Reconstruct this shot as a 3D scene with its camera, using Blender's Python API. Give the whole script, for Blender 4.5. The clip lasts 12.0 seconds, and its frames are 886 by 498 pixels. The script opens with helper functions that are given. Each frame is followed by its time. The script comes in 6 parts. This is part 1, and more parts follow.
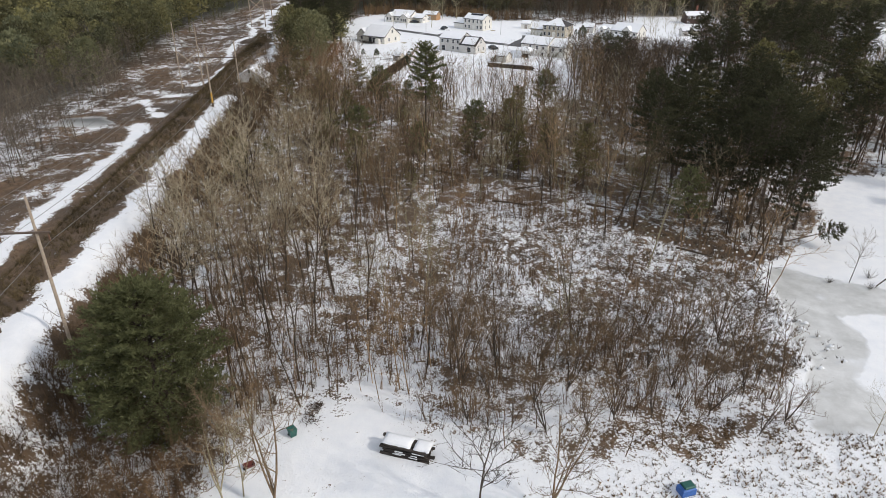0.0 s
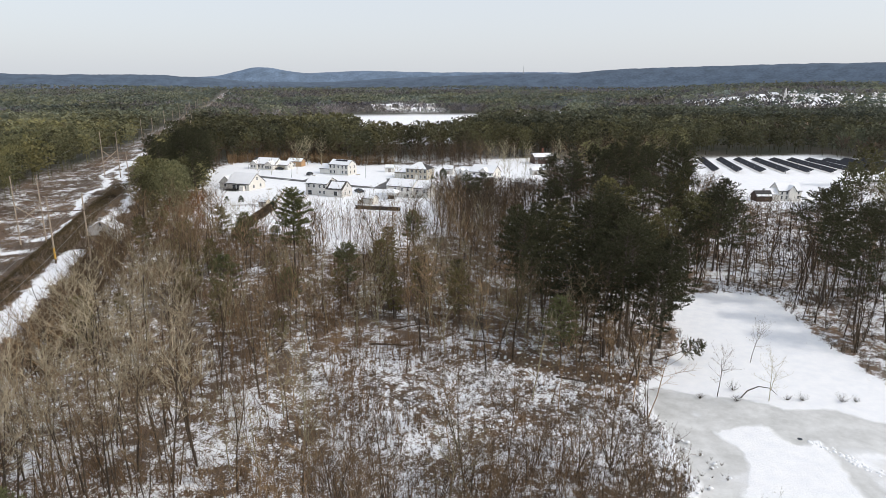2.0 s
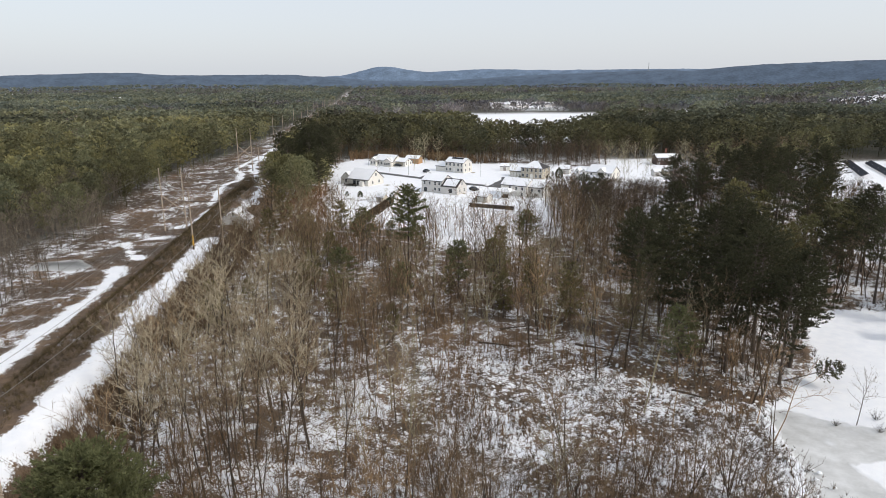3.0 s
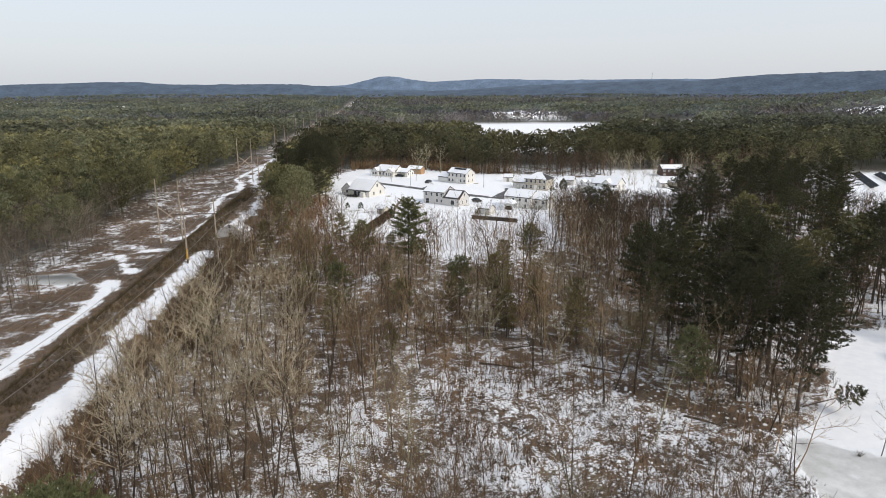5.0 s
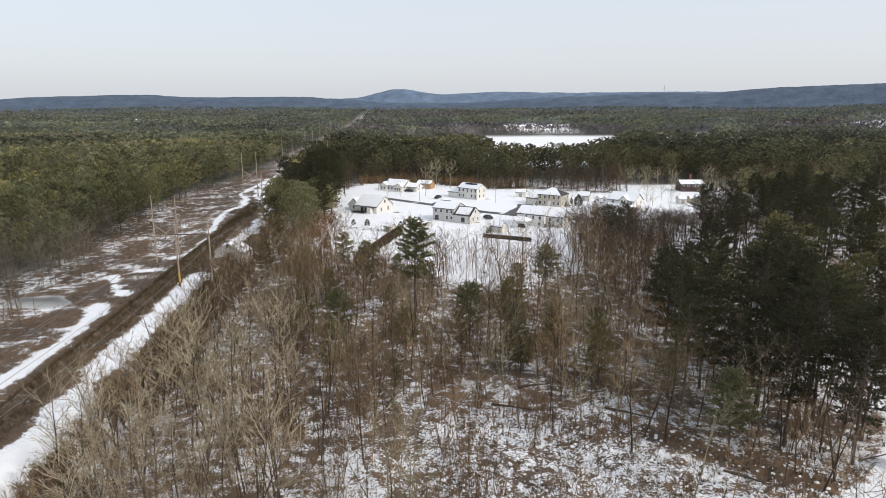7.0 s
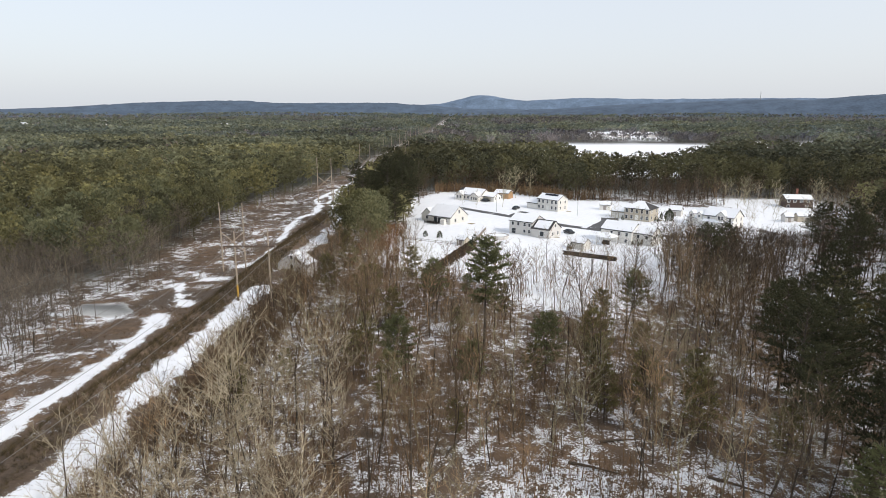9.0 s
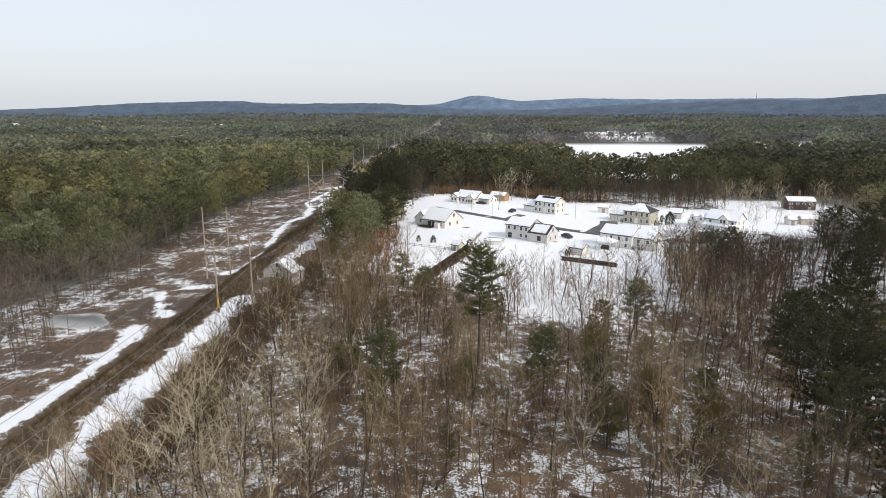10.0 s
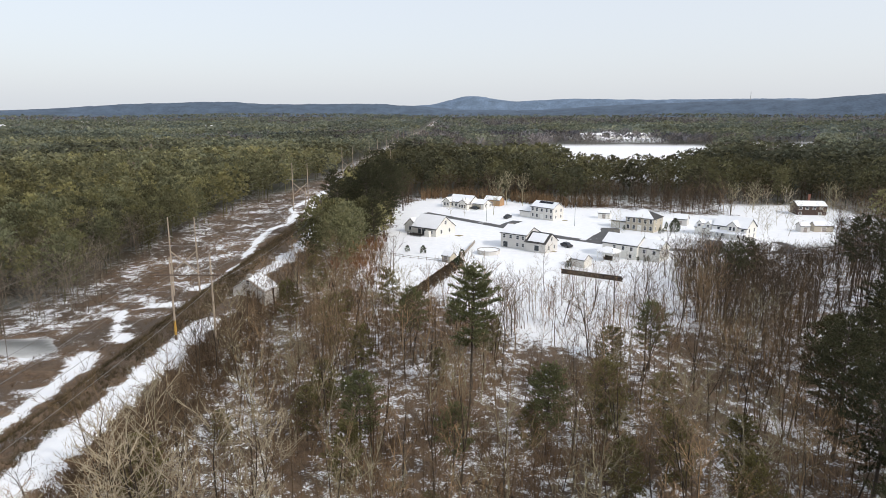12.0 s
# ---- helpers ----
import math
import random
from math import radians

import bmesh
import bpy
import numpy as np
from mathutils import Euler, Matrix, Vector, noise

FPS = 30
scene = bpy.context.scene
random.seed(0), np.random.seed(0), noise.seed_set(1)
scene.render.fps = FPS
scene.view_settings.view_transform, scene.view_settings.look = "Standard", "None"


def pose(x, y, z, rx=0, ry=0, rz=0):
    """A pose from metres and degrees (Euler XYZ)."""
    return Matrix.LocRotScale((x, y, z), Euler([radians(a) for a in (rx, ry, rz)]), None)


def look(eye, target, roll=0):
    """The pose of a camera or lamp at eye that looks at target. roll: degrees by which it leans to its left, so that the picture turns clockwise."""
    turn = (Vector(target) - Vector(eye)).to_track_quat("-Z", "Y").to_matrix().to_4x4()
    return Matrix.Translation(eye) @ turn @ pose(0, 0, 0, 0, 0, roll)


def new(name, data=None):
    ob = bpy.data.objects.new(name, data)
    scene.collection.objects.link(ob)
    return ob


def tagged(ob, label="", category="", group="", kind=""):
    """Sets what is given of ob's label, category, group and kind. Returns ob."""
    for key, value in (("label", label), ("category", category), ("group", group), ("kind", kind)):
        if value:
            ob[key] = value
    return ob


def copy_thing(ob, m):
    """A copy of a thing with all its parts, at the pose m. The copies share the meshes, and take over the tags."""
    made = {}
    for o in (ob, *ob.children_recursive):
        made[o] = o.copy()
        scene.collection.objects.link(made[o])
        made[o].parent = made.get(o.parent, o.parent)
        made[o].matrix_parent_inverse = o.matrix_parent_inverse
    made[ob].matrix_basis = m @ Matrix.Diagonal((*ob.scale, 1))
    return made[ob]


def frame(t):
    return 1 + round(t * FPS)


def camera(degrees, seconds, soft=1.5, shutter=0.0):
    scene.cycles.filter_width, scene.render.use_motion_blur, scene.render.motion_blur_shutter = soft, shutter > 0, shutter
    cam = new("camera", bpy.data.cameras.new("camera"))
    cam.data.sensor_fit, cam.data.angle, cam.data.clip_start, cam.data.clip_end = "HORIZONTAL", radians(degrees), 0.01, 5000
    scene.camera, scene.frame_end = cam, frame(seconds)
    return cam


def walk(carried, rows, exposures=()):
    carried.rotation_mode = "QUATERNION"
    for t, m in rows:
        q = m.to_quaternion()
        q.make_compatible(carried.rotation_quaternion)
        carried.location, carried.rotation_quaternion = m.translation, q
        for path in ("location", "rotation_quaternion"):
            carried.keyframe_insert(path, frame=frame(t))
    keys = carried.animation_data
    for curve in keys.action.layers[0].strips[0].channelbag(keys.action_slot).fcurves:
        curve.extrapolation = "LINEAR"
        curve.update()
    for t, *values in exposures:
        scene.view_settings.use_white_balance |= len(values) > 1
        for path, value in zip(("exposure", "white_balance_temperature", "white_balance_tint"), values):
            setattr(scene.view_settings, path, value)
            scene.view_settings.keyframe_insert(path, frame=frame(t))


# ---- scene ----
cam = camera(69.4, 12.0, soft=0.6)
METRES, EYE, TILT, LEAN, TURN = 56.5, 48.0, 1.5, -1.1, -4.2
ROWS = [
    (0.0, 0.0, 0.0, 0.0, -0.53, -28.2, 1.0),
    (0.5, -0.0003, 0.0117, -0.001, -0.51, -23.52, 1.01),
    (1.0, -0.0007, 0.0284, -0.0008, -0.44, -17.27, 1.04),
    (1.5, -0.0006, 0.0455, -0.0009, -1.95, -16.21, 0.97),
    (2.0, 0.0005, 0.0559, -0.0032, -12.41, -16.23, 0.58),
    (2.5, 0.0015, 0.06, -0.0038, -11.56, -16.45, 0.73),
    (3.0, 0.0029, 0.0668, -0.0033, -2.16, -16.22, 1.22),
    (5.0, 0.0136, 0.1542, -0.0044, -1.85, -15.4, 1.14),
    (5.5, 0.0163, 0.1944, -0.0056, -1.95, -15.07, 1.13),
    (6.0, 0.0189, 0.2403, -0.0061, -2.08, -14.78, 1.14),
    (6.5, 0.0222, 0.2908, -0.0072, -2.19, -14.54, 1.14),
    (8.5, 0.036, 0.5244, -0.0139, 6.35, -13.73, 1.16),
    (9.0, 0.0389, 0.5899, -0.0167, 6.32, -13.64, 1.15),
    (9.5, 0.0402, 0.6565, -0.0186, 6.13, -13.62, 1.17),
    (10.0, 0.0407, 0.7236, -0.0205, 6.0, -13.61, 1.19),
    (10.5, 0.0402, 0.7911, -0.0226, 5.84, -13.6, 1.2),
    (11.0, 0.0387, 0.8589, -0.0246, 5.73, -13.59, 1.2),
    (11.5, 0.037, 0.9279, -0.0269, 5.62, -13.57, 1.23),
    (12.0, 0.0343, 0.9972, -0.0293, 5.5, -13.57, 1.24),
]
walk(cam, [(t, pose(0, 0, EYE, TILT, LEAN, TURN) @ pose(METRES * x, METRES * y, METRES * z, 90 + pitch, roll, yaw)) for t, x, y, z, yaw, pitch, roll in ROWS],
     [(t, e, 6550, 11) for t, e in ((0.0, -0.25), (0.5, -0.2), (1.0, -0.08), (3.0, -0.08), (6.0, -0.1), (9.0, 0.0), (12.0, 0.0))])

# ---- world and sun ----
SUN_AZ, SUN_EL = radians(-31), radians(37)
world = bpy.data.worlds.new("world")
scene.world = world
world.use_nodes = True
wn, wl = world.node_tree.nodes, world.node_tree.links
wn.clear()
sky = wn.new("ShaderNodeTexSky")
sky.sky_type, sky.sun_disc = "NISHITA", False
sky.sun_elevation, sky.sun_rotation = SUN_EL, radians(90) - SUN_AZ
sky.air_density, sky.dust_density, sky.ozone_density = 1.0, 3.0, 1.5
bg = wn.new("ShaderNodeBackground")
bg.inputs["Strength"].default_value = 0.05
wl.new(sky.outputs["Color"], bg.inputs["Color"])
veil = wn.new("ShaderNodeBackground")
veil.inputs["Color"].default_value = (0.865, 0.917, 0.98, 1)
veil.inputs["Strength"].default_value = 0.73
both = wn.new("ShaderNodeAddShader")
wl.new(bg.outputs[0], both.inputs[0])
wl.new(veil.outputs[0], both.inputs[1])
wout = wn.new("ShaderNodeOutputWorld")
wl.new(both.outputs[0], wout.inputs["Surface"])

sun_data = bpy.data.lights.new("sun", "SUN")
sun_data.energy, sun_data.angle, sun_data.color = 2.15, radians(2.5), (1.0, 0.93, 0.83)
sun = new("sun", sun_data)
sun_way = Vector((math.cos(SUN_AZ) * math.cos(SUN_EL), math.sin(SUN_AZ) * math.cos(SUN_EL), math.sin(SUN_EL)))
sun.matrix_world = look(sun_way * 300, (0, 0, 0))

# ---- materials ----
def mat(name, col, rough=0.85, metal=0.0, var=0.25, scale=2.0, fine=0.0, bump=0.0, bump_scale=20.0, rand=0.0, island=0.0,
        col2=None, attr="", spec=0.3, thin=0.0):
    """A surface with broad and fine colour variation, grain relief and a shift per object, per island or by a tint attribute."""
    m = bpy.data.materials.new(name)
    m.use_nodes = True
    n, l = m.node_tree.nodes, m.node_tree.links
    b = n["Principled BSDF"]
    b.inputs["Roughness"].default_value, b.inputs["Metallic"].default_value = rough, metal
    b.inputs["Specular IOR Level"].default_value = spec
    geo = n.new("ShaderNodeNewGeometry")
    tex = n.new("ShaderNodeTexNoise")
    tex.inputs["Scale"].default_value, tex.inputs["Detail"].default_value = scale, 4
    l.new(geo.outputs["Position"], tex.inputs["Vector"])
    fac = tex.outputs["Fac"]
    if fine:
        t2 = n.new("ShaderNodeTexNoise")
        t2.inputs["Scale"].default_value, t2.inputs["Detail"].default_value = fine, 2
        l.new(geo.outputs["Position"], t2.inputs["Vector"])
        fac = math_node(n, l, "MULTIPLY_ADD", t2.outputs["Fac"], 0.5, math_node(n, l, "MULTIPLY", fac, 0.5))
    mix = n.new("ShaderNodeMix")
    mix.data_type = "RGBA"
    c2 = col2 or tuple(max(0.0, c * (1 - var)) for c in col)
    c1 = tuple(min(0.95, c * (1 + (0 if col2 else var))) for c in col)
    mix.inputs["A"].default_value, mix.inputs["B"].default_value = (*c2, 1), (*c1, 1)
    ramp = n.new("ShaderNodeMapRange")
    ramp.inputs["From Min"].default_value, ramp.inputs["From Max"].default_value = 0.32, 0.68
    l.new(fac, ramp.inputs["Value"])
    l.new(ramp.outputs["Result"], mix.inputs["Factor"])
    out = mix.outputs["Result"]
    shift = None
    if rand:
        info = n.new("ShaderNodeObjectInfo")
        shift = math_node(n, l, "MULTIPLY_ADD", info.outputs["Random"], 2 * rand, 1 - rand)
    if island:
        s2 = math_node(n, l, "MULTIPLY_ADD", geo.outputs["Random Per Island"], 2 * island, 1 - island)
        shift = math_node(n, l, "MULTIPLY", shift, s2) if shift else s2
    if shift:
        sc = n.new("ShaderNodeVectorMath")
        sc.operation = "SCALE"
        l.new(out, sc.inputs[0])
        l.new(shift, sc.inputs["Scale"])
        out = sc.outputs[0]
    if attr:
        a = n.new("ShaderNodeAttribute")
        a.attribute_name = attr
        mx = n.new("ShaderNodeMix")
        mx.data_type, mx.blend_type = "RGBA", "MULTIPLY"
        mx.inputs["Factor"].default_value = 1
        l.new(out, mx.inputs["A"])
        l.new(a.outputs["Color"], mx.inputs["B"])
        out = mx.outputs["Result"]
    l.new(out, b.inputs["Base Color"])
    if bump:
        bt = n.new("ShaderNodeTexNoise")
        bt.inputs["Scale"].default_value, bt.inputs["Detail"].default_value = bump_scale, 3
        l.new(geo.outputs["Position"], bt.inputs["Vector"])
        bn = n.new("ShaderNodeBump")
        bn.inputs["Strength"].default_value, bn.inputs["Distance"].default_value = bump, 0.05
        l.new(bt.outputs["Fac"], bn.inputs["Height"])
        l.new(bn.outputs["Normal"], b.inputs["Normal"])
    if thin:
        tr = n.new("ShaderNodeBsdfTranslucent")
        l.new(out, tr.inputs["Color"])
        ms = n.new("ShaderNodeMixShader")
        ms.inputs["Fac"].default_value = thin
        l.new(b.outputs[0], ms.inputs[1])
        l.new(tr.outputs[0], ms.inputs[2])
        l.new(ms.outputs[0], n["Material Output"].inputs["Surface"])
    return m


def math_node(n, l, op, a, b, c=None):
    m = n.new("ShaderNodeMath")
    m.operation = op
    for i, v in enumerate((a, b, c)):
        if v is None:
            continue
        if isinstance(v, (int, float)):
            m.inputs[i].default_value = v
        else:
            l.new(v, m.inputs[i])
    return m.outputs[0]


M_BARK = mat("grey_brown_bark", (0.066, 0.052, 0.039), var=0.35, scale=1.5, fine=9, bump=0.5, rand=0.3)
M_TWIG = mat("brown_twigs", (0.165, 0.116, 0.070), var=0.3, scale=0.6, rand=0.25)
# Tan bark with sunlit brightness put into its colour.
M_TANBARK = mat("tan_lit_bark", (0.31, 0.275, 0.18), var=0.3, scale=1.2, fine=7, rand=0.25)
M_PALE = mat("pale_aspen_bark", (0.44, 0.40, 0.33), var=0.25, scale=1.0, fine=6, rand=0.15)
M_PALETWIG = mat("pale_twigs", (0.34, 0.29, 0.205), var=0.25, scale=0.6, rand=0.15)
M_PINEBARK = mat("dark_pine_bark", (0.085, 0.068, 0.056), var=0.35, scale=2, fine=8, bump=0.5, rand=0.2)
# One needle colour in two copies: M_NEEDLE dark as shaded, M_NEEDLE_L bright as sunlit.
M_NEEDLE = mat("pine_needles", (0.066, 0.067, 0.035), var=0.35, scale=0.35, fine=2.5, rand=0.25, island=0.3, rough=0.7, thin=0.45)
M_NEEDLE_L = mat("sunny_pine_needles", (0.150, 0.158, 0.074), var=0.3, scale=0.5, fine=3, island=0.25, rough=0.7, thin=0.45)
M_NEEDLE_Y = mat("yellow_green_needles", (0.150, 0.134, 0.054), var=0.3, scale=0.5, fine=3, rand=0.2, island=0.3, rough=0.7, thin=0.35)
M_STUFFNEEDLE = mat("woods_needles", (0.142, 0.136, 0.066), var=0.35, scale=0.02, fine=0.35, island=0.14, attr="tint", rough=0.75, thin=0.3)
M_STUFFTWIG = mat("woods_twigs", (0.150, 0.106, 0.066), var=0.3, scale=0.03, island=0.35, attr="tint")
M_HEATH = mat("brown_heath_twigs", (0.112, 0.076, 0.045), var=0.4, scale=0.12, fine=2, island=0.4, attr="tint")
M_SNOW = mat("snow", (0.84, 0.86, 0.89), var=0.04, scale=0.4, fine=4, bump=0.25, bump_scale=6, rough=0.6)
M_SHINGLE = mat("dark_shingles", (0.060, 0.058, 0.060), var=0.25, scale=1.2, fine=12, bump=0.4, rough=0.9)
M_SIDING_W = mat("white_siding", (0.78, 0.76, 0.71), var=0.05, scale=0.6, fine=10, rough=0.6)
M_SIDING_C = mat("cream_siding", (0.69, 0.67, 0.62), var=0.06, scale=0.6, fine=10, rough=0.6)
M_SIDING_G = mat("pale_grey_siding", (0.62, 0.60, 0.57), var=0.06, scale=0.6, fine=10, rough=0.6)
M_SIDING_T = mat("tan_siding", (0.50, 0.45, 0.36), var=0.07, scale=0.6, fine=10, rough=0.65)
M_SIDING_D = mat("dark_brown_siding", (0.075, 0.050, 0.042), var=0.2, scale=0.8, fine=10, rough=0.75)
M_TRIM = mat("white_trim", (0.80, 0.80, 0.79), var=0.04, scale=2, rough=0.5)
M_CEDAR = mat("cedar_boards", (0.42, 0.26, 0.14), var=0.25, scale=1.5, fine=10, rough=0.8)
M_GREYWOOD = mat("weathered_grey_wood", (0.30, 0.27, 0.24), var=0.25, scale=1.2, fine=9, bump=0.4, rand=0.12)
M_DARKWOOD = mat("dark_weathered_timber", (0.046, 0.039, 0.034), var=0.4, scale=1.5, fine=9, bump=0.5, rand=0.3)
M_POLE = mat("weathered_pole_wood", (0.40, 0.33, 0.26), var=0.3, scale=0.5, fine=7, bump=0.4, rand=0.12)
M_POLEY = mat("yellow_pole_marker", (0.62, 0.36, 0.07), var=0.2, scale=1, fine=6)
M_POLED = mat("tarred_pole_wood", (0.12, 0.09, 0.07), var=0.3, scale=0.7, fine=7, bump=0.4)
M_STEEL = mat("galvanised_steel", (0.35, 0.36, 0.37), var=0.15, scale=3, rough=0.5, metal=0.7)
M_WIRE = mat("aluminium_wire", (0.22, 0.21, 0.20), var=0.1, scale=1, rough=0.6, metal=0.3)
M_INSUL = mat("brown_insulator", (0.16, 0.09, 0.06), var=0.1, scale=2, rough=0.3)
M_ASPHALT = mat("wet_asphalt", (0.085, 0.085, 0.088), var=0.3, scale=0.25, fine=5, bump=0.2, rough=0.75)
M_BRICK = mat("red_brown_brick", (0.24, 0.11, 0.08), var=0.2, scale=3, fine=15)
M_CONC = mat("grey_concrete", (0.34, 0.32, 0.29), var=0.2, scale=1, fine=8)
M_HEDGE = mat("hedge_leaves", (0.052, 0.064, 0.032), var=0.35, scale=0.6, fine=4, island=0.35, rough=0.75)
M_BROWNHEDGE = mat("brown_hedge_twigs", (0.105, 0.080, 0.056), var=0.35, scale=0.6, fine=4, island=0.35, rough=0.85)
M_CARBODY = mat("dark_car_paint", (0.020, 0.021, 0.024), var=0.1, scale=1, rough=0.25, spec=0.5)
M_TYRE = mat("black_rubber", (0.02, 0.02, 0.02), var=0.1, scale=4, rough=0.9)
M_PANEL = mat("solar_cells", (0.012, 0.014, 0.022), var=0.2, scale=1.0, fine=6, rough=0.6, spec=0.15)
M_GREENPL = mat("dark_green_plastic", (0.025, 0.10, 0.085), var=0.15, scale=3, rough=0.45)
M_BLUE = mat("blue_tarpaulin", (0.05, 0.14, 0.42), var=0.2, scale=3, fine=12, rough=0.5)
M_REDMETAL = mat("rusty_red_metal", (0.13, 0.035, 0.030), var=0.3, scale=4, fine=14, rough=0.6)
M_LITTER = mat("brush_and_leaves", (0.075, 0.052, 0.036), var=0.4, scale=2, fine=9, island=0.4)
M_FARHOUSE = mat("far_white_walls", (0.72, 0.70, 0.68), var=0.08, scale=0.1, fine=1)
M_FARROOF = mat("far_snowy_roofs", (0.80, 0.82, 0.86), var=0.05, scale=0.1)

M_GLASS = bpy.data.materials.new("window_glass")
M_GLASS.use_nodes = True
gb = M_GLASS.node_tree.nodes["Principled BSDF"]
gb.inputs["Base Color"].default_value = (0.035, 0.042, 0.05, 1)
gb.inputs["Roughness"].default_value = 0.08


def ground_material():
    """Snow, litter, ice and turf by the ground's own cover attributes, broken up by noise."""
    m = bpy.data.materials.new("winter_ground")
    m.use_nodes = True
    n, l = m.node_tree.nodes, m.node_tree.links
    b = n["Principled BSDF"]
    geo = n.new("ShaderNodeNewGeometry")

    def tex(scale, detail=4, rough=0.6):
        t = n.new("ShaderNodeTexNoise")
        t.inputs["Scale"].default_value, t.inputs["Detail"].default_value = scale, detail
        t.inputs["Roughness"].default_value = rough
        l.new(geo.outputs["Position"], t.inputs["Vector"])
        return t.outputs["Fac"]

    def cover(name):
        a = n.new("ShaderNodeAttribute")
        a.attribute_name = name
        return a.outputs["Fac"]

    def ramp(v, lo, hi):
        r = n.new("ShaderNodeMapRange")
        r.inputs["From Min"].default_value, r.inputs["From Max"].default_value = lo, hi
        l.new(v, r.inputs["Value"])
        return r.outputs["Result"]

    def blend(f, a, c):
        x = n.new("ShaderNodeMix")
        x.data_type = "RGBA"
        for key, v in (("Factor", f), ("A", a), ("B", c)):
            if isinstance(v, tuple):
                x.inputs[key].default_value = (*v, 1)
            elif isinstance(v, float):
                x.inputs[key].default_value = v
            else:
                l.new(v, x.inputs[key])
        return x.outputs["Result"]

    broad, mid, small = tex(0.05, 3), tex(0.55, 5), tex(3.2, 4, 0.7)
    snow = blend(ramp(mid, 0.3, 0.7), (0.78, 0.805, 0.845), (0.86, 0.875, 0.895))
    litter = blend(ramp(small, 0.35, 0.65), (0.046, 0.035, 0.027), (0.120, 0.092, 0.068))
    litter = blend(ramp(broad, 0.35, 0.65), litter, blend(ramp(mid, 0.3, 0.7), (0.058, 0.038, 0.026), (0.220, 0.146, 0.090)))
    patch = math_node(n, l, "MULTIPLY_ADD", small, 0.9, math_node(n, l, "MULTIPLY_ADD", mid, 0.8, -0.35))
    patch = math_node(n, l, "ADD", patch, math_node(n, l, "MULTIPLY_ADD", tex(0.09, 3), 0.5, -0.25))
    lift = math_node(n, l, "MULTIPLY_ADD", cover("bare"), 0.62, -0.31)
    mask = ramp(math_node(n, l, "ADD", patch, lift), 0.49, 0.56)
    col = blend(mask, snow, litter)
    # dark canopy tone laid on the ground, filling the gaps between crowns
    green = blend(ramp(tex(0.02, 5), 0.35, 0.65), (0.030, 0.038, 0.022), (0.075, 0.065, 0.050))
    col = blend(cover("wood"), col, green)
    turf = blend(ramp(small, 0.3, 0.7), (0.16, 0.14, 0.055), (0.26, 0.21, 0.10))
    col = blend(ramp(math_node(n, l, "ADD", cover("turf"), math_node(n, l, "MULTIPLY_ADD", mid, 0.8, -0.4)), 0.45, 0.6), col, turf)
    ice = blend(ramp(tex(0.22, 6, 0.7), 0.3, 0.7), (0.42, 0.425, 0.415), (0.70, 0.71, 0.71))
    ice = blend(cover("clear"), ice, (0.085, 0.090, 0.088))
    imask = ramp(math_node(n, l, "ADD", cover("ice"), math_node(n, l, "MULTIPLY_ADD", tex(0.11, 5), 1.3, -0.65)), 0.42, 0.60)
    col = blend(imask, col, ice)
    l.new(col, b.inputs["Base Color"])
    l.new(math_node(n, l, "MULTIPLY_ADD", imask, -0.45, 0.8), b.inputs["Roughness"])
    b.inputs["Specular IOR Level"].default_value = 0.25
    bn = n.new("ShaderNodeBump")
    bn.inputs["Strength"].default_value, bn.inputs["Distance"].default_value = 0.5, 0.25
    l.new(math_node(n, l, "MULTIPLY", patch, math_node(n, l, "MULTIPLY_ADD", imask, -0.95, 1.0)), bn.inputs["Height"])
    l.new(bn.outputs["Normal"], b.inputs["Normal"])
    return m


M_GROUND = ground_material()
# Blue grey of distance haze put into the hills' base colour.
M_HILL = mat("hazed_hill_woods", (0.074, 0.098, 0.128), var=0.3, scale=0.012, fine=0.08, rough=1.0, attr="tint")

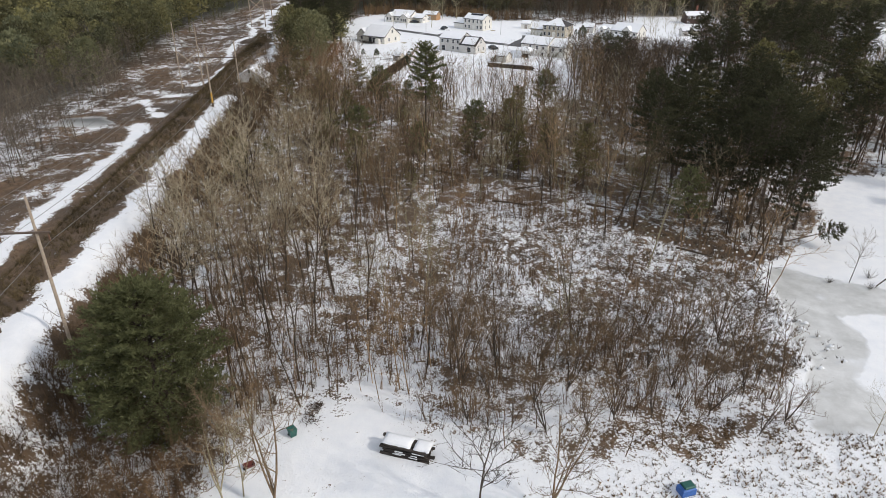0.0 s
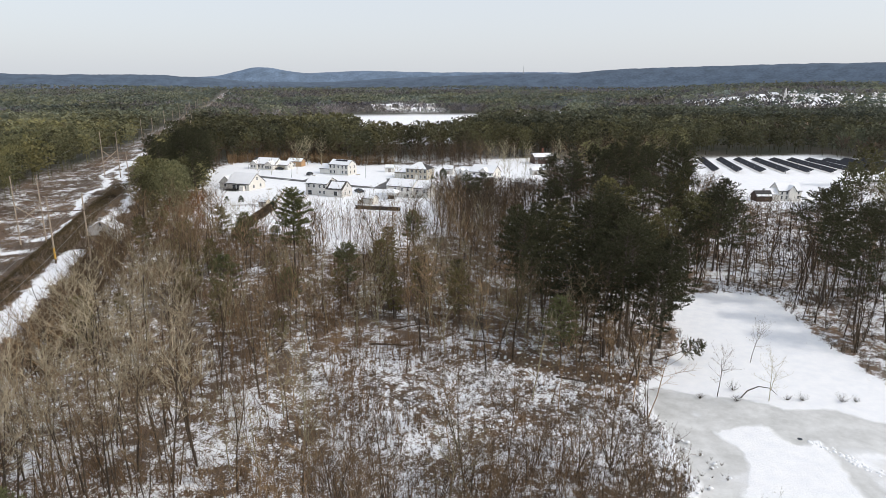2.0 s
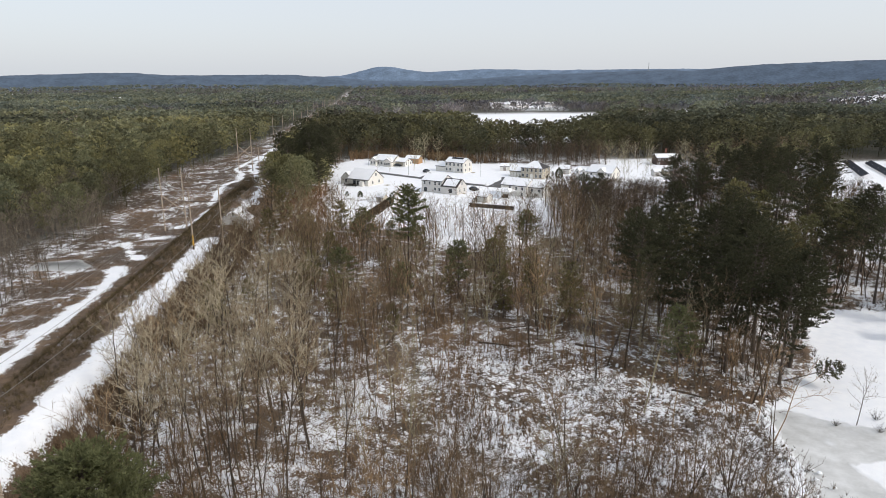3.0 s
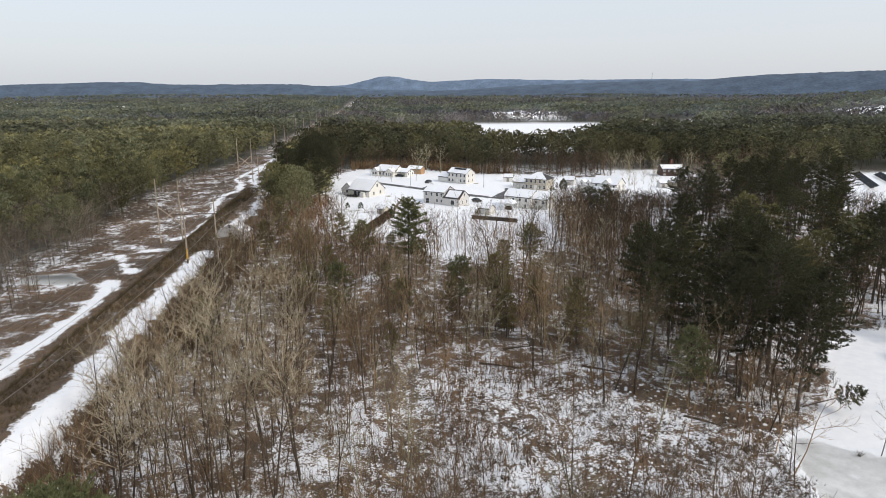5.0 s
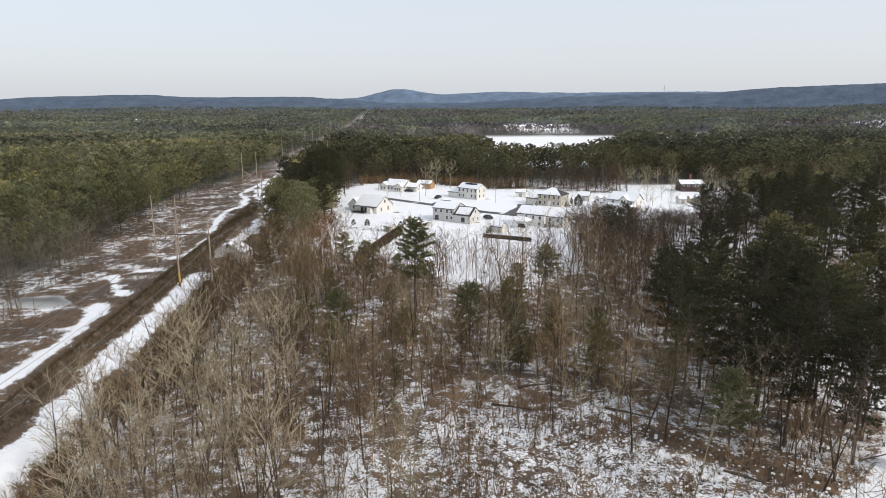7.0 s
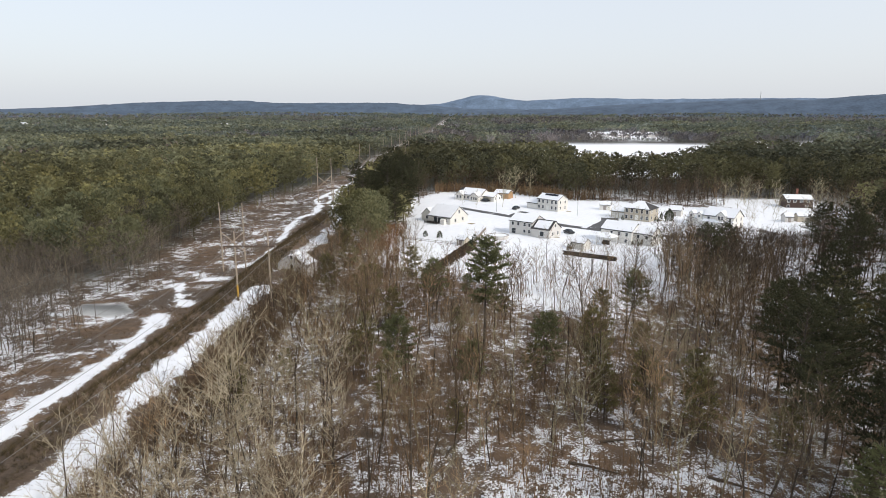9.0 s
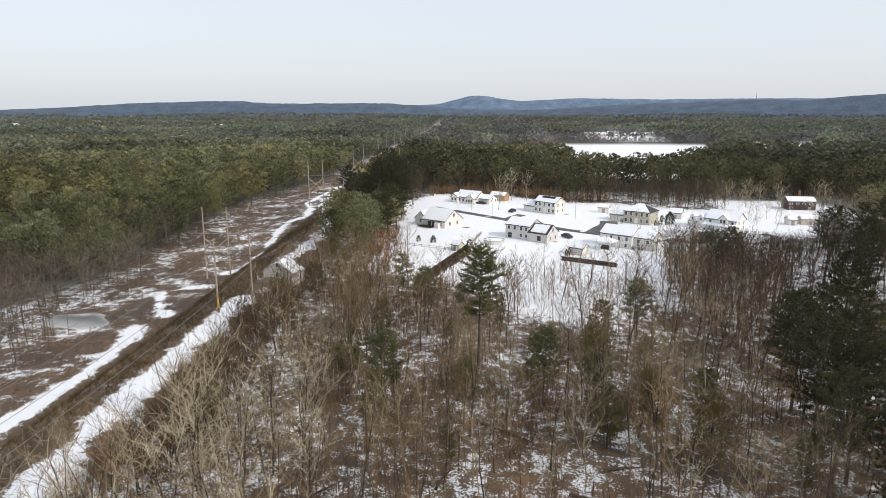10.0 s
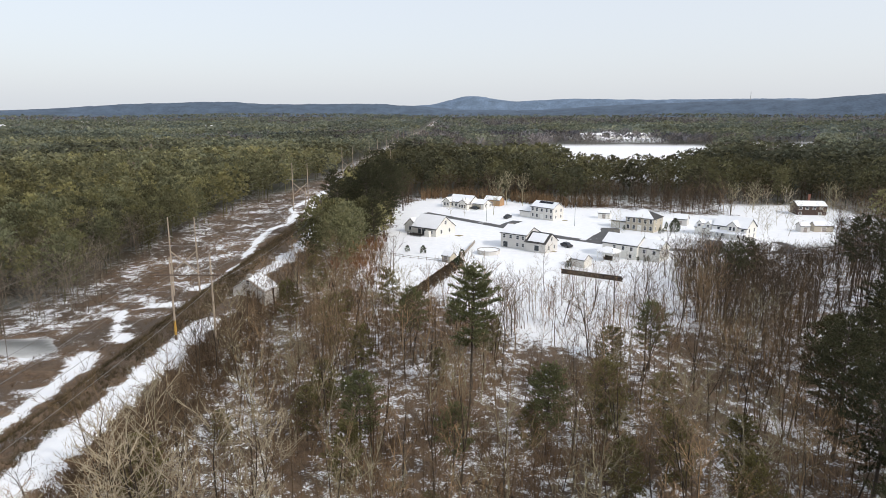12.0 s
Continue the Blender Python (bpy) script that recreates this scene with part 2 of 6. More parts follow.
# ---- mesh helpers ----
class Geo:
    """Collects vertices and faces of one mesh."""

    def __init__(self):
        self.v, self.f, self.m = [], [], []

    def add(self, verts, faces, slot=0):
        k = len(self.v)
        self.v.extend(tuple(p) for p in verts)
        self.f.extend(tuple(i + k for i in q) for q in faces)
        self.m.extend([slot] * len(faces))

    def box(self, x0, x1, y0, y1, z0, z1, bevel=0.0, slot=0):
        if bevel <= 0:
            v = [(x, y, z) for z in (z0, z1) for x, y in ((x0, y0), (x1, y0), (x1, y1), (x0, y1))]
            self.add(v, [(3, 2, 1, 0), (4, 5, 6, 7), (0, 1, 5, 4), (1, 2, 6, 5), (2, 3, 7, 6), (3, 0, 4, 7)], slot)
            return
        b = bevel
        rings = [(z0, b), (z0 + b, 0), (z1 - b, 0), (z1, b)]
        v = [(x, y, z) for z, i in rings for x, y in ((x0 + i, y0 + i), (x1 - i, y0 + i), (x1 - i, y1 - i), (x0 + i, y1 - i))]
        f = [(3, 2, 1, 0), (12, 13, 14, 15)]
        for r in range(3):
            for c in range(4):
                a, d = r * 4 + c, r * 4 + (c + 1) % 4
                f.append((a, d, d + 4, a + 4))
        self.add(v, f, slot)

    def poly(self, pts, z0, z1, slot=0):
        n = len(pts)
        self.add([(x, y, z0) for x, y in pts] + [(x, y, z1) for x, y in pts],
                 [tuple(range(n - 1, -1, -1)), tuple(range(n, 2 * n))] + [(i, (i + 1) % n, n + (i + 1) % n, n + i) for i in range(n)], slot)

    def tube(self, pts, radii, sides=5, slot=0, cap=False):
        pts = [Vector(p) for p in pts]
        rings = []
        for i, p in enumerate(pts):
            d = (pts[min(i + 1, len(pts) - 1)] - pts[max(i - 1, 0)]).normalized()
            a = d.orthogonal().normalized()
            b = d.cross(a)
            rings.append([p + (a * math.cos(2 * math.pi * s / sides) + b * math.sin(2 * math.pi * s / sides)) * radii[i] for s in range(sides)])
        f = []
        for i in range(len(pts) - 1):
            for s in range(sides):
                f.append((i * sides + s, i * sides + (s + 1) % sides, (i + 1) * sides + (s + 1) % sides, (i + 1) * sides + s))
        if cap:
            f += [tuple(range(sides - 1, -1, -1)), tuple(range((len(pts) - 1) * sides, len(pts) * sides))]
        self.add([q for r in rings for q in r], f, slot)

    def spike(self, p, q, r, slot=0, sides=3):
        p, q = Vector(p), Vector(q)
        d = (q - p).normalized()
        a = d.orthogonal().normalized()
        b = d.cross(a)
        ring = [p + (a * math.cos(2 * math.pi * s / sides) + b * math.sin(2 * math.pi * s / sides)) * r for s in range(sides)]
        self.add(ring + [q], [(s, (s + 1) % sides, sides) for s in range(sides)], slot)

    def mesh(self, name, mats, smooth=False):
        me = bpy.data.meshes.new(name)
        me.from_pydata(self.v, [], self.f)
        for m in mats if isinstance(mats, (list, tuple)) else [mats]:
            me.materials.append(m)
        if any(self.m):
            me.polygons.foreach_set("material_index", self.m)
        if smooth:
            me.polygons.foreach_set("use_smooth", [True] * len(me.polygons))
        me.update()
        return me


def part(name, geo, mats, parent=None, label="", at=None, smooth=False):
    """One mesh object, under a thing or a part where a parent is given."""
    ob = new(name, geo.mesh(name, mats, smooth) if isinstance(geo, Geo) else geo)
    if parent is not None:
        ob.parent = parent
    if at is not None:
        ob.matrix_basis = at
    return tagged(ob, label)


def thing(name, m, label, category, group=""):
    ob = new(name)
    ob.matrix_basis = m
    ob.empty_display_size = 0.5
    return tagged(ob, label, category, group)


def soup(name, verts, tris, material, tints=None, label="", category="", kind="stuff"):
    """One joined mesh of very many small pieces, from arrays, with a tint for each vertex."""
    me = bpy.data.meshes.new(name)
    nv, nf = len(verts), len(tris)
    me.vertices.add(nv)
    me.vertices.foreach_set("co", np.ascontiguousarray(verts, dtype=np.float32).ravel())
    me.loops.add(nf * 3)
    me.loops.foreach_set("vertex_index", np.ascontiguousarray(tris, dtype=np.int32).ravel())
    me.polygons.add(nf)
    me.polygons.foreach_set("loop_start", np.arange(0, nf * 3, 3, dtype=np.int32))
    me.update(calc_edges=True)
    if tints is not None:
        a = me.color_attributes.new("tint", "FLOAT_COLOR", "POINT")
        a.data.foreach_set("color", np.ascontiguousarray(np.c_[tints, np.ones(nv)], dtype=np.float32).ravel())
    me.materials.append(material)
    return tagged(new(name, me), label, category, kind=kind)


def triangles(geo):
    """The arrays of a small mesh: vertices and triangles."""
    t = []
    for f in geo.f:
        t += [(f[0], f[i], f[i + 1]) for i in range(1, len(f) - 1)]
    return np.array(geo.v), np.array(t)


def strew(templates, places, heights, rng, lean=0.0, wide=(0.85, 1.15)):
    """Copies of unit-high templates at places (n, 3), turned and scaled by chance: vertices, triangles and each vertex's place number."""
    vs, ts, who, k = [], [], [], 0
    pick = rng.integers(len(templates), size=len(places))
    turn = rng.uniform(0, 2 * math.pi, len(places))
    fat = rng.uniform(*wide, len(places))
    tip = rng.normal(0, lean, (len(places), 2)) if lean else np.zeros((len(places), 2))
    for j, (tv, tt) in enumerate(templates):
        idx = np.nonzero(pick == j)[0]
        if not len(idx):
            continue
        c, s, h, w = np.cos(turn[idx]), np.sin(turn[idx]), heights[idx], fat[idx] * heights[idx]
        x = (tv[None, :, 0] * c[:, None] - tv[None, :, 1] * s[:, None]) * w[:, None]
        y = (tv[None, :, 0] * s[:, None] + tv[None, :, 1] * c[:, None]) * w[:, None]
        z = tv[None, :, 2] * h[:, None]
        x, y = x + z * tip[idx, 0:1], y + z * tip[idx, 1:2]
        p = np.stack([x, y, z], -1) + places[idx][:, None, :]
        vs.append(p.reshape(-1, 3))
        ts.append((tt[None] + (k + np.arange(len(idx)) * len(tv))[:, None, None]).reshape(-1, 3))
        who.append(np.repeat(idx, len(tv)))
        k += len(idx) * len(tv)
    return np.concatenate(vs), np.concatenate(ts), np.concatenate(who)


# ---- the lie of the land ----
def ss(a, b, v):
    t = np.clip((v - a) / (b - a), 0, 1)
    return t * t * (3 - 2 * t)


def ground_z(x, y):
    x, y = np.asarray(x, float), np.asarray(y, float)
    base = -1.2 + 2.5 * ss(78, 120, y) + 3.7 * ss(120, 215, y)
    low = ss(36, 58, x) * (1 - ss(135, 190, y))
    base = base * (1 - low) - 1.2 * low
    left = ss(-52, -64, x) * (1 - ss(215, 300, y))
    base = base * (1 - left) + 1.0 * left
    w = ss(-57, -50, x) * (1 - ss(-42, -33, x))
    bank = 7.6 - 2.6 * ss(230, 330, y)
    z = base * (1 - w) + bank * w
    far = ss(600, 2500, np.hypot(x, y))
    rise = ss(950, 1350, np.hypot(x, y)) * np.exp(-((np.degrees(np.arctan2(x, y)) - 47) / 11) ** 2)
    return z + far * (6 * np.sin(x / 310 + 1) * np.sin(y / 270) - 4) + 26 * rise + 15 * ss(1300, 3200, np.hypot(x, y))


def inside(poly, x, y):
    x, y = np.asarray(x, float), np.asarray(y, float)
    hit = np.zeros(x.shape, bool)
    n = len(poly)
    for i in range(n):
        (x0, y0), (x1, y1) = poly[i], poly[(i + 1) % n]
        if y0 != y1:
            hit ^= ((y0 > y) != (y1 > y)) & (x < (x1 - x0) * (y - y0) / (y1 - y0) + x0)
    return hit


def away(line, x, y):
    """Distance to a polyline."""
    x, y = np.asarray(x, float), np.asarray(y, float)
    d = np.full(x.shape, 1e9)
    for (x0, y0), (x1, y1) in zip(line[:-1], line[1:]):
        dx, dy = x1 - x0, y1 - y0
        t = np.clip(((x - x0) * dx + (y - y0) * dy) / (dx * dx + dy * dy), 0, 1)
        d = np.minimum(d, np.hypot(x - x0 - t * dx, y - y0 - t * dy))
    return d


def edge(poly, x, y):
    """Signed distance to a polygon's edge, positive inside."""
    d = away(list(poly) + [poly[0]], x, y)
    return np.where(inside(poly, x, y), d, -d)


LOTS = [(-18, 212), (-15, 300), (-20, 330), (-8, 372), (28, 368), (50, 342), (75, 338), (100, 322), (124, 314), (128, 350), (166, 350), (172, 316), (152, 280), (118, 266), (84, 243), (62, 220), (50, 186), (30, 174), (18, 186), (4, 203)]
POND = [(45, 49), (43.5, 53), (46.5, 57), (52, 62), (52, 67.5), (55.5, 73), (56.5, 79), (59, 86), (62, 88.5), (67, 90.5), (78, 101), (87, 115), (94, 125), (102, 126),
        (110, 124), (115, 119.5), (112, 109.5), (107.5, 99), (104.5, 91), (103.5, 86), (99.5, 79), (104, 70), (120, 62), (150, 40), (110, 10), (75, 47), (60, 48)]
SOLAR = [(196, 268), (228, 322), (330, 322), (330, 236), (250, 232), (232, 184), (186, 190), (176, 226)]
FIELD = [(84, 479), (100, 690), (108, 810), (140, 906), (164, 871), (235, 937), (263, 888), (325, 856), (230, 635), (135, 457)]
FIELD_B = [(263, 622), (401, 954), (416, 903), (508, 969), (312, 620)]
FIELD_C = [(2, 600), (2, 800), (116, 800), (116, 600)]
FARM = [(192, 1050), (222, 1330), (350, 1290), (305, 1040)]
VILLAGE = [(675, 936), (803, 1090), (993, 1018), (1177, 790), (909, 616), (800, 771), (752, 860)]
LAWN = [(-20, 20), (-19, 48), (-13, 57), (-4, 56), (4, 51), (13, 47), (24, 45.5), (32, 47), (44, 48.5), (60, 45), (60, 10)]
LEFT_POND = [(-90, 173), (-77, 171), (-73, 175), (-79, 182), (-90, 182)]
TRAIL = [(-42, -60), (-42.2, 110), (-42.9, 150), (-42.7, 174)]
TRAIL_UP = [(-63.8, 221.4), (-59.4, 225.2), (-60.6, 249.5), (-63.6, 280.5), (-62.1, 292.2), (-59.5, 300.3), (-62.8, 322.5), (-68.6, 338.2), (-66, 390), (-63, 440), (-60, 560)]
TRAIL_SIDE = [(-43, 205), (-42, 240), (-45, 280), (-53, 305), (-62, 350), (-64, 400)]
TRAIL_LEFT = [(-64, -40), (-64, 130), (-63, 155), (-66, 172)]
SPUR = [(-62, 180), (-68, 186), (-74, 200), (-66, 206)]
ROAD = [(-8, 328), (4, 315), (19, 299), (33, 284), (43, 273.5), (53, 266), (66, 258), (84, 252), (108, 252), (135, 262), (170, 262)]


def corridor(x, y):
    """Signed distance into the power line clearing."""
    left = np.interp(y, [0, 150, 200, 235, 300, 380, 460, 3000], [-78, -80, -86, -92, -86, -84, -78, -74])
    right = np.interp(y, [0, 180, 230, 300, 340, 460, 3000], [-38, -38, -36, -40, -46, -50, -52])
    return np.minimum(x - left, right - x)


def axis(fine0, fine1, step, lo, hi, grow=1.16):
    v = list(np.arange(fine0, fine1 + step / 2, step))
    s = step
    while v[-1] < hi:
        s *= grow
        v.append(v[-1] + s)
    s = step
    while v[0] > lo:
        s *= grow
        v.insert(0, v[0] - s)
    return np.array(v)


def sight_cap(x, y):
    """Tree height cap that keeps farms, solar field and plots in the camera's view."""
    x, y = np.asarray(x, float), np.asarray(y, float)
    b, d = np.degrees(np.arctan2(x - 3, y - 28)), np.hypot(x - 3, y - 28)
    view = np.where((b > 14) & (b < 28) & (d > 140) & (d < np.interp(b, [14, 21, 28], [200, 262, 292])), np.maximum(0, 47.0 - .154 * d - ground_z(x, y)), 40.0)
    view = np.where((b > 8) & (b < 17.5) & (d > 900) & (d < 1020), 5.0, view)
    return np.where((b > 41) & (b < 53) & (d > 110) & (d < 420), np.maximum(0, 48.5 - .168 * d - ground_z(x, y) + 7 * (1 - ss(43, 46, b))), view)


gx, gy = axis(-96, 122, 1.3, -4300, 4300), axis(34, 352, 1.3, -2500, 4600)
GX, GY = np.meshgrid(gx, gy)
bumps = np.array([noise.fractal((x * 0.12, y * 0.12, 0), 0.7, 2.0, 3) for x, y in zip(GX.ravel(), GY.ravel())]).reshape(GX.shape)
pond_d = edge(POND, GX, GY)
lots_d = edge(LOTS, GX, GY)
calm = np.clip(1 - ss(-2, 1, pond_d) - 0.7 * ss(-4, 2, lots_d), 0, 1)
GZ = ground_z(GX, GY) + 0.22 * bumps * calm * (1 - ss(330, 420, GY))
GZ = np.where(pond_d > 0, -1.45, GZ)
corr_d = corridor(GX, GY)
open_d = np.maximum.reduce([edge(p, GX, GY) for p in (SOLAR, FIELD, FIELD_B, FIELD_C, FARM, VILLAGE)])
lawn_d = edge(LAWN, GX, GY)
# added litter past y 100 stands in for grey shade on the snow
bare = 0.46 + 0.11 * ss(60, 90, GY) + 0.10 * ss(100, 125, GY) * (1 - ss(46, 60, GX)) + 0.08 * bumps
bare = bare + 0.02 * (1 - ss(-10, -4, GX)) * ss(72, 80, GY) * (1 - ss(112, 124, GY))
bare = bare + 0.05 * ss(42, 52, GX) * (1 - ss(96, 112, GX)) * ss(97, 106, GY) * (1 - ss(165, 185, GY))
marsh = ss(6, 16, GX) * (1 - ss(48, 54, GX)) * ss(58, 64, GY) * (1 - ss(96, 112, GY))
bare = bare * (1 - marsh) + 0.55 * marsh
darkbank = (1 - ss(1.5, 5, away([(42, 103), (50, 97), (57, 92), (63, 88)], GX, GY)))
bare = np.maximum(bare, 0.85 * darkbank)
bare = np.maximum(bare, 0.56 * ss(-14, -19, GX) * (1 - ss(62, 70, GY)))

bare = bare - .10 * ss(-78, -88, GX) * (1 - ss(205, 240, GY))
bare = bare * (1 - ss(-9, 5, lots_d)) + 0.02 * ss(-9, 5, lots_d)
bare = bare * (1 - ss(-3, 2, lawn_d)) + 0.13 * ss(-3, 2, lawn_d)
reeds = ss(14, 24, GX) * ss(38, 42, GY) * (1 - ss(50, 54, GY))
bare = bare + reeds * 0.04
bare = bare * (1 - ss(-1.5, 1, pond_d))
bare = bare * (1 - ss(-8, 3, open_d))
brush = 0.94 - 0.19 * ss(-57, -66, GX) - 0.05 * ss(190, 220, GY) + 0.34 * bumps
bare = bare * (1 - ss(-2, 1, corr_d)) + brush * ss(-2, 1, corr_d)
for line, half, soft in ((TRAIL, 0.8, 2.9), (TRAIL_UP, 0.2, 1.8), (TRAIL_SIDE, 0.4, 2.8), (TRAIL_LEFT, 0.5, 2.8), (SPUR, 0.5, 2.2)):
    d = away(line, GX, GY) + (1.1 if line in (TRAIL_UP, TRAIL_LEFT) else 1.8) * bumps
    near = 1 - ss(half, half + soft, d)
    bare = bare * (1 - near) + 0.08 * near
lp = edge(LEFT_POND, GX, GY)
wood = ss(330, 420, np.hypot(GX * 0.8, GY)) * (1 - ss(-12, 4, corr_d)) * (1 - ss(-14, 3, open_d)) * (1 - ss(-12, 0, lots_d))
wood = np.maximum(wood, 0.75 * ss(60, 110, np.abs(GX + 20) - 60) * ss(190, 260, GY) * (1 - ss(-12, 4, corr_d)) * (1 - ss(-14, 3, open_d)) * (1 - ss(-10, 0, lots_d)))
wood = np.maximum(wood, 0.9 * ss(-92, -104, GX) * ss(-12, 14, GY - (200 + (GX + 97) * 1.6)))
ICE = [(58, 90), (66, 84.1), (73, 80), (79.7, 75.2), (84, 73), (87.7, 68.4), (100, 62), (118, 50), (100, 40), (75, 47), (60, 48), (46, 49), (43, 54), (50, 62), (54, 74), (56, 82)]
DRIFT = [(62.6, 72.6), (67, 72.2), (70, 71.2), (70.8, 67.5), (74.5, 65.5), (73.6, 62.3), (70.7, 57.9), (68, 50), (57, 52), (57, 58.6), (59.4, 61.4), (61.8, 64.4), (62.9, 67)]
ice = (0.12 + 0.66 * ss(-2.0, 2.0, edge(ICE, GX, GY) + 1.2 * bumps) - 0.66 * ss(-1.2, 1.2, edge(DRIFT, GX, GY) + .9 * bumps)) * ss(-1, 1.5, pond_d)
ice = ice * (1 - 0.24 * ss(68, 59, GY) * ss(0, 1, pond_d))
ice = np.maximum(ice, ss(-1, 1.5, lp))
ice = np.maximum(ice, 0.75 * (1 - ss(2.0, 4.5, np.hypot(GX - 72.8, GY - 67.9) + 1.0 * bumps)))
clear = .85 * ss(-.8, 1.5, lp + 1.2 * bumps) * (.45 + .55 * ss(173, 179, GY + .25 * (GX + 82)))
turf = np.zeros(GX.shape)
for cx, cy, r in ((6.5, 277, 2.6), (36, 251.5, 2.0), (49, 310, 2.4), (82, 288, 2.0)):
    turf = np.maximum(turf, 1 - ss(0.3, r, np.hypot(GX - cx, GY - cy)))
nx, ny = len(gx), len(gy)
ids = np.arange(nx * ny).reshape(ny, nx)
quads = np.stack([ids[:-1, :-1], ids[:-1, 1:], ids[1:, 1:], ids[1:, :-1]], -1).reshape(-1, 4)
gm = bpy.data.meshes.new("ground")
gm.from_pydata(np.stack([GX, GY, GZ], -1).reshape(-1, 3).tolist(), [], quads.tolist())
for key, val in (("bare", bare), ("wood", wood), ("ice", ice), ("clear", clear), ("turf", turf)):
    gm.attributes.new(key, "FLOAT", "POINT").data.foreach_set("value", np.clip(val, 0, 1).astype(np.float32).ravel())
gm.polygons.foreach_set("use_smooth", [True] * len(gm.polygons))
gm.materials.append(M_GROUND)
tagged(new("ground", gm), "snowy ground with leaf litter, brush and pond ice", "ground", kind="structure")


def gz(x, y):
    return float(ground_z(x, y))


# ---- far hills ----
def hill_ring(name, r0, r1, tops, tone, seed, label, rough=1.0):
    """A rolling ridge from distance r0 to r1; tops: (azimuth in degrees right of y, height of the crest there)."""
    az = np.radians(np.arange(-64, 64.01, 0.2))
    rr = np.linspace(0, 1, 14)
    crest = np.interp(np.degrees(az), [t[0] for t in tops], [t[1] for t in tops])
    crest = np.convolve(np.pad(crest, 4, mode="edge"), np.array([1, 2, 3, 4, 5, 4, 3, 2, 1]) / 25, mode="valid")
    verts, tint = [], []
    for k in rr:
        r = r0 + (r1 - r0) * k
        for a, c in zip(az, crest):
            h = c * math.sin(min(1, k * 1.02) * math.pi / 2) ** 1.5
            h += rough * (3 * noise.fractal((a * 40, k * 5, seed), 0.8, 2.1, 4) * k + 2.2 * noise.noise((a * 600, k * 9, seed)))
            verts.append((math.sin(a) * r, math.cos(a) * r, h - 6 * (1 - k)))
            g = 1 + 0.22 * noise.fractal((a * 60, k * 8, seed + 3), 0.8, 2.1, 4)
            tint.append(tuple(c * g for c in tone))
    n = len(az)
    tris = []
    for i in range(len(rr) - 1):
        for j in range(n - 1):
            a = i * n + j
            tris += [(a, a + 1, a + n + 1), (a, a + n + 1, a + n)]
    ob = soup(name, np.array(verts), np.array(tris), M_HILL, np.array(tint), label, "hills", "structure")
    ob.data.polygons.foreach_set("use_smooth", [True] * len(ob.data.polygons))


# each ridge's tone holds its share of painted haze
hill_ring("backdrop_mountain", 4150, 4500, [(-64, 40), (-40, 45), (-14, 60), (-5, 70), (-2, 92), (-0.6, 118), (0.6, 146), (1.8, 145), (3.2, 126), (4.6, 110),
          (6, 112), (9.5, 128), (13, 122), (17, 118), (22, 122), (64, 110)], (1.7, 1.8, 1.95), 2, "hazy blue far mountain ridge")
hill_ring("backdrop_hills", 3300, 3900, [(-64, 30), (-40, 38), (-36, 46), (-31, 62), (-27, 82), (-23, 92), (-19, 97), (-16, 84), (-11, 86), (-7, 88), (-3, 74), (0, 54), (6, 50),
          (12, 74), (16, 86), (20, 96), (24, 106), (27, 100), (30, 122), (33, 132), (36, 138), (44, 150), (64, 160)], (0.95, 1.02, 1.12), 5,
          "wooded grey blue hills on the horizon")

# ---- trees ----
def rv(rng, s=1.0):
    return Vector((rng.uniform(-1, 1), rng.uniform(-1, 1), rng.uniform(-1, 1))) * s


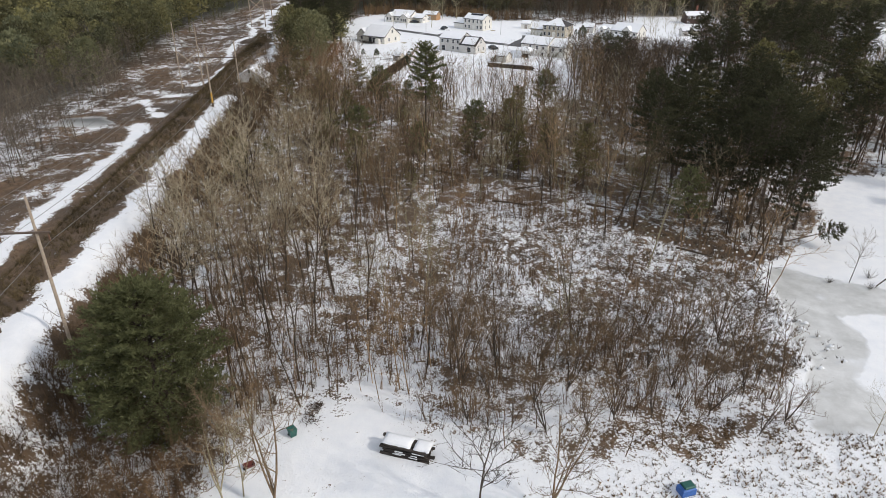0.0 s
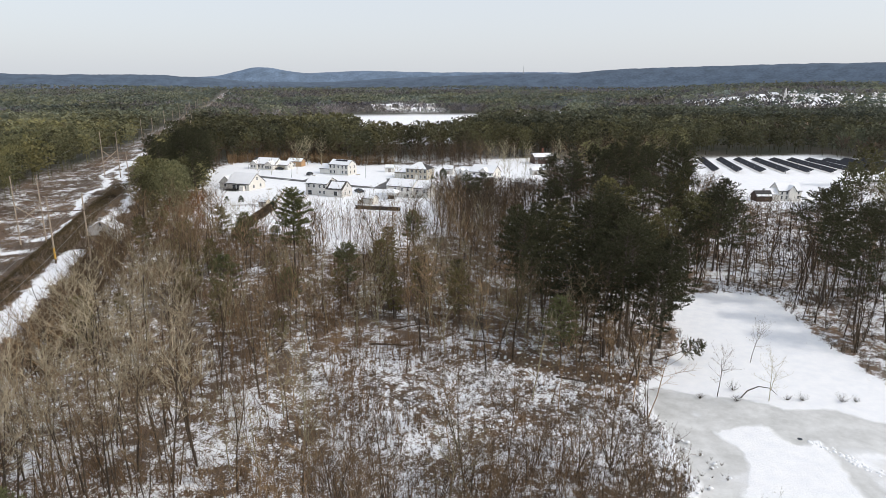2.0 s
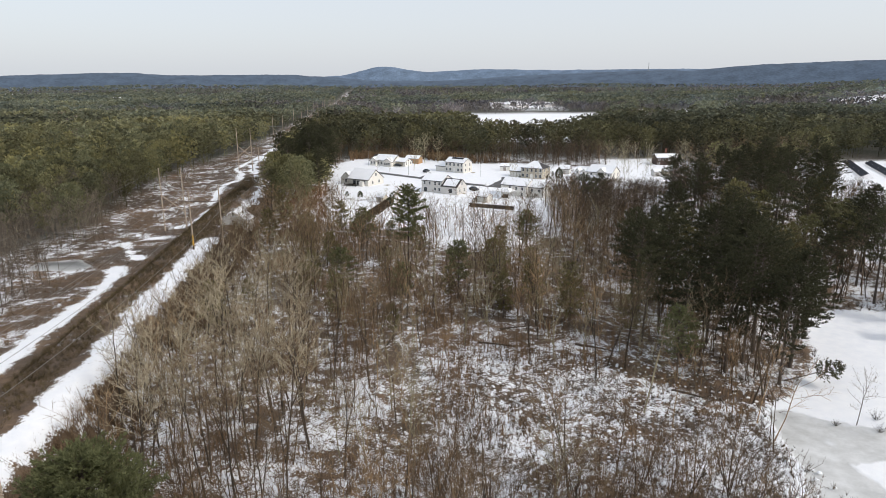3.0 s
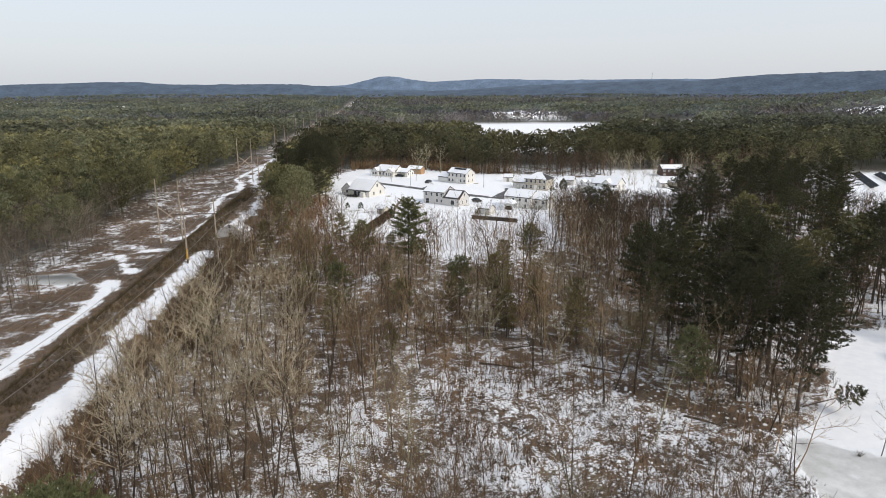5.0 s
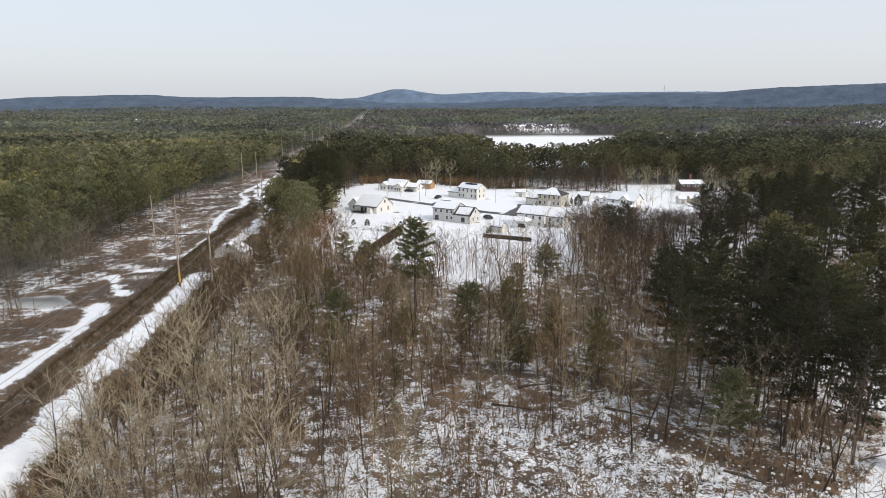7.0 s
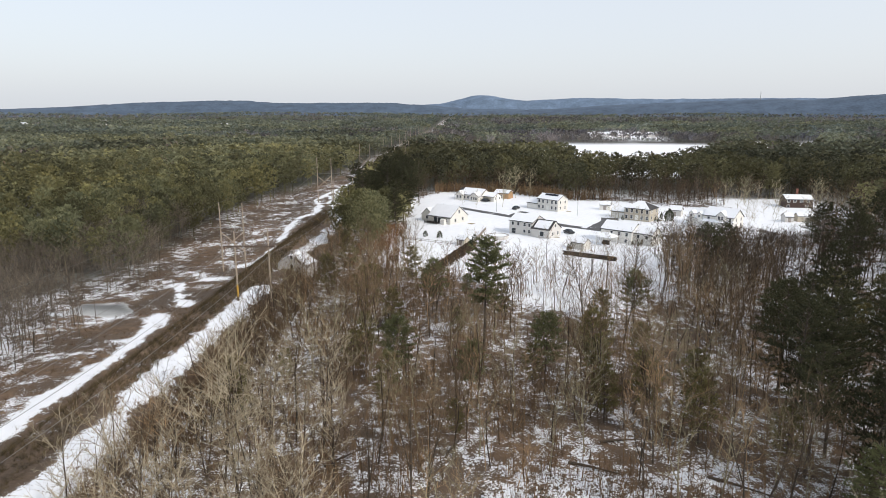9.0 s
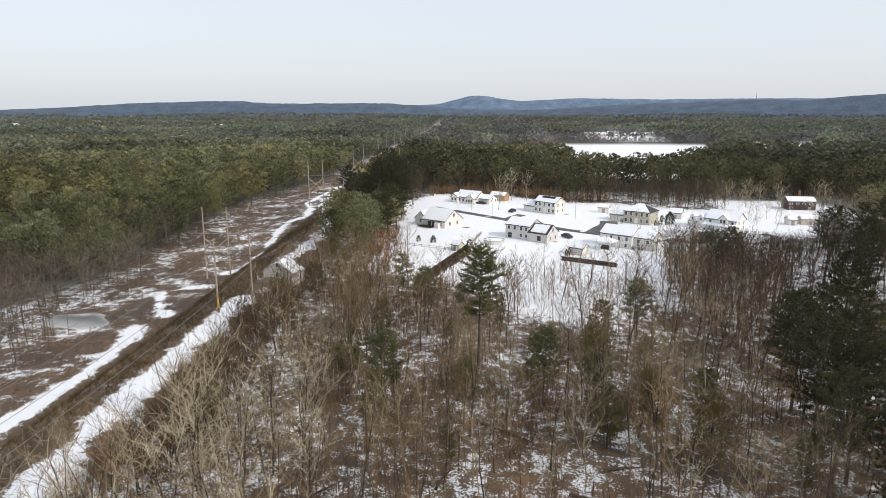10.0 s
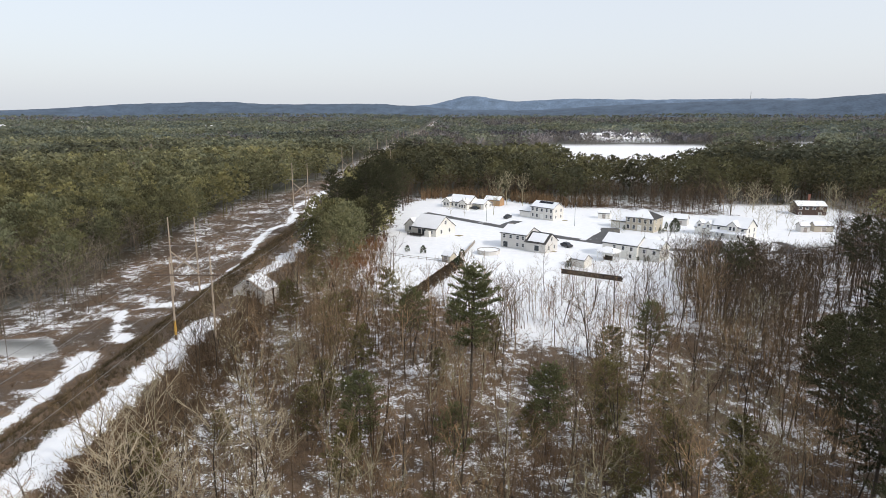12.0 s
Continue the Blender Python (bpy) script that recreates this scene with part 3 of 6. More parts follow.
def bare_tree(seed, h, spread, limbs, twigs, fork=0.45, thick=1.0, fine=4, w=0.018, sides=5, leaders=None, flat=False):
    """Trunk and crown of a leafless tree: bent tapered stems, ascending limbs, branches and many thin twigs. w: half the width of a twig."""
    rng = random.Random(seed)
    trunk, crown = Geo(), Geo()
    n = 3 if flat else 6
    r0 = 0.0078 * h * thick
    stems = []

    def stem(p, d, length, r, drift):
        pts, q = [p.copy()], p.copy()
        for i in range(n):
            d = (d + rv(rng, drift) + Vector((0, 0, 0.10))).normalized()
            q = q + d * (length / n)
            pts.append(q.copy())
        rad = [r * (1 - i / n) ** 0.75 + w * 0.6 for i in range(n + 1)]
        trunk.tube(pts, rad, sides)
        stems.append((pts, rad))

    def at(st, k):
        pts, rad = st
        k = min(0.999, max(0.0, k)) * n
        i = int(k)
        return pts[i].lerp(pts[i + 1], k - i), rad[i] + (rad[i + 1] - rad[i]) * (k - i)

    stem(Vector((0, 0, -0.02 * h)), Vector((rng.uniform(-.08, .08), rng.uniform(-.08, .08), 1)), h * 0.95, r0, 0.10)
    extra = rng.choice((0, 0, 1) if flat else (0, 1, 1, 2)) if leaders is None else leaders
    for i in range(extra):
        k = fork * rng.uniform(.65, 1.15)
        o, r = at(stems[0], k)
        a = rng.uniform(0, 6.28)
        stem(o, Vector((math.cos(a) * .45, math.sin(a) * .45, 1)).normalized(), h * (.95 - k) * rng.uniform(.8, 1.0), r * .8, 0.09)
    for i in range(limbs):
        st = stems[i % len(stems)]
        low = fork if st is stems[0] else 0.22
        u = (i + rng.random()) / limbs
        k = low + (0.98 - low) * u
        o, r = at(st, k)
        a = i * 2.4 + rng.uniform(-.6, .6)
        length = h * spread * (0.55 + 0.75 * math.sin(min(3.0, 0.5 + 2.4 * u))) * rng.uniform(.6, 1.2)
        up = 0.40 + 0.9 * u + rng.uniform(-.25, .35)
        way = Vector((math.cos(a), math.sin(a), up)).normalized()
        mid = o + way * length * 0.5 + rv(rng, 0.06 * length)
        end = mid + (way + Vector((0, 0, 0.25)) + rv(rng, 0.4)).normalized() * length * 0.55
        crown.tube([o, mid, end], [min(r * 0.6, w * 4), w * 1.7, w * 0.6], 3)
        for j in range(twigs):
            t = 0.18 + 0.82 * (j + rng.random()) / twigs
            b = o.lerp(mid, t / 0.5) if t < 0.5 else mid.lerp(end, (t - 0.5) / 0.5)
            bl = length * rng.uniform(.30, .55) * (1.15 - 0.55 * t)
            bd = (way * 0.7 + rv(rng, 1.0) + Vector((0, 0, 0.35))).normalized()
            be = b + bd * bl + Vector((0, 0, .12 * bl))
            if flat:
                s = rv(rng).cross(bd).normalized() * w * 1.2
                crown.add([b - s, b + s, be], [(0, 1, 2)])
            else:
                crown.spike(b, be, w * 1.3)
            for _ in range(fine):
                q = b.lerp(be, rng.uniform(.15, 1))
                e = q + (bd * .8 + rv(rng, 0.9) + Vector((0, 0, .3))).normalized() * bl * rng.uniform(.35, .8)
                s = rv(rng).cross(e - q).normalized() * w
                crown.add([q - s, q + s, e], [(0, 1, 2)])
    return trunk, crown


def pine_tree(seed, h, cb, width, step=0.85, per=5, tuft=0.62, rough=0.35, top=0.25, density=1.0, needles=4, dome=1.35):
    """Trunk with whorled branches, and a crown of needle tufts in uneven shelves. cb: where the crown begins; width: its radius."""
    rng = random.Random(seed)
    trunk, crown = Geo(), Geo()
    bend = [rng.uniform(-.25, .25), rng.uniform(-.25, .25)]

    def axis_at(z):
        k = max(z, 0) / h
        return Vector((bend[0] * k * k * 2, bend[1] * k * k * 2, z))

    r0 = 0.012 * h
    trunk.tube([axis_at(z) for z in (-0.3, h * .25, h * .5, h * .75, h * .98)], [r0 * 1.15, r0 * .85, r0 * .62, r0 * .36, 0.03], 6)
    z, side = h * cb, rng.uniform(0, 6)
    while z < h * 0.985:
        k = (z - h * cb) / (h * (1 - cb))
        prof = (0.55 + 0.45 * min(1, k / 0.22)) * (1 - max(0, (k - top) / (1 - top)) ** dome * 0.93)
        for b in range(per):
            a = side + b * 2 * math.pi / per + rng.uniform(-.45, .45)
            if rng.random() < rough * 0.35:
                continue
            ln = width * prof * rng.uniform(1 - rough, 1 + rough * 0.55)
            if ln < 0.3:
                ln = 0.3
            o = axis_at(z + rng.uniform(-.2, .2))
            out = Vector((math.cos(a), math.sin(a), 0))
            lat = Vector((-math.sin(a), math.cos(a), 0))
            rise = 0.10 + 0.75 * k * k + rng.uniform(-.08, .12)
            end = o + out * ln + Vector((0, 0, rise * ln))
            trunk.spike(o, end, 0.03 + 0.008 * ln)
            count = max(3, int((1.5 + ln * 1.7) * density))
            for q_ in range(count):
                t = min(1.0, 0.2 + 0.8 * (q_ + rng.random()) / count)
                sg = (1 if q_ % 2 else -1) * rng.uniform(.25, 1.0) * (1 - .6 * max(0, t - .8) / .2)
                shoot = (out * .8 + lat * sg + Vector((0, 0, rng.uniform(.0, .45)))).normalized()
                reach = ln * 0.30 * (1.15 - t) + 0.3
                c = o.lerp(end, t) + Vector((0, 0, rng.uniform(-.1, .2)))
                for u in (.25, .65, 1.0):
                    root = c + shoot * reach * u + rv(rng, .1)
                    for _ in range(needles):
                        g = (shoot * .7 + Vector((0, 0, .55)) + rv(rng, 0.85)).normalized()
                        s = rv(rng).cross(g).normalized() * tuft * rng.uniform(.13, .22)
                        crown.add([root - s, root + s, root + g * tuft * rng.uniform(.65, 1.2)], [(0, 1, 2)])
        z += step * rng.uniform(.75, 1.25) * (1.1 - 0.45 * k)
        side += 1.3
    return trunk, crown


def tree_prototype(kind, label, category, group, trunk, crown, bark, leaves):
    t = thing(kind, pose(0, 0, -500), label, category, group)
    part("trunk", trunk, bark, t, smooth=True)
    part("crown", crown, leaves, t)
    return t


def plant(protos, places, rng, size=(0.85, 1.15), lean=3.0):
    """Trees at places (x, y[, scale]); the first of each prototype takes a place itself."""
    fresh = set(range(len(protos)))
    for i, pl in enumerate(places):
        x, y = pl[0], pl[1]
        s = pl[2] if len(pl) > 2 else rng.uniform(*size)
        j = i % len(protos) if fresh else rng.randrange(len(protos))
        m = pose(x, y, gz(x, y), rng.gauss(0, lean), rng.gauss(0, lean), rng.uniform(0, 360)) @ Matrix.Diagonal((s, s, s, 1))
        if j in fresh:
            fresh.discard(j)
            protos[j].matrix_basis = m
        else:
            o = copy_thing(protos[j], m)
            o.matrix_basis = m
    for j in fresh:
        for c in list(protos[j].children):
            bpy.data.objects.remove(c)
        bpy.data.objects.remove(protos[j])


def spots(rng, x0, x1, y0, y1, gap, want, allow, taken=None, tries=40):
    """Up to want places at least gap apart where allow(x, y) holds."""
    cell, out = {}, []
    for x, y in taken or ():
        cell.setdefault((int(x // gap), int(y // gap)), []).append((x, y))
    for _ in range(want * tries):
        if len(out) >= want:
            break
        x, y = rng.uniform(x0, x1), rng.uniform(y0, y1)
        if not allow(x, y):
            continue
        i, j = int(x // gap), int(y // gap)
        if any((x - a) ** 2 + (y - b) ** 2 < gap * gap for u in (i - 1, i, i + 1) for v in (j - 1, j, j + 1) for a, b in cell.get((u, v), ())):
            continue
        cell.setdefault((i, j), []).append((x, y))
        out.append((x, y))
    return out


def free(x, y, lots=2.0, corr=0.5):
    """Whether trees may grow here."""
    return not (edge(LOTS, x, y) > -lots or edge(POND, x, y) > -3 or corridor(x, y) > -corr or edge(LAWN, x, y) > -1 or edge(SOLAR, x, y) > -2
                or edge(LEFT_POND, x, y) > -2)


wood_rng = random.Random(11)

# single pines with a place of their own: x, y, height
t, c = pine_tree(3, 18.5, 0.08, 7.0, step=0.55, per=8, tuft=0.42, rough=0.20, top=0.30, density=1.8, needles=5, dome=2.3)
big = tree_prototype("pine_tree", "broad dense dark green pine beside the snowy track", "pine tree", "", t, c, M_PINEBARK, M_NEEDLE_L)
plant([big], [(-24.8, 54.5, 1.0)], wood_rng, lean=0)

pine_group = "pines of the near woods"
TALL = []
for s, (h, cb, w, ro) in enumerate(((22, .36, 5.2, .45), (24, .45, 5.4, .45), (20, .30, 4.8, .5), (23, .48, 5.6, .55))):
    t, c = pine_tree(20 + s, h, cb, w, rough=ro, tuft=0.52, density=1.35 if s == 0 else 1.1, top=.42)
    TALL.append(tree_prototype("pine_tree", "tall dark green pine with shelved needle branches", "pine tree", pine_group, t, c, M_PINEBARK, M_NEEDLE))
tall_at = [(60.2, 100, 0.98), (65.2, 103, 1.03), (55.2, 106, 0.95), (70.2, 108, 1.0), (63.2, 112, 1.05), (50.7, 113, 0.8), (75.2, 116, 0.98),
           (57.2, 120, 1.0), (68.2, 122, 1.05), (78, 127, 1.0), (84, 140, 0.95), (73.2, 133, 1.0), (63.2, 131, 0.98), (88, 152, 1.0),
           (63, 188, 0.72), (74, 204, 0.7), (69, 150, 0.95), (78, 160, 1.0), (120, 100, 0.95), (124, 112, 0.9), (118, 88, 0.9), (53.2, 122, .95), (76.2, 124, 1.0), (66.7, 94.5, 1.02), (72.7, 100.5, .98), (60.2, 141, .95), (81, 112, .8)]
tall_at += [(x, y, wood_rng.uniform(.8, 1.0)) for x, y in spots(wood_rng, -36, -17, 252, 345, 5.5, 26, lambda x, y: x < -17 - abs(y - 300) * 0.02 and not (-42 < x < -28 and y < 222))]
tall_at += [(x, y, wood_rng.uniform(.8, 1.0)) for x, y in spots(wood_rng, 48, 185, 104, 255, 8.0, 48, lambda x, y: free(x, y) and x > 84 and sight_cap(x, y) > 21 and y < 160 + (x - 48) * .9)]
plant(TALL, tall_at, wood_rng, lean=1.2)

t, c = pine_tree(19, 22, .44, 3.7, step=.7, per=6, rough=.5, tuft=.48, density=1.8, top=.5, dome=1.9)
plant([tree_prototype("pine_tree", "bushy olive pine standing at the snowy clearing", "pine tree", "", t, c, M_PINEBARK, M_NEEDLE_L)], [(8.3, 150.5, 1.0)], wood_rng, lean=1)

YOUNG = []
for s, (h, cb, w) in enumerate(((11, .22, 3.0), (9, .14, 2.7), (13, .36, 3.2))):
    t, c = pine_tree(40 + s, h, cb, w, step=0.62, per=6, tuft=0.38, rough=.4, top=.35, density=1.6, dome=1.8)
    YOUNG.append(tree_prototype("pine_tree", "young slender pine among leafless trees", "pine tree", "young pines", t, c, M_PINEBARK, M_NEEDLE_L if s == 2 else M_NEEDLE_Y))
young_at = [(27.3, 139, 1.15), (-14, 146, 1.0), (-6.7, 133.8, 1.0), (-28.5, 181.8, .9), (18.3, 136.5, 1.0), (38, 118, 1.0), (50, 97, 1.0), (-8, 128, 1.0), (33, 128, 1.1)]
young_at += [(x, y, wood_rng.uniform(.5, 1.1)) for x, y in spots(wood_rng, -34, 50, 112, 200, 9, 22, free)]
plant(YOUNG, young_at, wood_rng, lean=1.5)

# leafless trees
ASPEN = []
for s in range(4):
    t, c = bare_tree(60 + s, 17, 0.24, 14, 6, fork=.46, fine=3, w=.024)
    ASPEN.append(tree_prototype("bare_tree", "pale leafless tree with a fan of light twigs", "tree", "pale leafless trees", t, c, M_BARK, M_PALETWIG))
aspen_at = spots(wood_rng, -36, -7, 74, 118, 3.3, 48, lambda x, y: free(x, y) and x < -8 - max(0, y - 102) * 0.4 and x > -38 + max(0, 84 - y) * .8)
plant(ASPEN, aspen_at, wood_rng, (0.85, 1.1))

BARE = []
for s, (h, sp, li, tw, fo) in enumerate(((16, .30, 14, 6, .36), (14, .32, 13, 6, .30), (17, .28, 14, 6, .40), (13, .36, 13, 7, .26), (15, .27, 13, 5, .34), (16, .34, 14, 6, .36))):
    t, c = bare_tree(80 + s, h, sp, li, tw, fork=fo)
    BARE.append(tree_prototype("bare_tree", "leafless tan-barked woodland tree" if s in (1, 3) else "leafless grey-brown woodland tree", "tree", "leafless woodland trees", t, c,
                               M_TANBARK if s in (1, 3) else M_BARK, M_TANBARK if s in (1, 3) else M_TWIG))


def deep(x, y):
    thin = 0.05 if (8 < x < 50 and 70 < y < 100) or (26 < x < 50 and y <= 70) else (0.45 if (-4 < x < 40 and 100 <= y < 112) else 1.0)
    if x < -7 and 74 < y < 116:
        thin = 0.6
    if x > 46 and y < 86:
        return False
    if 4 < x < 50 and y > 126:
        thin = 0.6
    return free(x, y) and wood_rng.random() < thin


lone = [(70.3, 81.3, .50), (77.2, 77.6, .60), (85.1, 90.6, .46), (50.7, 48.6, .5), (27, 205, .75), (33, 200, .6), (24, 198, .6), (36, 203, .55), (38, 199, .6), (41, 202, .55), (34, 186, .7), (44, 188, .7), (28, 183, .65), (48, 196, .75), (40, 190, .8), (22, 192, .6)]
bare_at = lone + spots(wood_rng, -36, 62, 57, 196, 3.0, 190 - len(lone), deep)
plant(BARE, bare_at, wood_rng, (0.75, 1.1))

# ---- the woods that nobody could count ----
nrng = np.random.default_rng(5)


def dome_pine(seed, shelves, tufts, cb=0.25, wide=0.26, size=0.05, squat=0.0):
    """A unit-high pine: a billowing crown of rounded boughs, each shingled with upswept needle sprays."""
    rng = random.Random(seed)
    g = Geo()
    g.tube([(0, 0, -0.02), (0, 0, .5), (0, 0, .9)], [.010, .007, .003], 3)
    for i in range(shelves):
        k = (i + rng.random() * .8) / shelves
        z = cb + (0.92 - cb) * k
        rr = wide * (0.62 + 0.38 * min(1, k * 3)) * math.sqrt(max(0.0, 1 - max(0, (k - .3) / .74) ** 2.0))
        a = i * 2.4 + rng.uniform(-.6, .6)
        off = rr * rng.uniform(.45, .8)
        r = max(.045, min(wide * .5, rr * rng.uniform(.38, .58)))
        c = Vector((off * math.cos(a), off * math.sin(a), z))
        for _ in range(tufts):
            b, el = rng.uniform(0, 6.283), math.asin(rng.uniform(-.35, 1.0))
            d = Vector((math.cos(b) * math.cos(el), math.sin(b) * math.cos(el), math.sin(el)))
            q = c + Vector((d.x * r, d.y * r, d.z * r * .75)) * rng.uniform(.75, 1.05)
            flat = (Vector((-math.sin(b), math.cos(b), 0)) + rv(rng, .45)).normalized() * size * rng.uniform(.28, .48) * (1 + squat)
            grow = (d * .55 + Vector((math.cos(a) * .3, math.sin(a) * .3, .5)) + rv(rng, .55)).normalized() * size * rng.uniform(.7, 1.3) * (1 - .45 * squat)
            g.add([q - flat, q + flat, q + grow], [(0, 1, 2)])
    return triangles(g)


def brush_tree(seed, limbs, twigs, spread=0.17, w=0.006, stem=0.011, fork=0.35, fine=3):
    """A unit-high leafless tree for the middle distance."""
    trunk, crown = bare_tree(seed, 1.0, spread, limbs, twigs, fork, stem / 0.0105, fine, w * .33, 3, None, True)
    trunk.add(crown.v, crown.f)
    return triangles(trunk)


def haze_tree(seed, sprays, wide, w):
    """A unit-high far leafless crown: a stem and a dome of thin sprays."""
    rng = random.Random(seed)
    g = Geo()
    g.spike((0, 0, -.02), (0, 0, .8), w * .5)
    for i in range(sprays):
        a = i * 2.4 + rng.uniform(-.5, .5)
        o = Vector((0, 0, rng.uniform(.3, .7)))
        e = o + Vector((math.cos(a) * wide, math.sin(a) * wide, rng.uniform(.15, .5))) * rng.uniform(.6, 1.0)
        s = rv(rng).cross(e - o).normalized() * w
        g.add([o, e - s, e + s], [(0, 1, 2)])
    return triangles(g)


def shrub(seed, stems, fan, w=0.012, twigs=1):
    """A unit-high fan of stems."""
    rng = random.Random(seed)
    g = Geo()
    for i in range(stems):
        a = rng.uniform(0, 6.28)
        lean = rng.uniform(.05, fan)
        o = Vector((rng.uniform(-.12, .12) * fan, rng.uniform(-.12, .12) * fan, -.03))
        e = o + Vector((math.cos(a) * lean, math.sin(a) * lean, rng.uniform(.55, 1.0)))
        s = rv(rng).cross(e - o).normalized() * w
        g.add([o - s, o + s, e], [(0, 1, 2)])
        for _ in range(twigs):
            q = o.lerp(e, rng.uniform(.35, .85))
            f = q + Vector((rng.uniform(-1, 1) * fan, rng.uniform(-1, 1) * fan, rng.uniform(.3, 1.0))) * .35
            s = rv(rng).cross(f - q).normalized() * w * .6
            g.add([q - s, q + s, f], [(0, 1, 2)])
    return triangles(g)


def on_ground(xy):
    return np.c_[xy, ground_z(xy[:, 0], xy[:, 1])]


def slow_noise(x, y, s, k=0):
    return np.array([noise.noise((a / s, b / s, k)) for a, b in zip(x, y)])


def mask_free(x, y, lots=3.0, corr=1.0):
    ok = (edge(LOTS, x, y) < -lots) & (edge(POND, x, y) < -1) & (corridor(x, y) < -corr) & (edge(LAWN, x, y) < -1)
    for p in (SOLAR, FIELD, FIELD_B, FIELD_C, LEFT_POND):
        ok &= edge(p, x, y) < -2
    ok &= (edge(FARM, x, y) < -2) | (slow_noise(x, y, 34, 21) < -.12)
    return ok


# rows of crowns from the middle distance to the hills
px, py = [], []
r = 150.0
while r < 3450:
    lat = np.interp(r, [150, 500, 1000, 2000, 3400], [8.8, 8.8, 9.2, 11, 16])
    rad = max(8.0, r * r / 75000)
    n = int(radians(96) * r / lat)
    a = np.linspace(-radians(41), radians(55), n) + nrng.uniform(-.5, .5, n) * lat / r
    q = r + nrng.uniform(-.5, .5, n) * rad
    px.append(5 + np.sin(a) * q)
    py.append(25 + np.cos(a) * q)
    r += rad
px, py = np.concatenate(px), np.concatenate(py)
dist = np.hypot(px - 5, py - 25)
ok = mask_free(px, py)
ok &= ~((px > -38) & (px < 66) & (py < 215))
ok &= ~((px > 60) & (px < 185) & (py < 250) & (nrng.random(len(px)) < .35))
ok &= ~((px < -74) & (px > -120) & (py < 206))
ok &= sight_cap(px, py) > 4
ok &= ~((edge(VILLAGE, px, py) > 0) & (nrng.random(len(px)) < .5))
ok &= ~((dist < 470) & (nrng.random(len(px)) < .10))
px, py, dist = px[ok], py[ok], dist[ok]
kind = slow_noise(px, py, 70) + 0.7 * slow_noise(px, py * .5, 300, 7)
bias = np.where(px < -70, .30, .12) - .26 * ss(500, 1300, dist)
bias = np.where((px > 60) & (py < 260), -.12, bias)
bias = np.where((px < -72) & (py < 222 + (px + 97) * 1.6), -.75, bias)
bias = np.where((np.abs(edge(LOTS, px, py)) < 14) & (py > 300), np.where(px > 55, .15, -.15), bias)
bias = np.where((py > 385) & (py < 620) & (px > -45) & (px < 330), .8, bias)
bias = np.where((py > 300) & (py <= 400) & (px > 150) & (px < 330), .6, bias)
bias = np.where(np.abs(corridor(px, py)) < 12, bias + .25, bias)
is_pine = kind + bias + nrng.normal(0, .12, len(px)) > 0
# distance haze painted into the far woods' colours, bluer further off
TINT_NEAR, HAZE_FAR, HAZE_FAR_BARE = np.array([0.93, 0.93, 0.93]), np.array([1.05, 1.22, 1.95]), np.array([.86, 1.16, 1.95])
for name, sel, temps, hs, mt, lab, cat in (
        ("pine_woods", is_pine & (dist < 215), [dome_pine(290 + i, 26, 44, .22, .30, .042) for i in range(7)], (13, 20), M_STUFFNEEDLE, "evergreen pine woods with ragged crowns near the clearing", "woods"),
        ("pine_woods", is_pine & (dist >= 215) & (dist < 300), [dome_pine(300 + i, 24, 27, .25, .275, .052) for i in range(8)], (15, 19), M_STUFFNEEDLE, "dense evergreen pine woods along the clearing", "woods"),
        ("pine_woods", is_pine & (dist >= 300) & (dist < 470), [dome_pine(305 + i, 17, 11, .28, .285, .071, .4) for i in range(8)], (15, 19.5), M_STUFFNEEDLE, "dense evergreen pine woods beyond the clearing", "woods"),
        ("pine_woods", is_pine & (dist >= 470) & (dist < 1000), [dome_pine(310 + i, 9, 4, .40, .36, .145, .8) for i in range(7)], (14.5, 19), M_STUFFNEEDLE, "dark pine woods running to the hills", "woods"),
        ("pine_woods", is_pine & (dist >= 1000), [dome_pine(320 + i, 5, 4, .55, .46, .22, 1.0) for i in range(7)], (14.5, 19), M_STUFFNEEDLE, "far dark pine woods", "woods"),
        ("leafless_woods", ~is_pine & (dist < 430), [brush_tree(330 + i, 9, 5, .24, .0062, .010, .38, 2) for i in range(6)], (11, 17), M_STUFFTWIG, "leafless grey-brown woods", "woods"),
        ("leafless_woods", ~is_pine & (dist >= 430) & (dist < 1000), [haze_tree(340 + i, 34, .34, .028) for i in range(5)], (10, 16), M_STUFFTWIG, "leafless brown woods in the distance", "woods"),
        ("leafless_woods", ~is_pine & (dist >= 1000), [haze_tree(350 + i, 11, .42, .085) for i in range(5)], (9, 15), M_STUFFTWIG, "far leafless brown woods", "woods")):
    x, y, d = px[sel], py[sel], dist[sel]
    h = nrng.uniform(*hs, len(x)) * (1 + .12 * slow_noise(x, y, 40, 3))
    h = np.minimum(h, sight_cap(x, y))
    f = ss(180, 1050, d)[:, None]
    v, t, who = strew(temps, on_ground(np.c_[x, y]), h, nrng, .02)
    tone = (TINT_NEAR * (1 - f) + (HAZE_FAR if mt is M_STUFFNEEDLE else HAZE_FAR_BARE) * f) * ((1 + (nrng.uniform(.5, 1.6, len(x)) - 1) * (1 - .5 * f[:, 0])) * (1 + .55 * slow_noise(x, y * .6, 110, 9)))[:, None]
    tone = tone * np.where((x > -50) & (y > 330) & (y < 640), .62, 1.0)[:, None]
    warm = nrng.uniform(-.08, .16, len(x)) + .2 * slow_noise(x, y, 150, 4)
    tone = tone * np.c_[1 + warm, 1 + .5 * warm, 1 - warm * .6]
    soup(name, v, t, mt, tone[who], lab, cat)

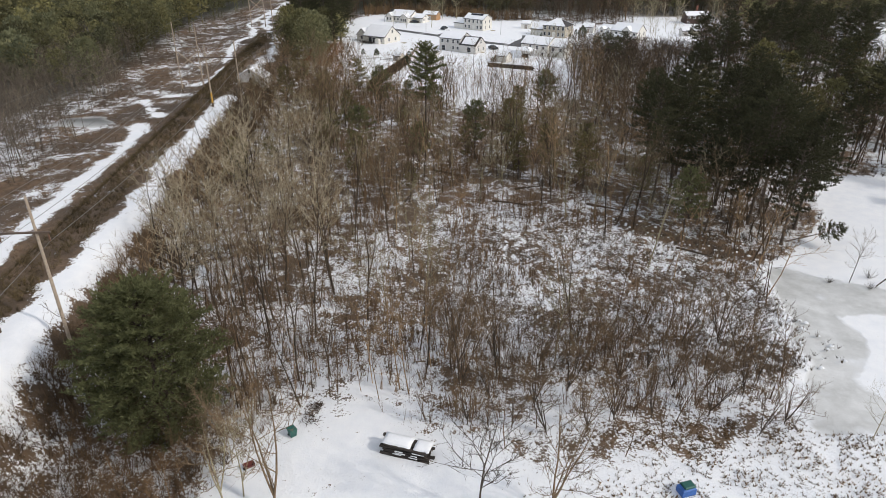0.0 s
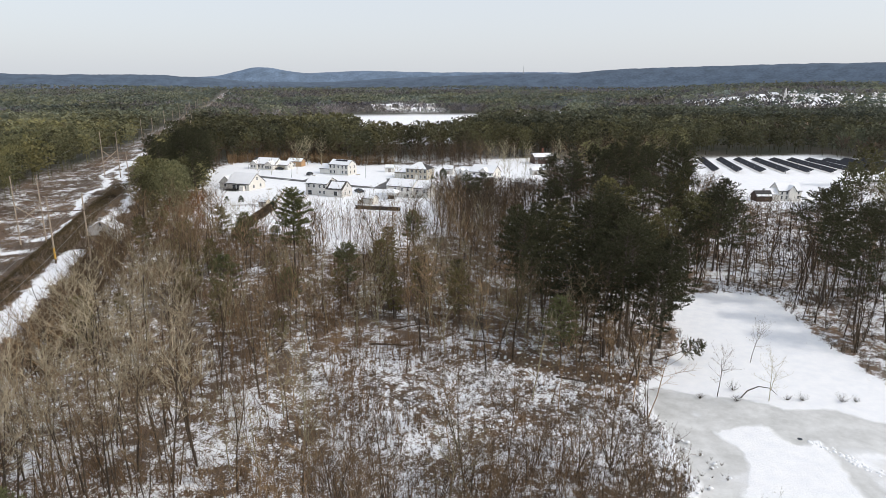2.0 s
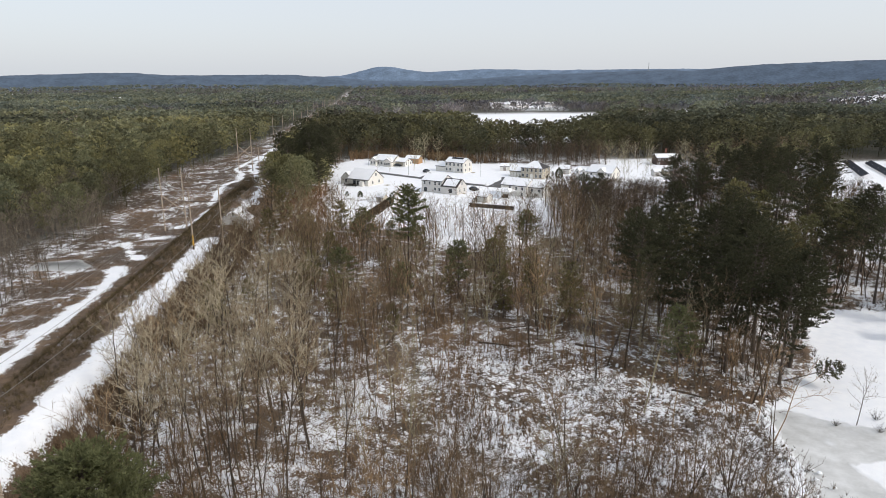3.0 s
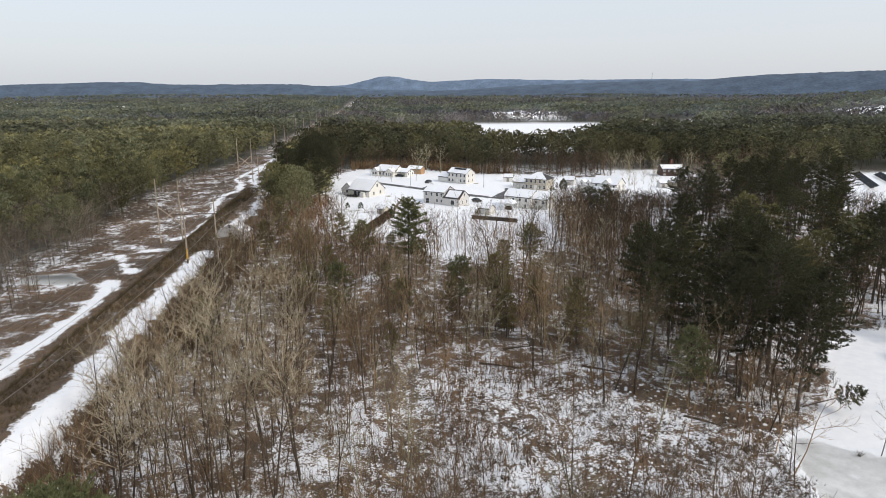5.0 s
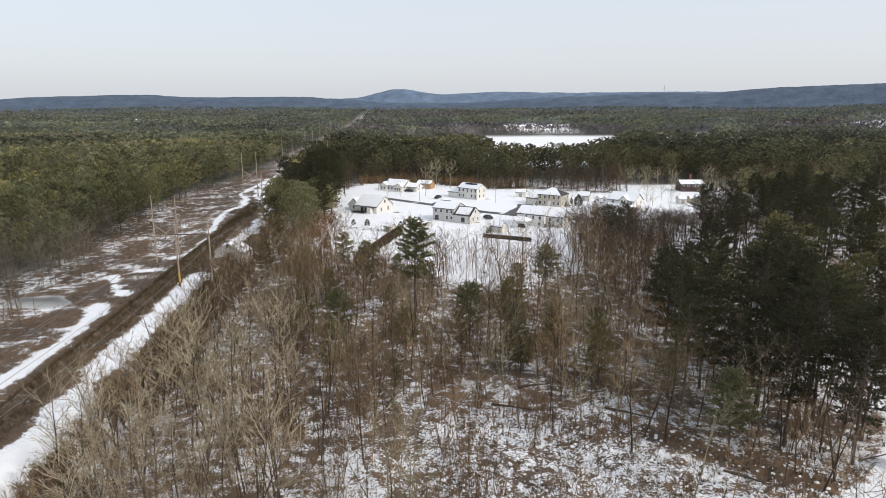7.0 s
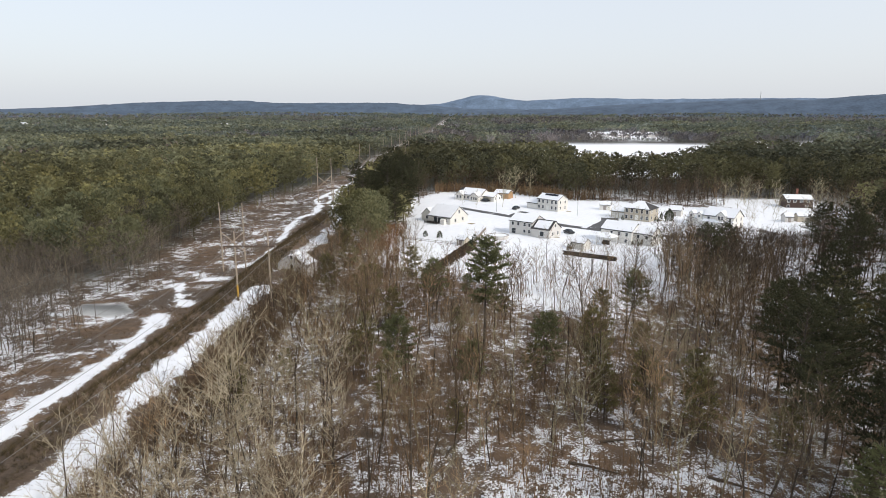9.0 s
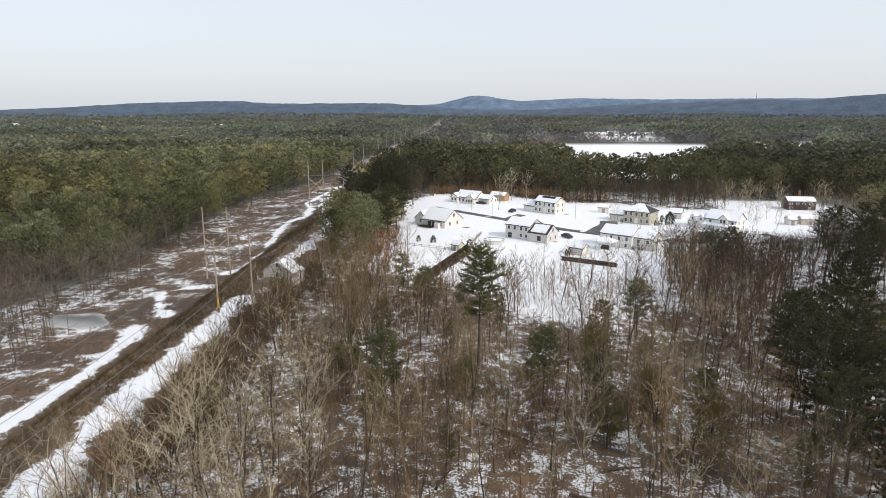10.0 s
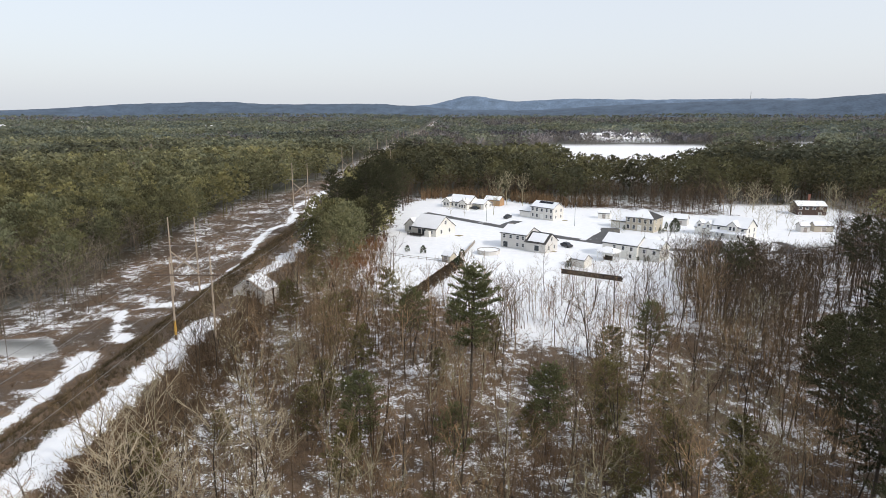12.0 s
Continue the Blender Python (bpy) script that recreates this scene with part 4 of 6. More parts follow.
# leafless trees between the named ones, and the stand by the small pond
xy = nrng.uniform((-37, 56), (64, 212), (5200, 2))
keep = mask_free(xy[:, 0], xy[:, 1], 1.0, .4) & (nrng.random(len(xy)) < np.where((xy[:, 0] > 6) & (xy[:, 0] < 50) & (xy[:, 1] < 100), np.where(xy[:, 0] > 20, .03, .08), .25))
clump = slow_noise(xy[:, 0], xy[:, 1], 14, 8)
grove = (xy[:, 0] < -6) & (xy[:, 1] > 72) & (xy[:, 1] < 118)
xy = xy[keep & (clump > -.12) & ~(grove & (nrng.random(len(xy)) < .45))][:470]
xy = xy[~((xy[:, 0] > 4) & (xy[:, 0] < 50) & (xy[:, 1] > 130) & (nrng.random(len(xy)) < .25))]
h = nrng.uniform(8, 15.5, len(xy))
# a third of the trees toned bright as if sunlit, the rest dark
shade = np.where(nrng.random(len(xy)) < .33, nrng.uniform(1.5, 2.4, len(xy)), nrng.uniform(.4, .8, len(xy)))
v, t, who = strew([brush_tree(360 + i, 11, 6, .22, .0040, .008, .42, 3) for i in range(7)], on_ground(xy), h, nrng, .05)
soup("leafless_woods", v, t, M_STUFFTWIG, (np.array([1.05, 1.0, .90]) * shade[:, None])[who], "slender leafless trees of the near woods", "woods")
xy = nrng.uniform((58, 86), (200, 250), (3000, 2))
keep = mask_free(xy[:, 0], xy[:, 1], 1, 1) & (xy[:, 1] < 226 + (xy[:, 0] - 60) * .75)
keep &= sight_cap(xy[:, 0], xy[:, 1]) > 6
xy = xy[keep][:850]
h = np.minimum(nrng.uniform(9, 16, len(xy)), sight_cap(xy[:, 0], xy[:, 1]))
v, t, who = strew([brush_tree(380 + i, 10, 5, .22, .0055, .0135, .42, 2) for i in range(5)], on_ground(xy), h, nrng, .04)
soup("leafless_woods", v, t, M_STUFFTWIG, (np.array([.80, .82, .84]) * nrng.uniform(.3, .85, len(xy))[:, None])[who], "dark leafless woods beyond the pond", "woods")
xy = nrng.uniform((56, 166), (128, 266), (1400, 2))
lots = edge(LOTS, xy[:, 0], xy[:, 1])
xy = xy[(lots < 3) & (lots > -30) & (sight_cap(xy[:, 0], xy[:, 1]) > 8) & (nrng.random(len(xy)) < .7)][:240]
v, t, who = strew([brush_tree(386 + i, 11, 7, .25, .005, .010, .35, 3) for i in range(5)], on_ground(xy), np.minimum(nrng.uniform(7, 15, len(xy)), sight_cap(xy[:, 0], xy[:, 1]) * nrng.uniform(.55, 1.3, len(xy))), nrng, .04)
soup("leafless_woods", v, t, M_STUFFTWIG, (np.array([.80, .84, .92]) * nrng.uniform(.35, 1.0, len(xy))[:, None])[who], "dark leafless stand below the snowy plots", "woods")
xy = nrng.uniform((-135, 120), (-76, 262), (1500, 2))
keep = mask_free(xy[:, 0], xy[:, 1], 1, np.where(xy[:, 1] < 215, -5.0, -1.5))
xy = xy[keep][:800]
h = nrng.uniform(8, 14, len(xy))
v, t, who = strew([brush_tree(370 + i, 10, 6, .24, .0052, .008, .45, 2) for i in range(5)], on_ground(xy), h, nrng, .04)
soup("leafless_woods", v, t, M_STUFFTWIG, (np.array([.95, 1.12, 1.4]) * nrng.uniform(.5, 1.35, len(xy))[:, None])[who], "grey leafless stand beside the small pond", "woods")

xy = nrng.uniform((-24, 296), (205, 415), (5200, 2))
lots = edge(LOTS, xy[:, 0], xy[:, 1])
xy = xy[(lots < -2) & (lots > -32) & (xy[:, 1] > 296 + .2 * (75 - xy[:, 0]).clip(0)) & mask_free(xy[:, 0], xy[:, 1], 1.5, 4)][:620]
v, t, who = strew([brush_tree(376 + i, 9, 5, .22, .0075, .012, .3, 2) for i in range(5)], on_ground(xy), nrng.uniform(6, 13, len(xy)), nrng, .04)
soup("leafless_woods", v, t, M_STUFFTWIG, (np.array([.75, .72, .7]) * nrng.uniform(.35, .9, len(xy))[:, None])[who], "dark leafless understory behind the house plots", "woods")

# saplings and underbrush
xy = nrng.uniform((-37, 54), (66, 205), (17000, 2))
thicket = slow_noise(xy[:, 0], xy[:, 1], 9, 5) + .6 * slow_noise(xy[:, 0], xy[:, 1], 28, 6)
low = np.where((xy[:, 0] > 14) & (xy[:, 1] > 70) & (xy[:, 1] < 100), -.12, np.where(xy[:, 1] < 112, .15, -.1))
grove = (xy[:, 0] < -6) & (xy[:, 1] > 72) & (xy[:, 1] < 118)
keep = mask_free(xy[:, 0], xy[:, 1], .5, .2) & ~(grove & (nrng.random(len(xy)) < .4)) & (thicket + low + nrng.normal(0, .15, len(xy)) > 0) & ~((xy[:, 0] > 40) & (xy[:, 1] > 86) & (nrng.random(len(xy)) < .75))
xy = xy[keep][:4600]
h = nrng.uniform(1.2, 6.0, len(xy))
v, t, who = strew([shrub(400 + i, 5, .22, .0075, 2) for i in range(8)], on_ground(xy), h, nrng, .08)
soup("saplings", v, t, M_STUFFTWIG, (np.array([1.1, 1.0, .88]) * nrng.uniform(.6, 1.5, len(xy))[:, None])[who], "thin leafless saplings and underbrush", "underbrush")

# saplings strewn over the near edge of the plots, and a tan fringe behind them
xy = nrng.uniform((2, 176), (60, 212), (700, 2))
xy = xy[(edge(LOTS, xy[:, 0], xy[:, 1]) > -3) & (nrng.random(len(xy)) < 1 - ss(180, 212, xy[:, 1]))][:150]
v, t, who = strew([brush_tree(410 + i, 9, 4, .2, .005, .007, .25) for i in range(5)], on_ground(xy), nrng.uniform(3, 10, len(xy)), nrng, .06)
soup("saplings", v, t, M_STUFFTWIG, (np.array([1.05, .95, .85]) * nrng.uniform(.6, 1.6, len(xy))[:, None])[who], "leafless saplings in the snowy clearing", "underbrush")
xy = nrng.uniform((-12, 345), (75, 392), (1600, 2))
lots = edge(LOTS, xy[:, 0], xy[:, 1])
xy = xy[(lots < 0) & (lots > -13)][:520]
v, t, who = strew([shrub(415 + i, 8, .3, .010, 2) for i in range(5)], on_ground(xy), nrng.uniform(3.5, 8, len(xy)), nrng, .05)
soup("saplings", v, t, M_STUFFTWIG, (np.array([1.25, 1.15, 1.0]) * nrng.uniform(.7, 1.4, len(xy))[:, None])[who], "tan young saplings along the wood edge", "underbrush")

# heath on the power line clearing
xy = nrng.uniform((-88, 40), (-36, 420), (16000, 2))
x, y = xy[:, 0], xy[:, 1]
on_trail = np.minimum.reduce([away(TRAIL, x, y) - nrng.uniform(1.8, 3.6, len(x)), away(TRAIL_UP, x, y) - 1.2, away(TRAIL_SIDE, x, y) - 2.6, away(TRAIL_LEFT, x, y) - nrng.uniform(.8, 2.6, len(x)), away(SPUR, x, y) - 1.5])
thick = np.where((x > -58) & (x < -44.5) & (y < 200), 1.0, np.where((x > -41) & (y < 330), .8, .42))
keep = (corridor(x, y) > -2) & (on_trail > 0) & (edge(LEFT_POND, x, y) < 0) & (nrng.random(len(xy)) < thick)
xy = xy[keep][:7500]
h = nrng.uniform(.35, 1.25, len(xy))
v, t, who = strew([shrub(420 + i, 11, .9, .016, 1) for i in range(8)], on_ground(xy), h, nrng, .05)
bank = ((xy[:, 0] > -58) & (xy[:, 0] < -43))[:, None]
soup("heath_shrubs", v, t, M_HEATH, (np.where(bank, [.62, .74, .72], [1.0, 1.0, 1.0]) * nrng.uniform(.5, 1.5, len(xy))[:, None] * np.c_[np.ones(len(xy)), nrng.uniform(.85, 1.05, len(xy)), nrng.uniform(.7, 1.0, len(xy))])[who],
     "low brown heath and bramble", "shrubs")

# close heath on the bank between the tracks
xy = nrng.uniform((-57.5, 40), (-44.2, 306), (9500, 2))
x, y = xy[:, 0], xy[:, 1]
xy = xy[((y < 206) | (x < -46.5 - .03 * (y - 206))) & (away(TRAIL_UP, x, y) > 1.6) & (away(TRAIL, x, y) > nrng.uniform(2.0, 3.4, len(x))) & (slow_noise(x, y, 5, 31) > -.42)]
v, t, who = strew([shrub(428 + i, 12, .75, .013, 1) for i in range(6)], on_ground(xy), nrng.uniform(.5, 1.35, len(xy)), nrng, .05)
soup("heath_shrubs", v, t, M_HEATH, (np.array([.80, .88, .72]) * nrng.uniform(.45, 1.5, len(xy))[:, None] * (1 + .5 * slow_noise(xy[:, 0], xy[:, 1], 11, 32))[:, None])[who], "close brown heath on the bank between the tracks", "shrubs")

# ---- houses ----
house_rng = random.Random(21)
MESHES = {}


def shared(key, make, mats):
    if key not in MESHES:
        MESHES[key] = make().mesh(key.split(":")[0], mats)
    return MESHES[key]


def frame_geo(w, h, bars):
    g = Geo()
    g.box(-w / 2 - .1, -w / 2, -.09, .03, -.1, h + .1)
    g.box(w / 2, w / 2 + .1, -.09, .03, -.1, h + .1)
    g.box(-w / 2, w / 2, -.09, .03, h, h + .1)
    g.box(-w / 2 - .02, w / 2 + .02, -.13, .03, -.1, 0)
    if bars:
        g.box(-w / 2, w / 2, -.06, .02, h / 2 - .03, h / 2 + .03)
    return g


def pane_geo(w, h):
    g = Geo()
    g.box(-w / 2, w / 2, -.03, .02, 0, h)
    return g


def side_pose(wing, side, u, z):
    """A place on a wing's wall: side n (near), f, l or r; u along it from its middle."""
    cx, cy, lx, wy = wing["x"], wing["y"], wing["L"] / 2, wing["W"] / 2
    spot = {"n": (cx + u, cy - wy, 0), "f": (cx - u, cy + wy, 180), "l": (cx - lx, cy - u, -90), "r": (cx + lx, cy + u, 90)}[side]
    return pose(spot[0], spot[1], z, 0, 0, spot[2])


def window(house, wing, side, u, z, w=1.0, h=1.4, bars=True):
    f = part("window", shared(f"window:{w}:{h}:{bars}", lambda: frame_geo(w, h, bars), M_TRIM), None, house, at=side_pose(wing, side, u, z))
    part("pane", shared(f"pane:{w}:{h}", lambda: pane_geo(w, h), M_GLASS), None, f, "dark window pane")


def door(house, wing, side, u, z=0.15, w=1.0, h=2.05, material=None, name="door"):
    g = Geo()
    g.box(-w / 2 - .1, w / 2 + .1, -.08, .03, 0, h + .1)
    d = part(name, g, M_TRIM, house, at=side_pose(wing, side, u, z))
    g = Geo()
    rows = 4 if name == "garage_door" else 2
    for i in range(rows):
        g.box(-w / 2 + .02, w / 2 - .02, -.11, -.07, h * i / rows + .03, h * (i + 1) / rows - .02)
    part("panel", g, material or M_SIDING_W, d)


def wing(house, x, y, L, W, eave, ridge, wall, along="x", hip=0.0, bare_edge=0.14, dark=None, over=0.28, roof_mat=None):
    """A block of a house: walls with gables, roof and the snow on it. Local x runs along the near wall."""
    g = Geo()
    lx, wy = L / 2, W / 2
    base = [(x - lx, y - wy), (x + lx, y - wy), (x + lx, y + wy), (x - lx, y + wy)]
    v = [(a, b, -1.0) for a, b in base] + [(a, b, eave) for a, b in base]
    f = [(0, 1, 5, 4), (1, 2, 6, 5), (2, 3, 7, 6), (3, 0, 4, 7)]
    if not hip:
        if along == "x":
            v += [(x - lx, y, ridge), (x + lx, y, ridge)]
            f += [(5, 6, 9), (7, 4, 8)]
        else:
            v += [(x, y - wy, ridge), (x, y + wy, ridge)]
            f += [(4, 5, 8), (6, 7, 9)]
    g.add(v, f)
    part("wall", g, wall, house)

    # slopes as (lower left, lower right, upper right, upper left)
    half = wy if along == "x" else lx
    slope = (ridge - eave) / half
    drop = over * slope
    if along == "x":
        run, c0 = lx + over, x
        def at(u, s, z):
            return (c0 + u, y + s, z)
    else:
        run, c0 = wy + over, y
        def at(u, s, z):
            return (x + s, c0 + u, z)
    cut = hip
    g, snow = Geo(), Geo()
    th = .12
    for sg in (-1, 1):
        out = sg * (half + over)
        pts = [at(-run, out, eave - drop), at(run, out, eave - drop), at(run - cut, 0, ridge), at(-run + cut, 0, ridge)]
        g.add(pts + [(a, b, c + th) for a, b, c in pts], [(0, 1, 2, 3), (4, 5, 6, 7), (0, 1, 5, 4), (1, 2, 6, 5), (2, 3, 7, 6), (3, 0, 4, 7)])
        lo, hi, ra, rb = (0.03, 1.0, bare_edge, bare_edge) if dark is None else dark
        n = 9
        low, up = [], []
        for i in range(n):
            k = i / (n - 1)
            uu = (-run + ra) + (2 * run - ra - rb) * k
            jl = lo + house_rng.uniform(0, .03)
            jh = min(1.0, hi + (house_rng.uniform(-.02, .02) if hi < 1 else 0))
            shrink = 1 - cut / run
            low.append(at(uu * (1 - jl + jl * shrink), out * (1 - jl), eave - drop + (ridge - eave + drop) * jl + th + .02))
            up.append(at(uu * (1 - jh + jh * shrink), out * (1 - jh), eave - drop + (ridge - eave + drop) * jh + th + .02))
        vs = low + up + [(a, b, c + .16) for a, b, c in low] + [(a, b, c + .16) for a, b, c in up]
        fs = []
        for i in range(n - 1):
            fs += [(2 * n + i, 2 * n + i + 1, 3 * n + i + 1, 3 * n + i), (i, i + 1, 2 * n + i + 1, 2 * n + i), (n + i, n + i + 1, 3 * n + i + 1, 3 * n + i)]
        fs += [(0, n, 3 * n, 2 * n), (n - 1, 2 * n - 1, 4 * n - 1, 3 * n - 1)]
        snow.add(vs, fs)
    if hip:
        for sg in (-1, 1):
            a, b, t = at(sg * run, -half - over, eave - drop), at(sg * run, half + over, eave - drop), at(sg * (run - cut), 0, ridge)
            g.add([a, b, t] + [(p, q, r + th) for p, q, r in (a, b, t)], [(0, 1, 2), (3, 4, 5), (0, 1, 4, 3)])
    part("roof", g, roof_mat or M_SHINGLE, house, "dark shingle roof")
    part("roof_snow", snow, M_SNOW, house, "smooth white snow on the roof")
    return {"x": x, "y": y, "L": L, "W": W, "eave": eave, "ridge": ridge}


def chimney(house, x, y, z0, z1, material=None):
    g = Geo()
    g.box(x - .4, x + .4, y - .35, y + .35, z0, z1, .03)
    g.box(x - .48, x + .48, y - .43, y + .43, z1 - .02, z1 + .14, .03)
    part("chimney", g, material or M_BRICK, house, "square brick chimney")


def house_at(x, y, yaw, label):
    return thing("house", pose(x, y, gz(x, y), 0, 0, yaw) @ Matrix.Diagonal((1, 1, .89, 1)), label, "house", "houses of the estate")


def corner(x, y, yaw, L, W):
    """The middle of a block whose near left corner is given."""
    c, s = math.cos(radians(yaw)), math.sin(radians(yaw))
    return x + c * L / 2 - s * W / 2, y + s * L / 2 + c * W / 2


# cape house with a wing and a timber deck
hx, hy = corner(-10.3, 280.6, -37, 11, 11)
h = house_at(hx, hy, -37, "cream gabled house with snowy roof and timber deck")
w = wing(h, 0, 0, 11, 11, 2.9, 7.2, M_SIDING_C)
w2 = wing(h, -7.6, .6, 5.5, 9, 2.8, 5.6, M_SIDING_C, along="y", dark=(.05, 1, .3, 3.5))
for u, z in ((-2.4, .9), (2.2, .9), (0, 4.3)):
    window(h, w, "r", u, z)
for u in (-1.8, .2):
    door(h, w, "n", u, .5, 1.6, 2.0, M_GLASS, "patio_door")
window(h, w, "n", 3.6, 1.0)
window(h, w2, "n", 0, 1.0, 1.0, 1.4)
g = Geo()
for i in range(14):
    g.box(-5.2 + i * .44, -4.82 + i * .44, -8.4, -5.5, .38, .44)
deck = part("deck", g, M_DARKWOOD, h, "dark timber deck")
for i in range(5):
    g = Geo()
    g.box(-5.2 + i * 1.5, -5.08 + i * 1.5, -8.42, -8.3, -.8, 1.35)
    part("post", g, M_DARKWOOD, deck)
g = Geo()
for z in (.7, .95, 1.3):
    g.box(-5.2, .9, -8.4, -8.34, z, z + .07)
part("rail", g, M_DARKWOOD, deck)
g = Geo()
g.box(1.6, 3.6, -7.0, -5.5, -.6, 2.2, .03)
part("bulkhead", g, M_SIDING_W, h)

# two-storey house with a dark garage roof
hx, hy = corner(20, 259, -38, 9.6, 8.4)
h = house_at(hx, hy, -38, "pale grey two-storey house with attached garage")
w = wing(h, 0, 0, 9.6, 8.4, 5.2, 7.5, M_SIDING_G, bare_edge=.1)
w2 = wing(h, 8.4, -1.0, 7.2, 7.6, 3.4, 6.4, M_SIDING_G, dark=(.10, .86, 1.1, .9))
for u in (-3.4, -1.0, 1.6, 3.6):
    window(h, w, "n", u, 3.5, .9, 1.3)
for u in (1.6, 3.6):
    window(h, w, "n", u, 1.0, .9, 1.2)
door(h, w, "n", -2.9, .2, 1.7, 2.05, M_GLASS, "patio_door")
window(h, w2, "n", .6, .6, 1.6, 1.9, False)
for u, z in ((-1.6, .9), (1.8, .9), (0, 3.9)):
    window(h, w2, "r", u, z, .9, 1.3)
chimney(h, -4.5, 1.6, 6.0, 7.6, M_CONC)

# two-storey house with roof panels
hx, hy = corner(36, 316, -44, 11, 7.2)
h = house_at(hx, hy, -44, "cream two-storey house with solar panels on the roof")
w = wing(h, 0, 0, 11, 7.2, 5.4, 7.6, M_SIDING_C, bare_edge=.1)
w2 = wing(h, -8.4, 0, 5.8, 7.0, 2.8, 4.9, M_SIDING_C, bare_edge=.1)
for u in (-4.5, -2.4, 0, 2.4, 4.5):
    window(h, w, "n", u, 3.6, .9, 1.4)
    if u:
        window(h, w, "n", u, .9, .9, 1.4)
door(h, w, "n", 0, .2, 1.1, 2.1)
for u in (-1.7, 1.7):
    window(h, w, "r", u, 3.6, .8, 1.3)
    window(h, w, "r", u, .9, .8, 1.3)
door(h, w2, "n", 0, .1, 4.6, 2.2, M_SIDING_W, "garage_door")
g = Geo()
for i in range(6):
    u = -3.2 + i * 1.15
    z0, z1 = 5.4 + 2.2 * .62, 5.4 + 2.2 * .92
    a, b = -3.7 * .38, -3.7 * .08
    g.add([(u, a, z0 + .42), (u + 1.08, a, z0 + .42), (u + 1.08, b, z1 + .42), (u, b, z1 + .42), (u, a, z0 + .36), (u + 1.08, a, z0 + .36), (u + 1.08, b, z1 + .36), (u, b, z1 + .36)],
          [(0, 1, 2, 3), (0, 1, 5, 4), (1, 2, 6, 5), (2, 3, 7, 6), (3, 0, 4, 7)])
part("roof_panels", g, M_PANEL, h, "dark solar panels")

# low house at the end of the street
hx, hy = corner(0, 347, -35, 14, 8.5)
h = house_at(hx, hy, -35, "white low house with gabled front and porch")
w = wing(h, 0, 0, 14, 8.5, 2.9, 6.0, M_SIDING_W, dark=(.04, 1, 2.2, .3))
w2 = wing(h, 4.6, -4.6, 5, 4.4, 2.7, 4.7, M_SIDING_W, along="y")
w3 = wing(h, 10, 1.0, 6, 6.5, 2.6, 4.4, M_SIDING_W)
w4 = wing(h, -5.0, -3.6, 4.0, 4.0, 2.8, 4.8, M_SIDING_W, along="y", bare_edge=.1)
for u in (-.9, .9):
    window(h, w4, "n", u * .9, 1.0, .9, 1.4)
for u in (-1.3, 0, 1.3):
    window(h, w2, "n", u, .9, .9, 1.4)
for u in (-2.5, -.5, 1.5):
    window(h, w, "n", u, .9, .9, 1.3)
door(h, w3, "n", 0, .1, 3.6, 2.2, M_SIDING_T, "garage_door")
for u in (-2, 2):
    window(h, w3, "r", u, 1, .9, 1.3)

# hip-roofed house with a garage
hx, hy = corner(68, 290, -37, 10.4, 9)
h = house_at(hx, hy, -37, "tan two-storey hip-roofed house with snowy roof")
w = wing(h, 0, 0, 10.4, 9, 5.4, 8.2, M_SIDING_T, hip=4.4, bare_edge=.1)
w2 = wing(h, -8.4, 1.0, 6.6, 7, 3.0, 5.6, M_SIDING_T, bare_edge=.1)
for u in (-4.2, -2.1, 0, 2.1, 4.2):
    window(h, w, "n", u, 3.6, .9, 1.5)
    if u:
        window(h, w, "n", u, .8, .9, 1.5)
door(h, w, "n", 0, .2, 1.2, 2.2)
for u in (-2.4, 2.4):
    window(h, w, "r", u, 3.6, .8, 1.4)
    window(h, w, "r", u, .9, .8, 1.4)
for u in (-1.6, 1.6):
    door(h, w2, "n", u, .1, 2.6, 2.2, M_SIDING_W, "garage_door")

# white house with a covered patio
hx, hy = corner(50, 247, -40, 11, 8)
h = house_at(hx, hy, -40, "white two-storey house with a covered patio")
w = wing(h, 0, 0, 11, 8, 4.6, 7.2, M_SIDING_W, bare_edge=.08)
w2 = wing(h, 8.6, 1.0, 6.4, 7, 4.2, 6.4, M_SIDING_C, bare_edge=.08)
for u in (-1.6, 1.2, 3.8):
    window(h, w, "n", u, 2.9, .8, 1.2)
window(h, w, "n", 3.6, .5, .8, 1.2)
for u in (-1.5, 1.5):
    window(h, w2, "n", u, 2.4, .9, 1.2)
    window(h, w2, "r", u, 2.4, .9, 1.2)
px0, py0 = corner(50, 247, -40, 4, -5.2)
pav = thing("pavilion", pose(px0 + .6, py0 - 3.2, gz(px0, py0), 0, 0, -40), "white patio pavilion with a snow-covered hip roof on posts", "pavilion")
for sx in (-1, 1):
    for sy in (-1, 1):
        g = Geo()
        g.box(sx * 2.5 - .14, sx * 2.5 + .14, sy * 2.0 - .14, sy * 2.0 + .14, -1, 2.5, .02)
        part("post", g, M_TRIM, pav)
g = Geo()
g.box(-2.8, 2.8, -2.3, 2.3, 2.45, 2.7)
part("beam", g, M_TRIM, pav)
g = Geo()
g.add([(-3.1, -2.6, 2.72), (3.1, -2.6, 2.72), (3.1, 2.6, 2.72), (-3.1, 2.6, 2.72), (-.9, 0, 4.0), (.9, 0, 4.0)], [(0, 1, 5, 4), (1, 2, 5), (2, 3, 4, 5), (3, 0, 4), (3, 2, 1, 0)])
part("roof_snow", g, M_SNOW, pav, "snowy hip roof")
g = Geo()
g.box(-1.4, 1.4, -.4, .5, -.2, .75, .05)
g.box(-1.4, 1.4, .35, .5, .75, 1.2, .04)
part("bench", g, M_DARKWOOD, pav, "dark garden bench")

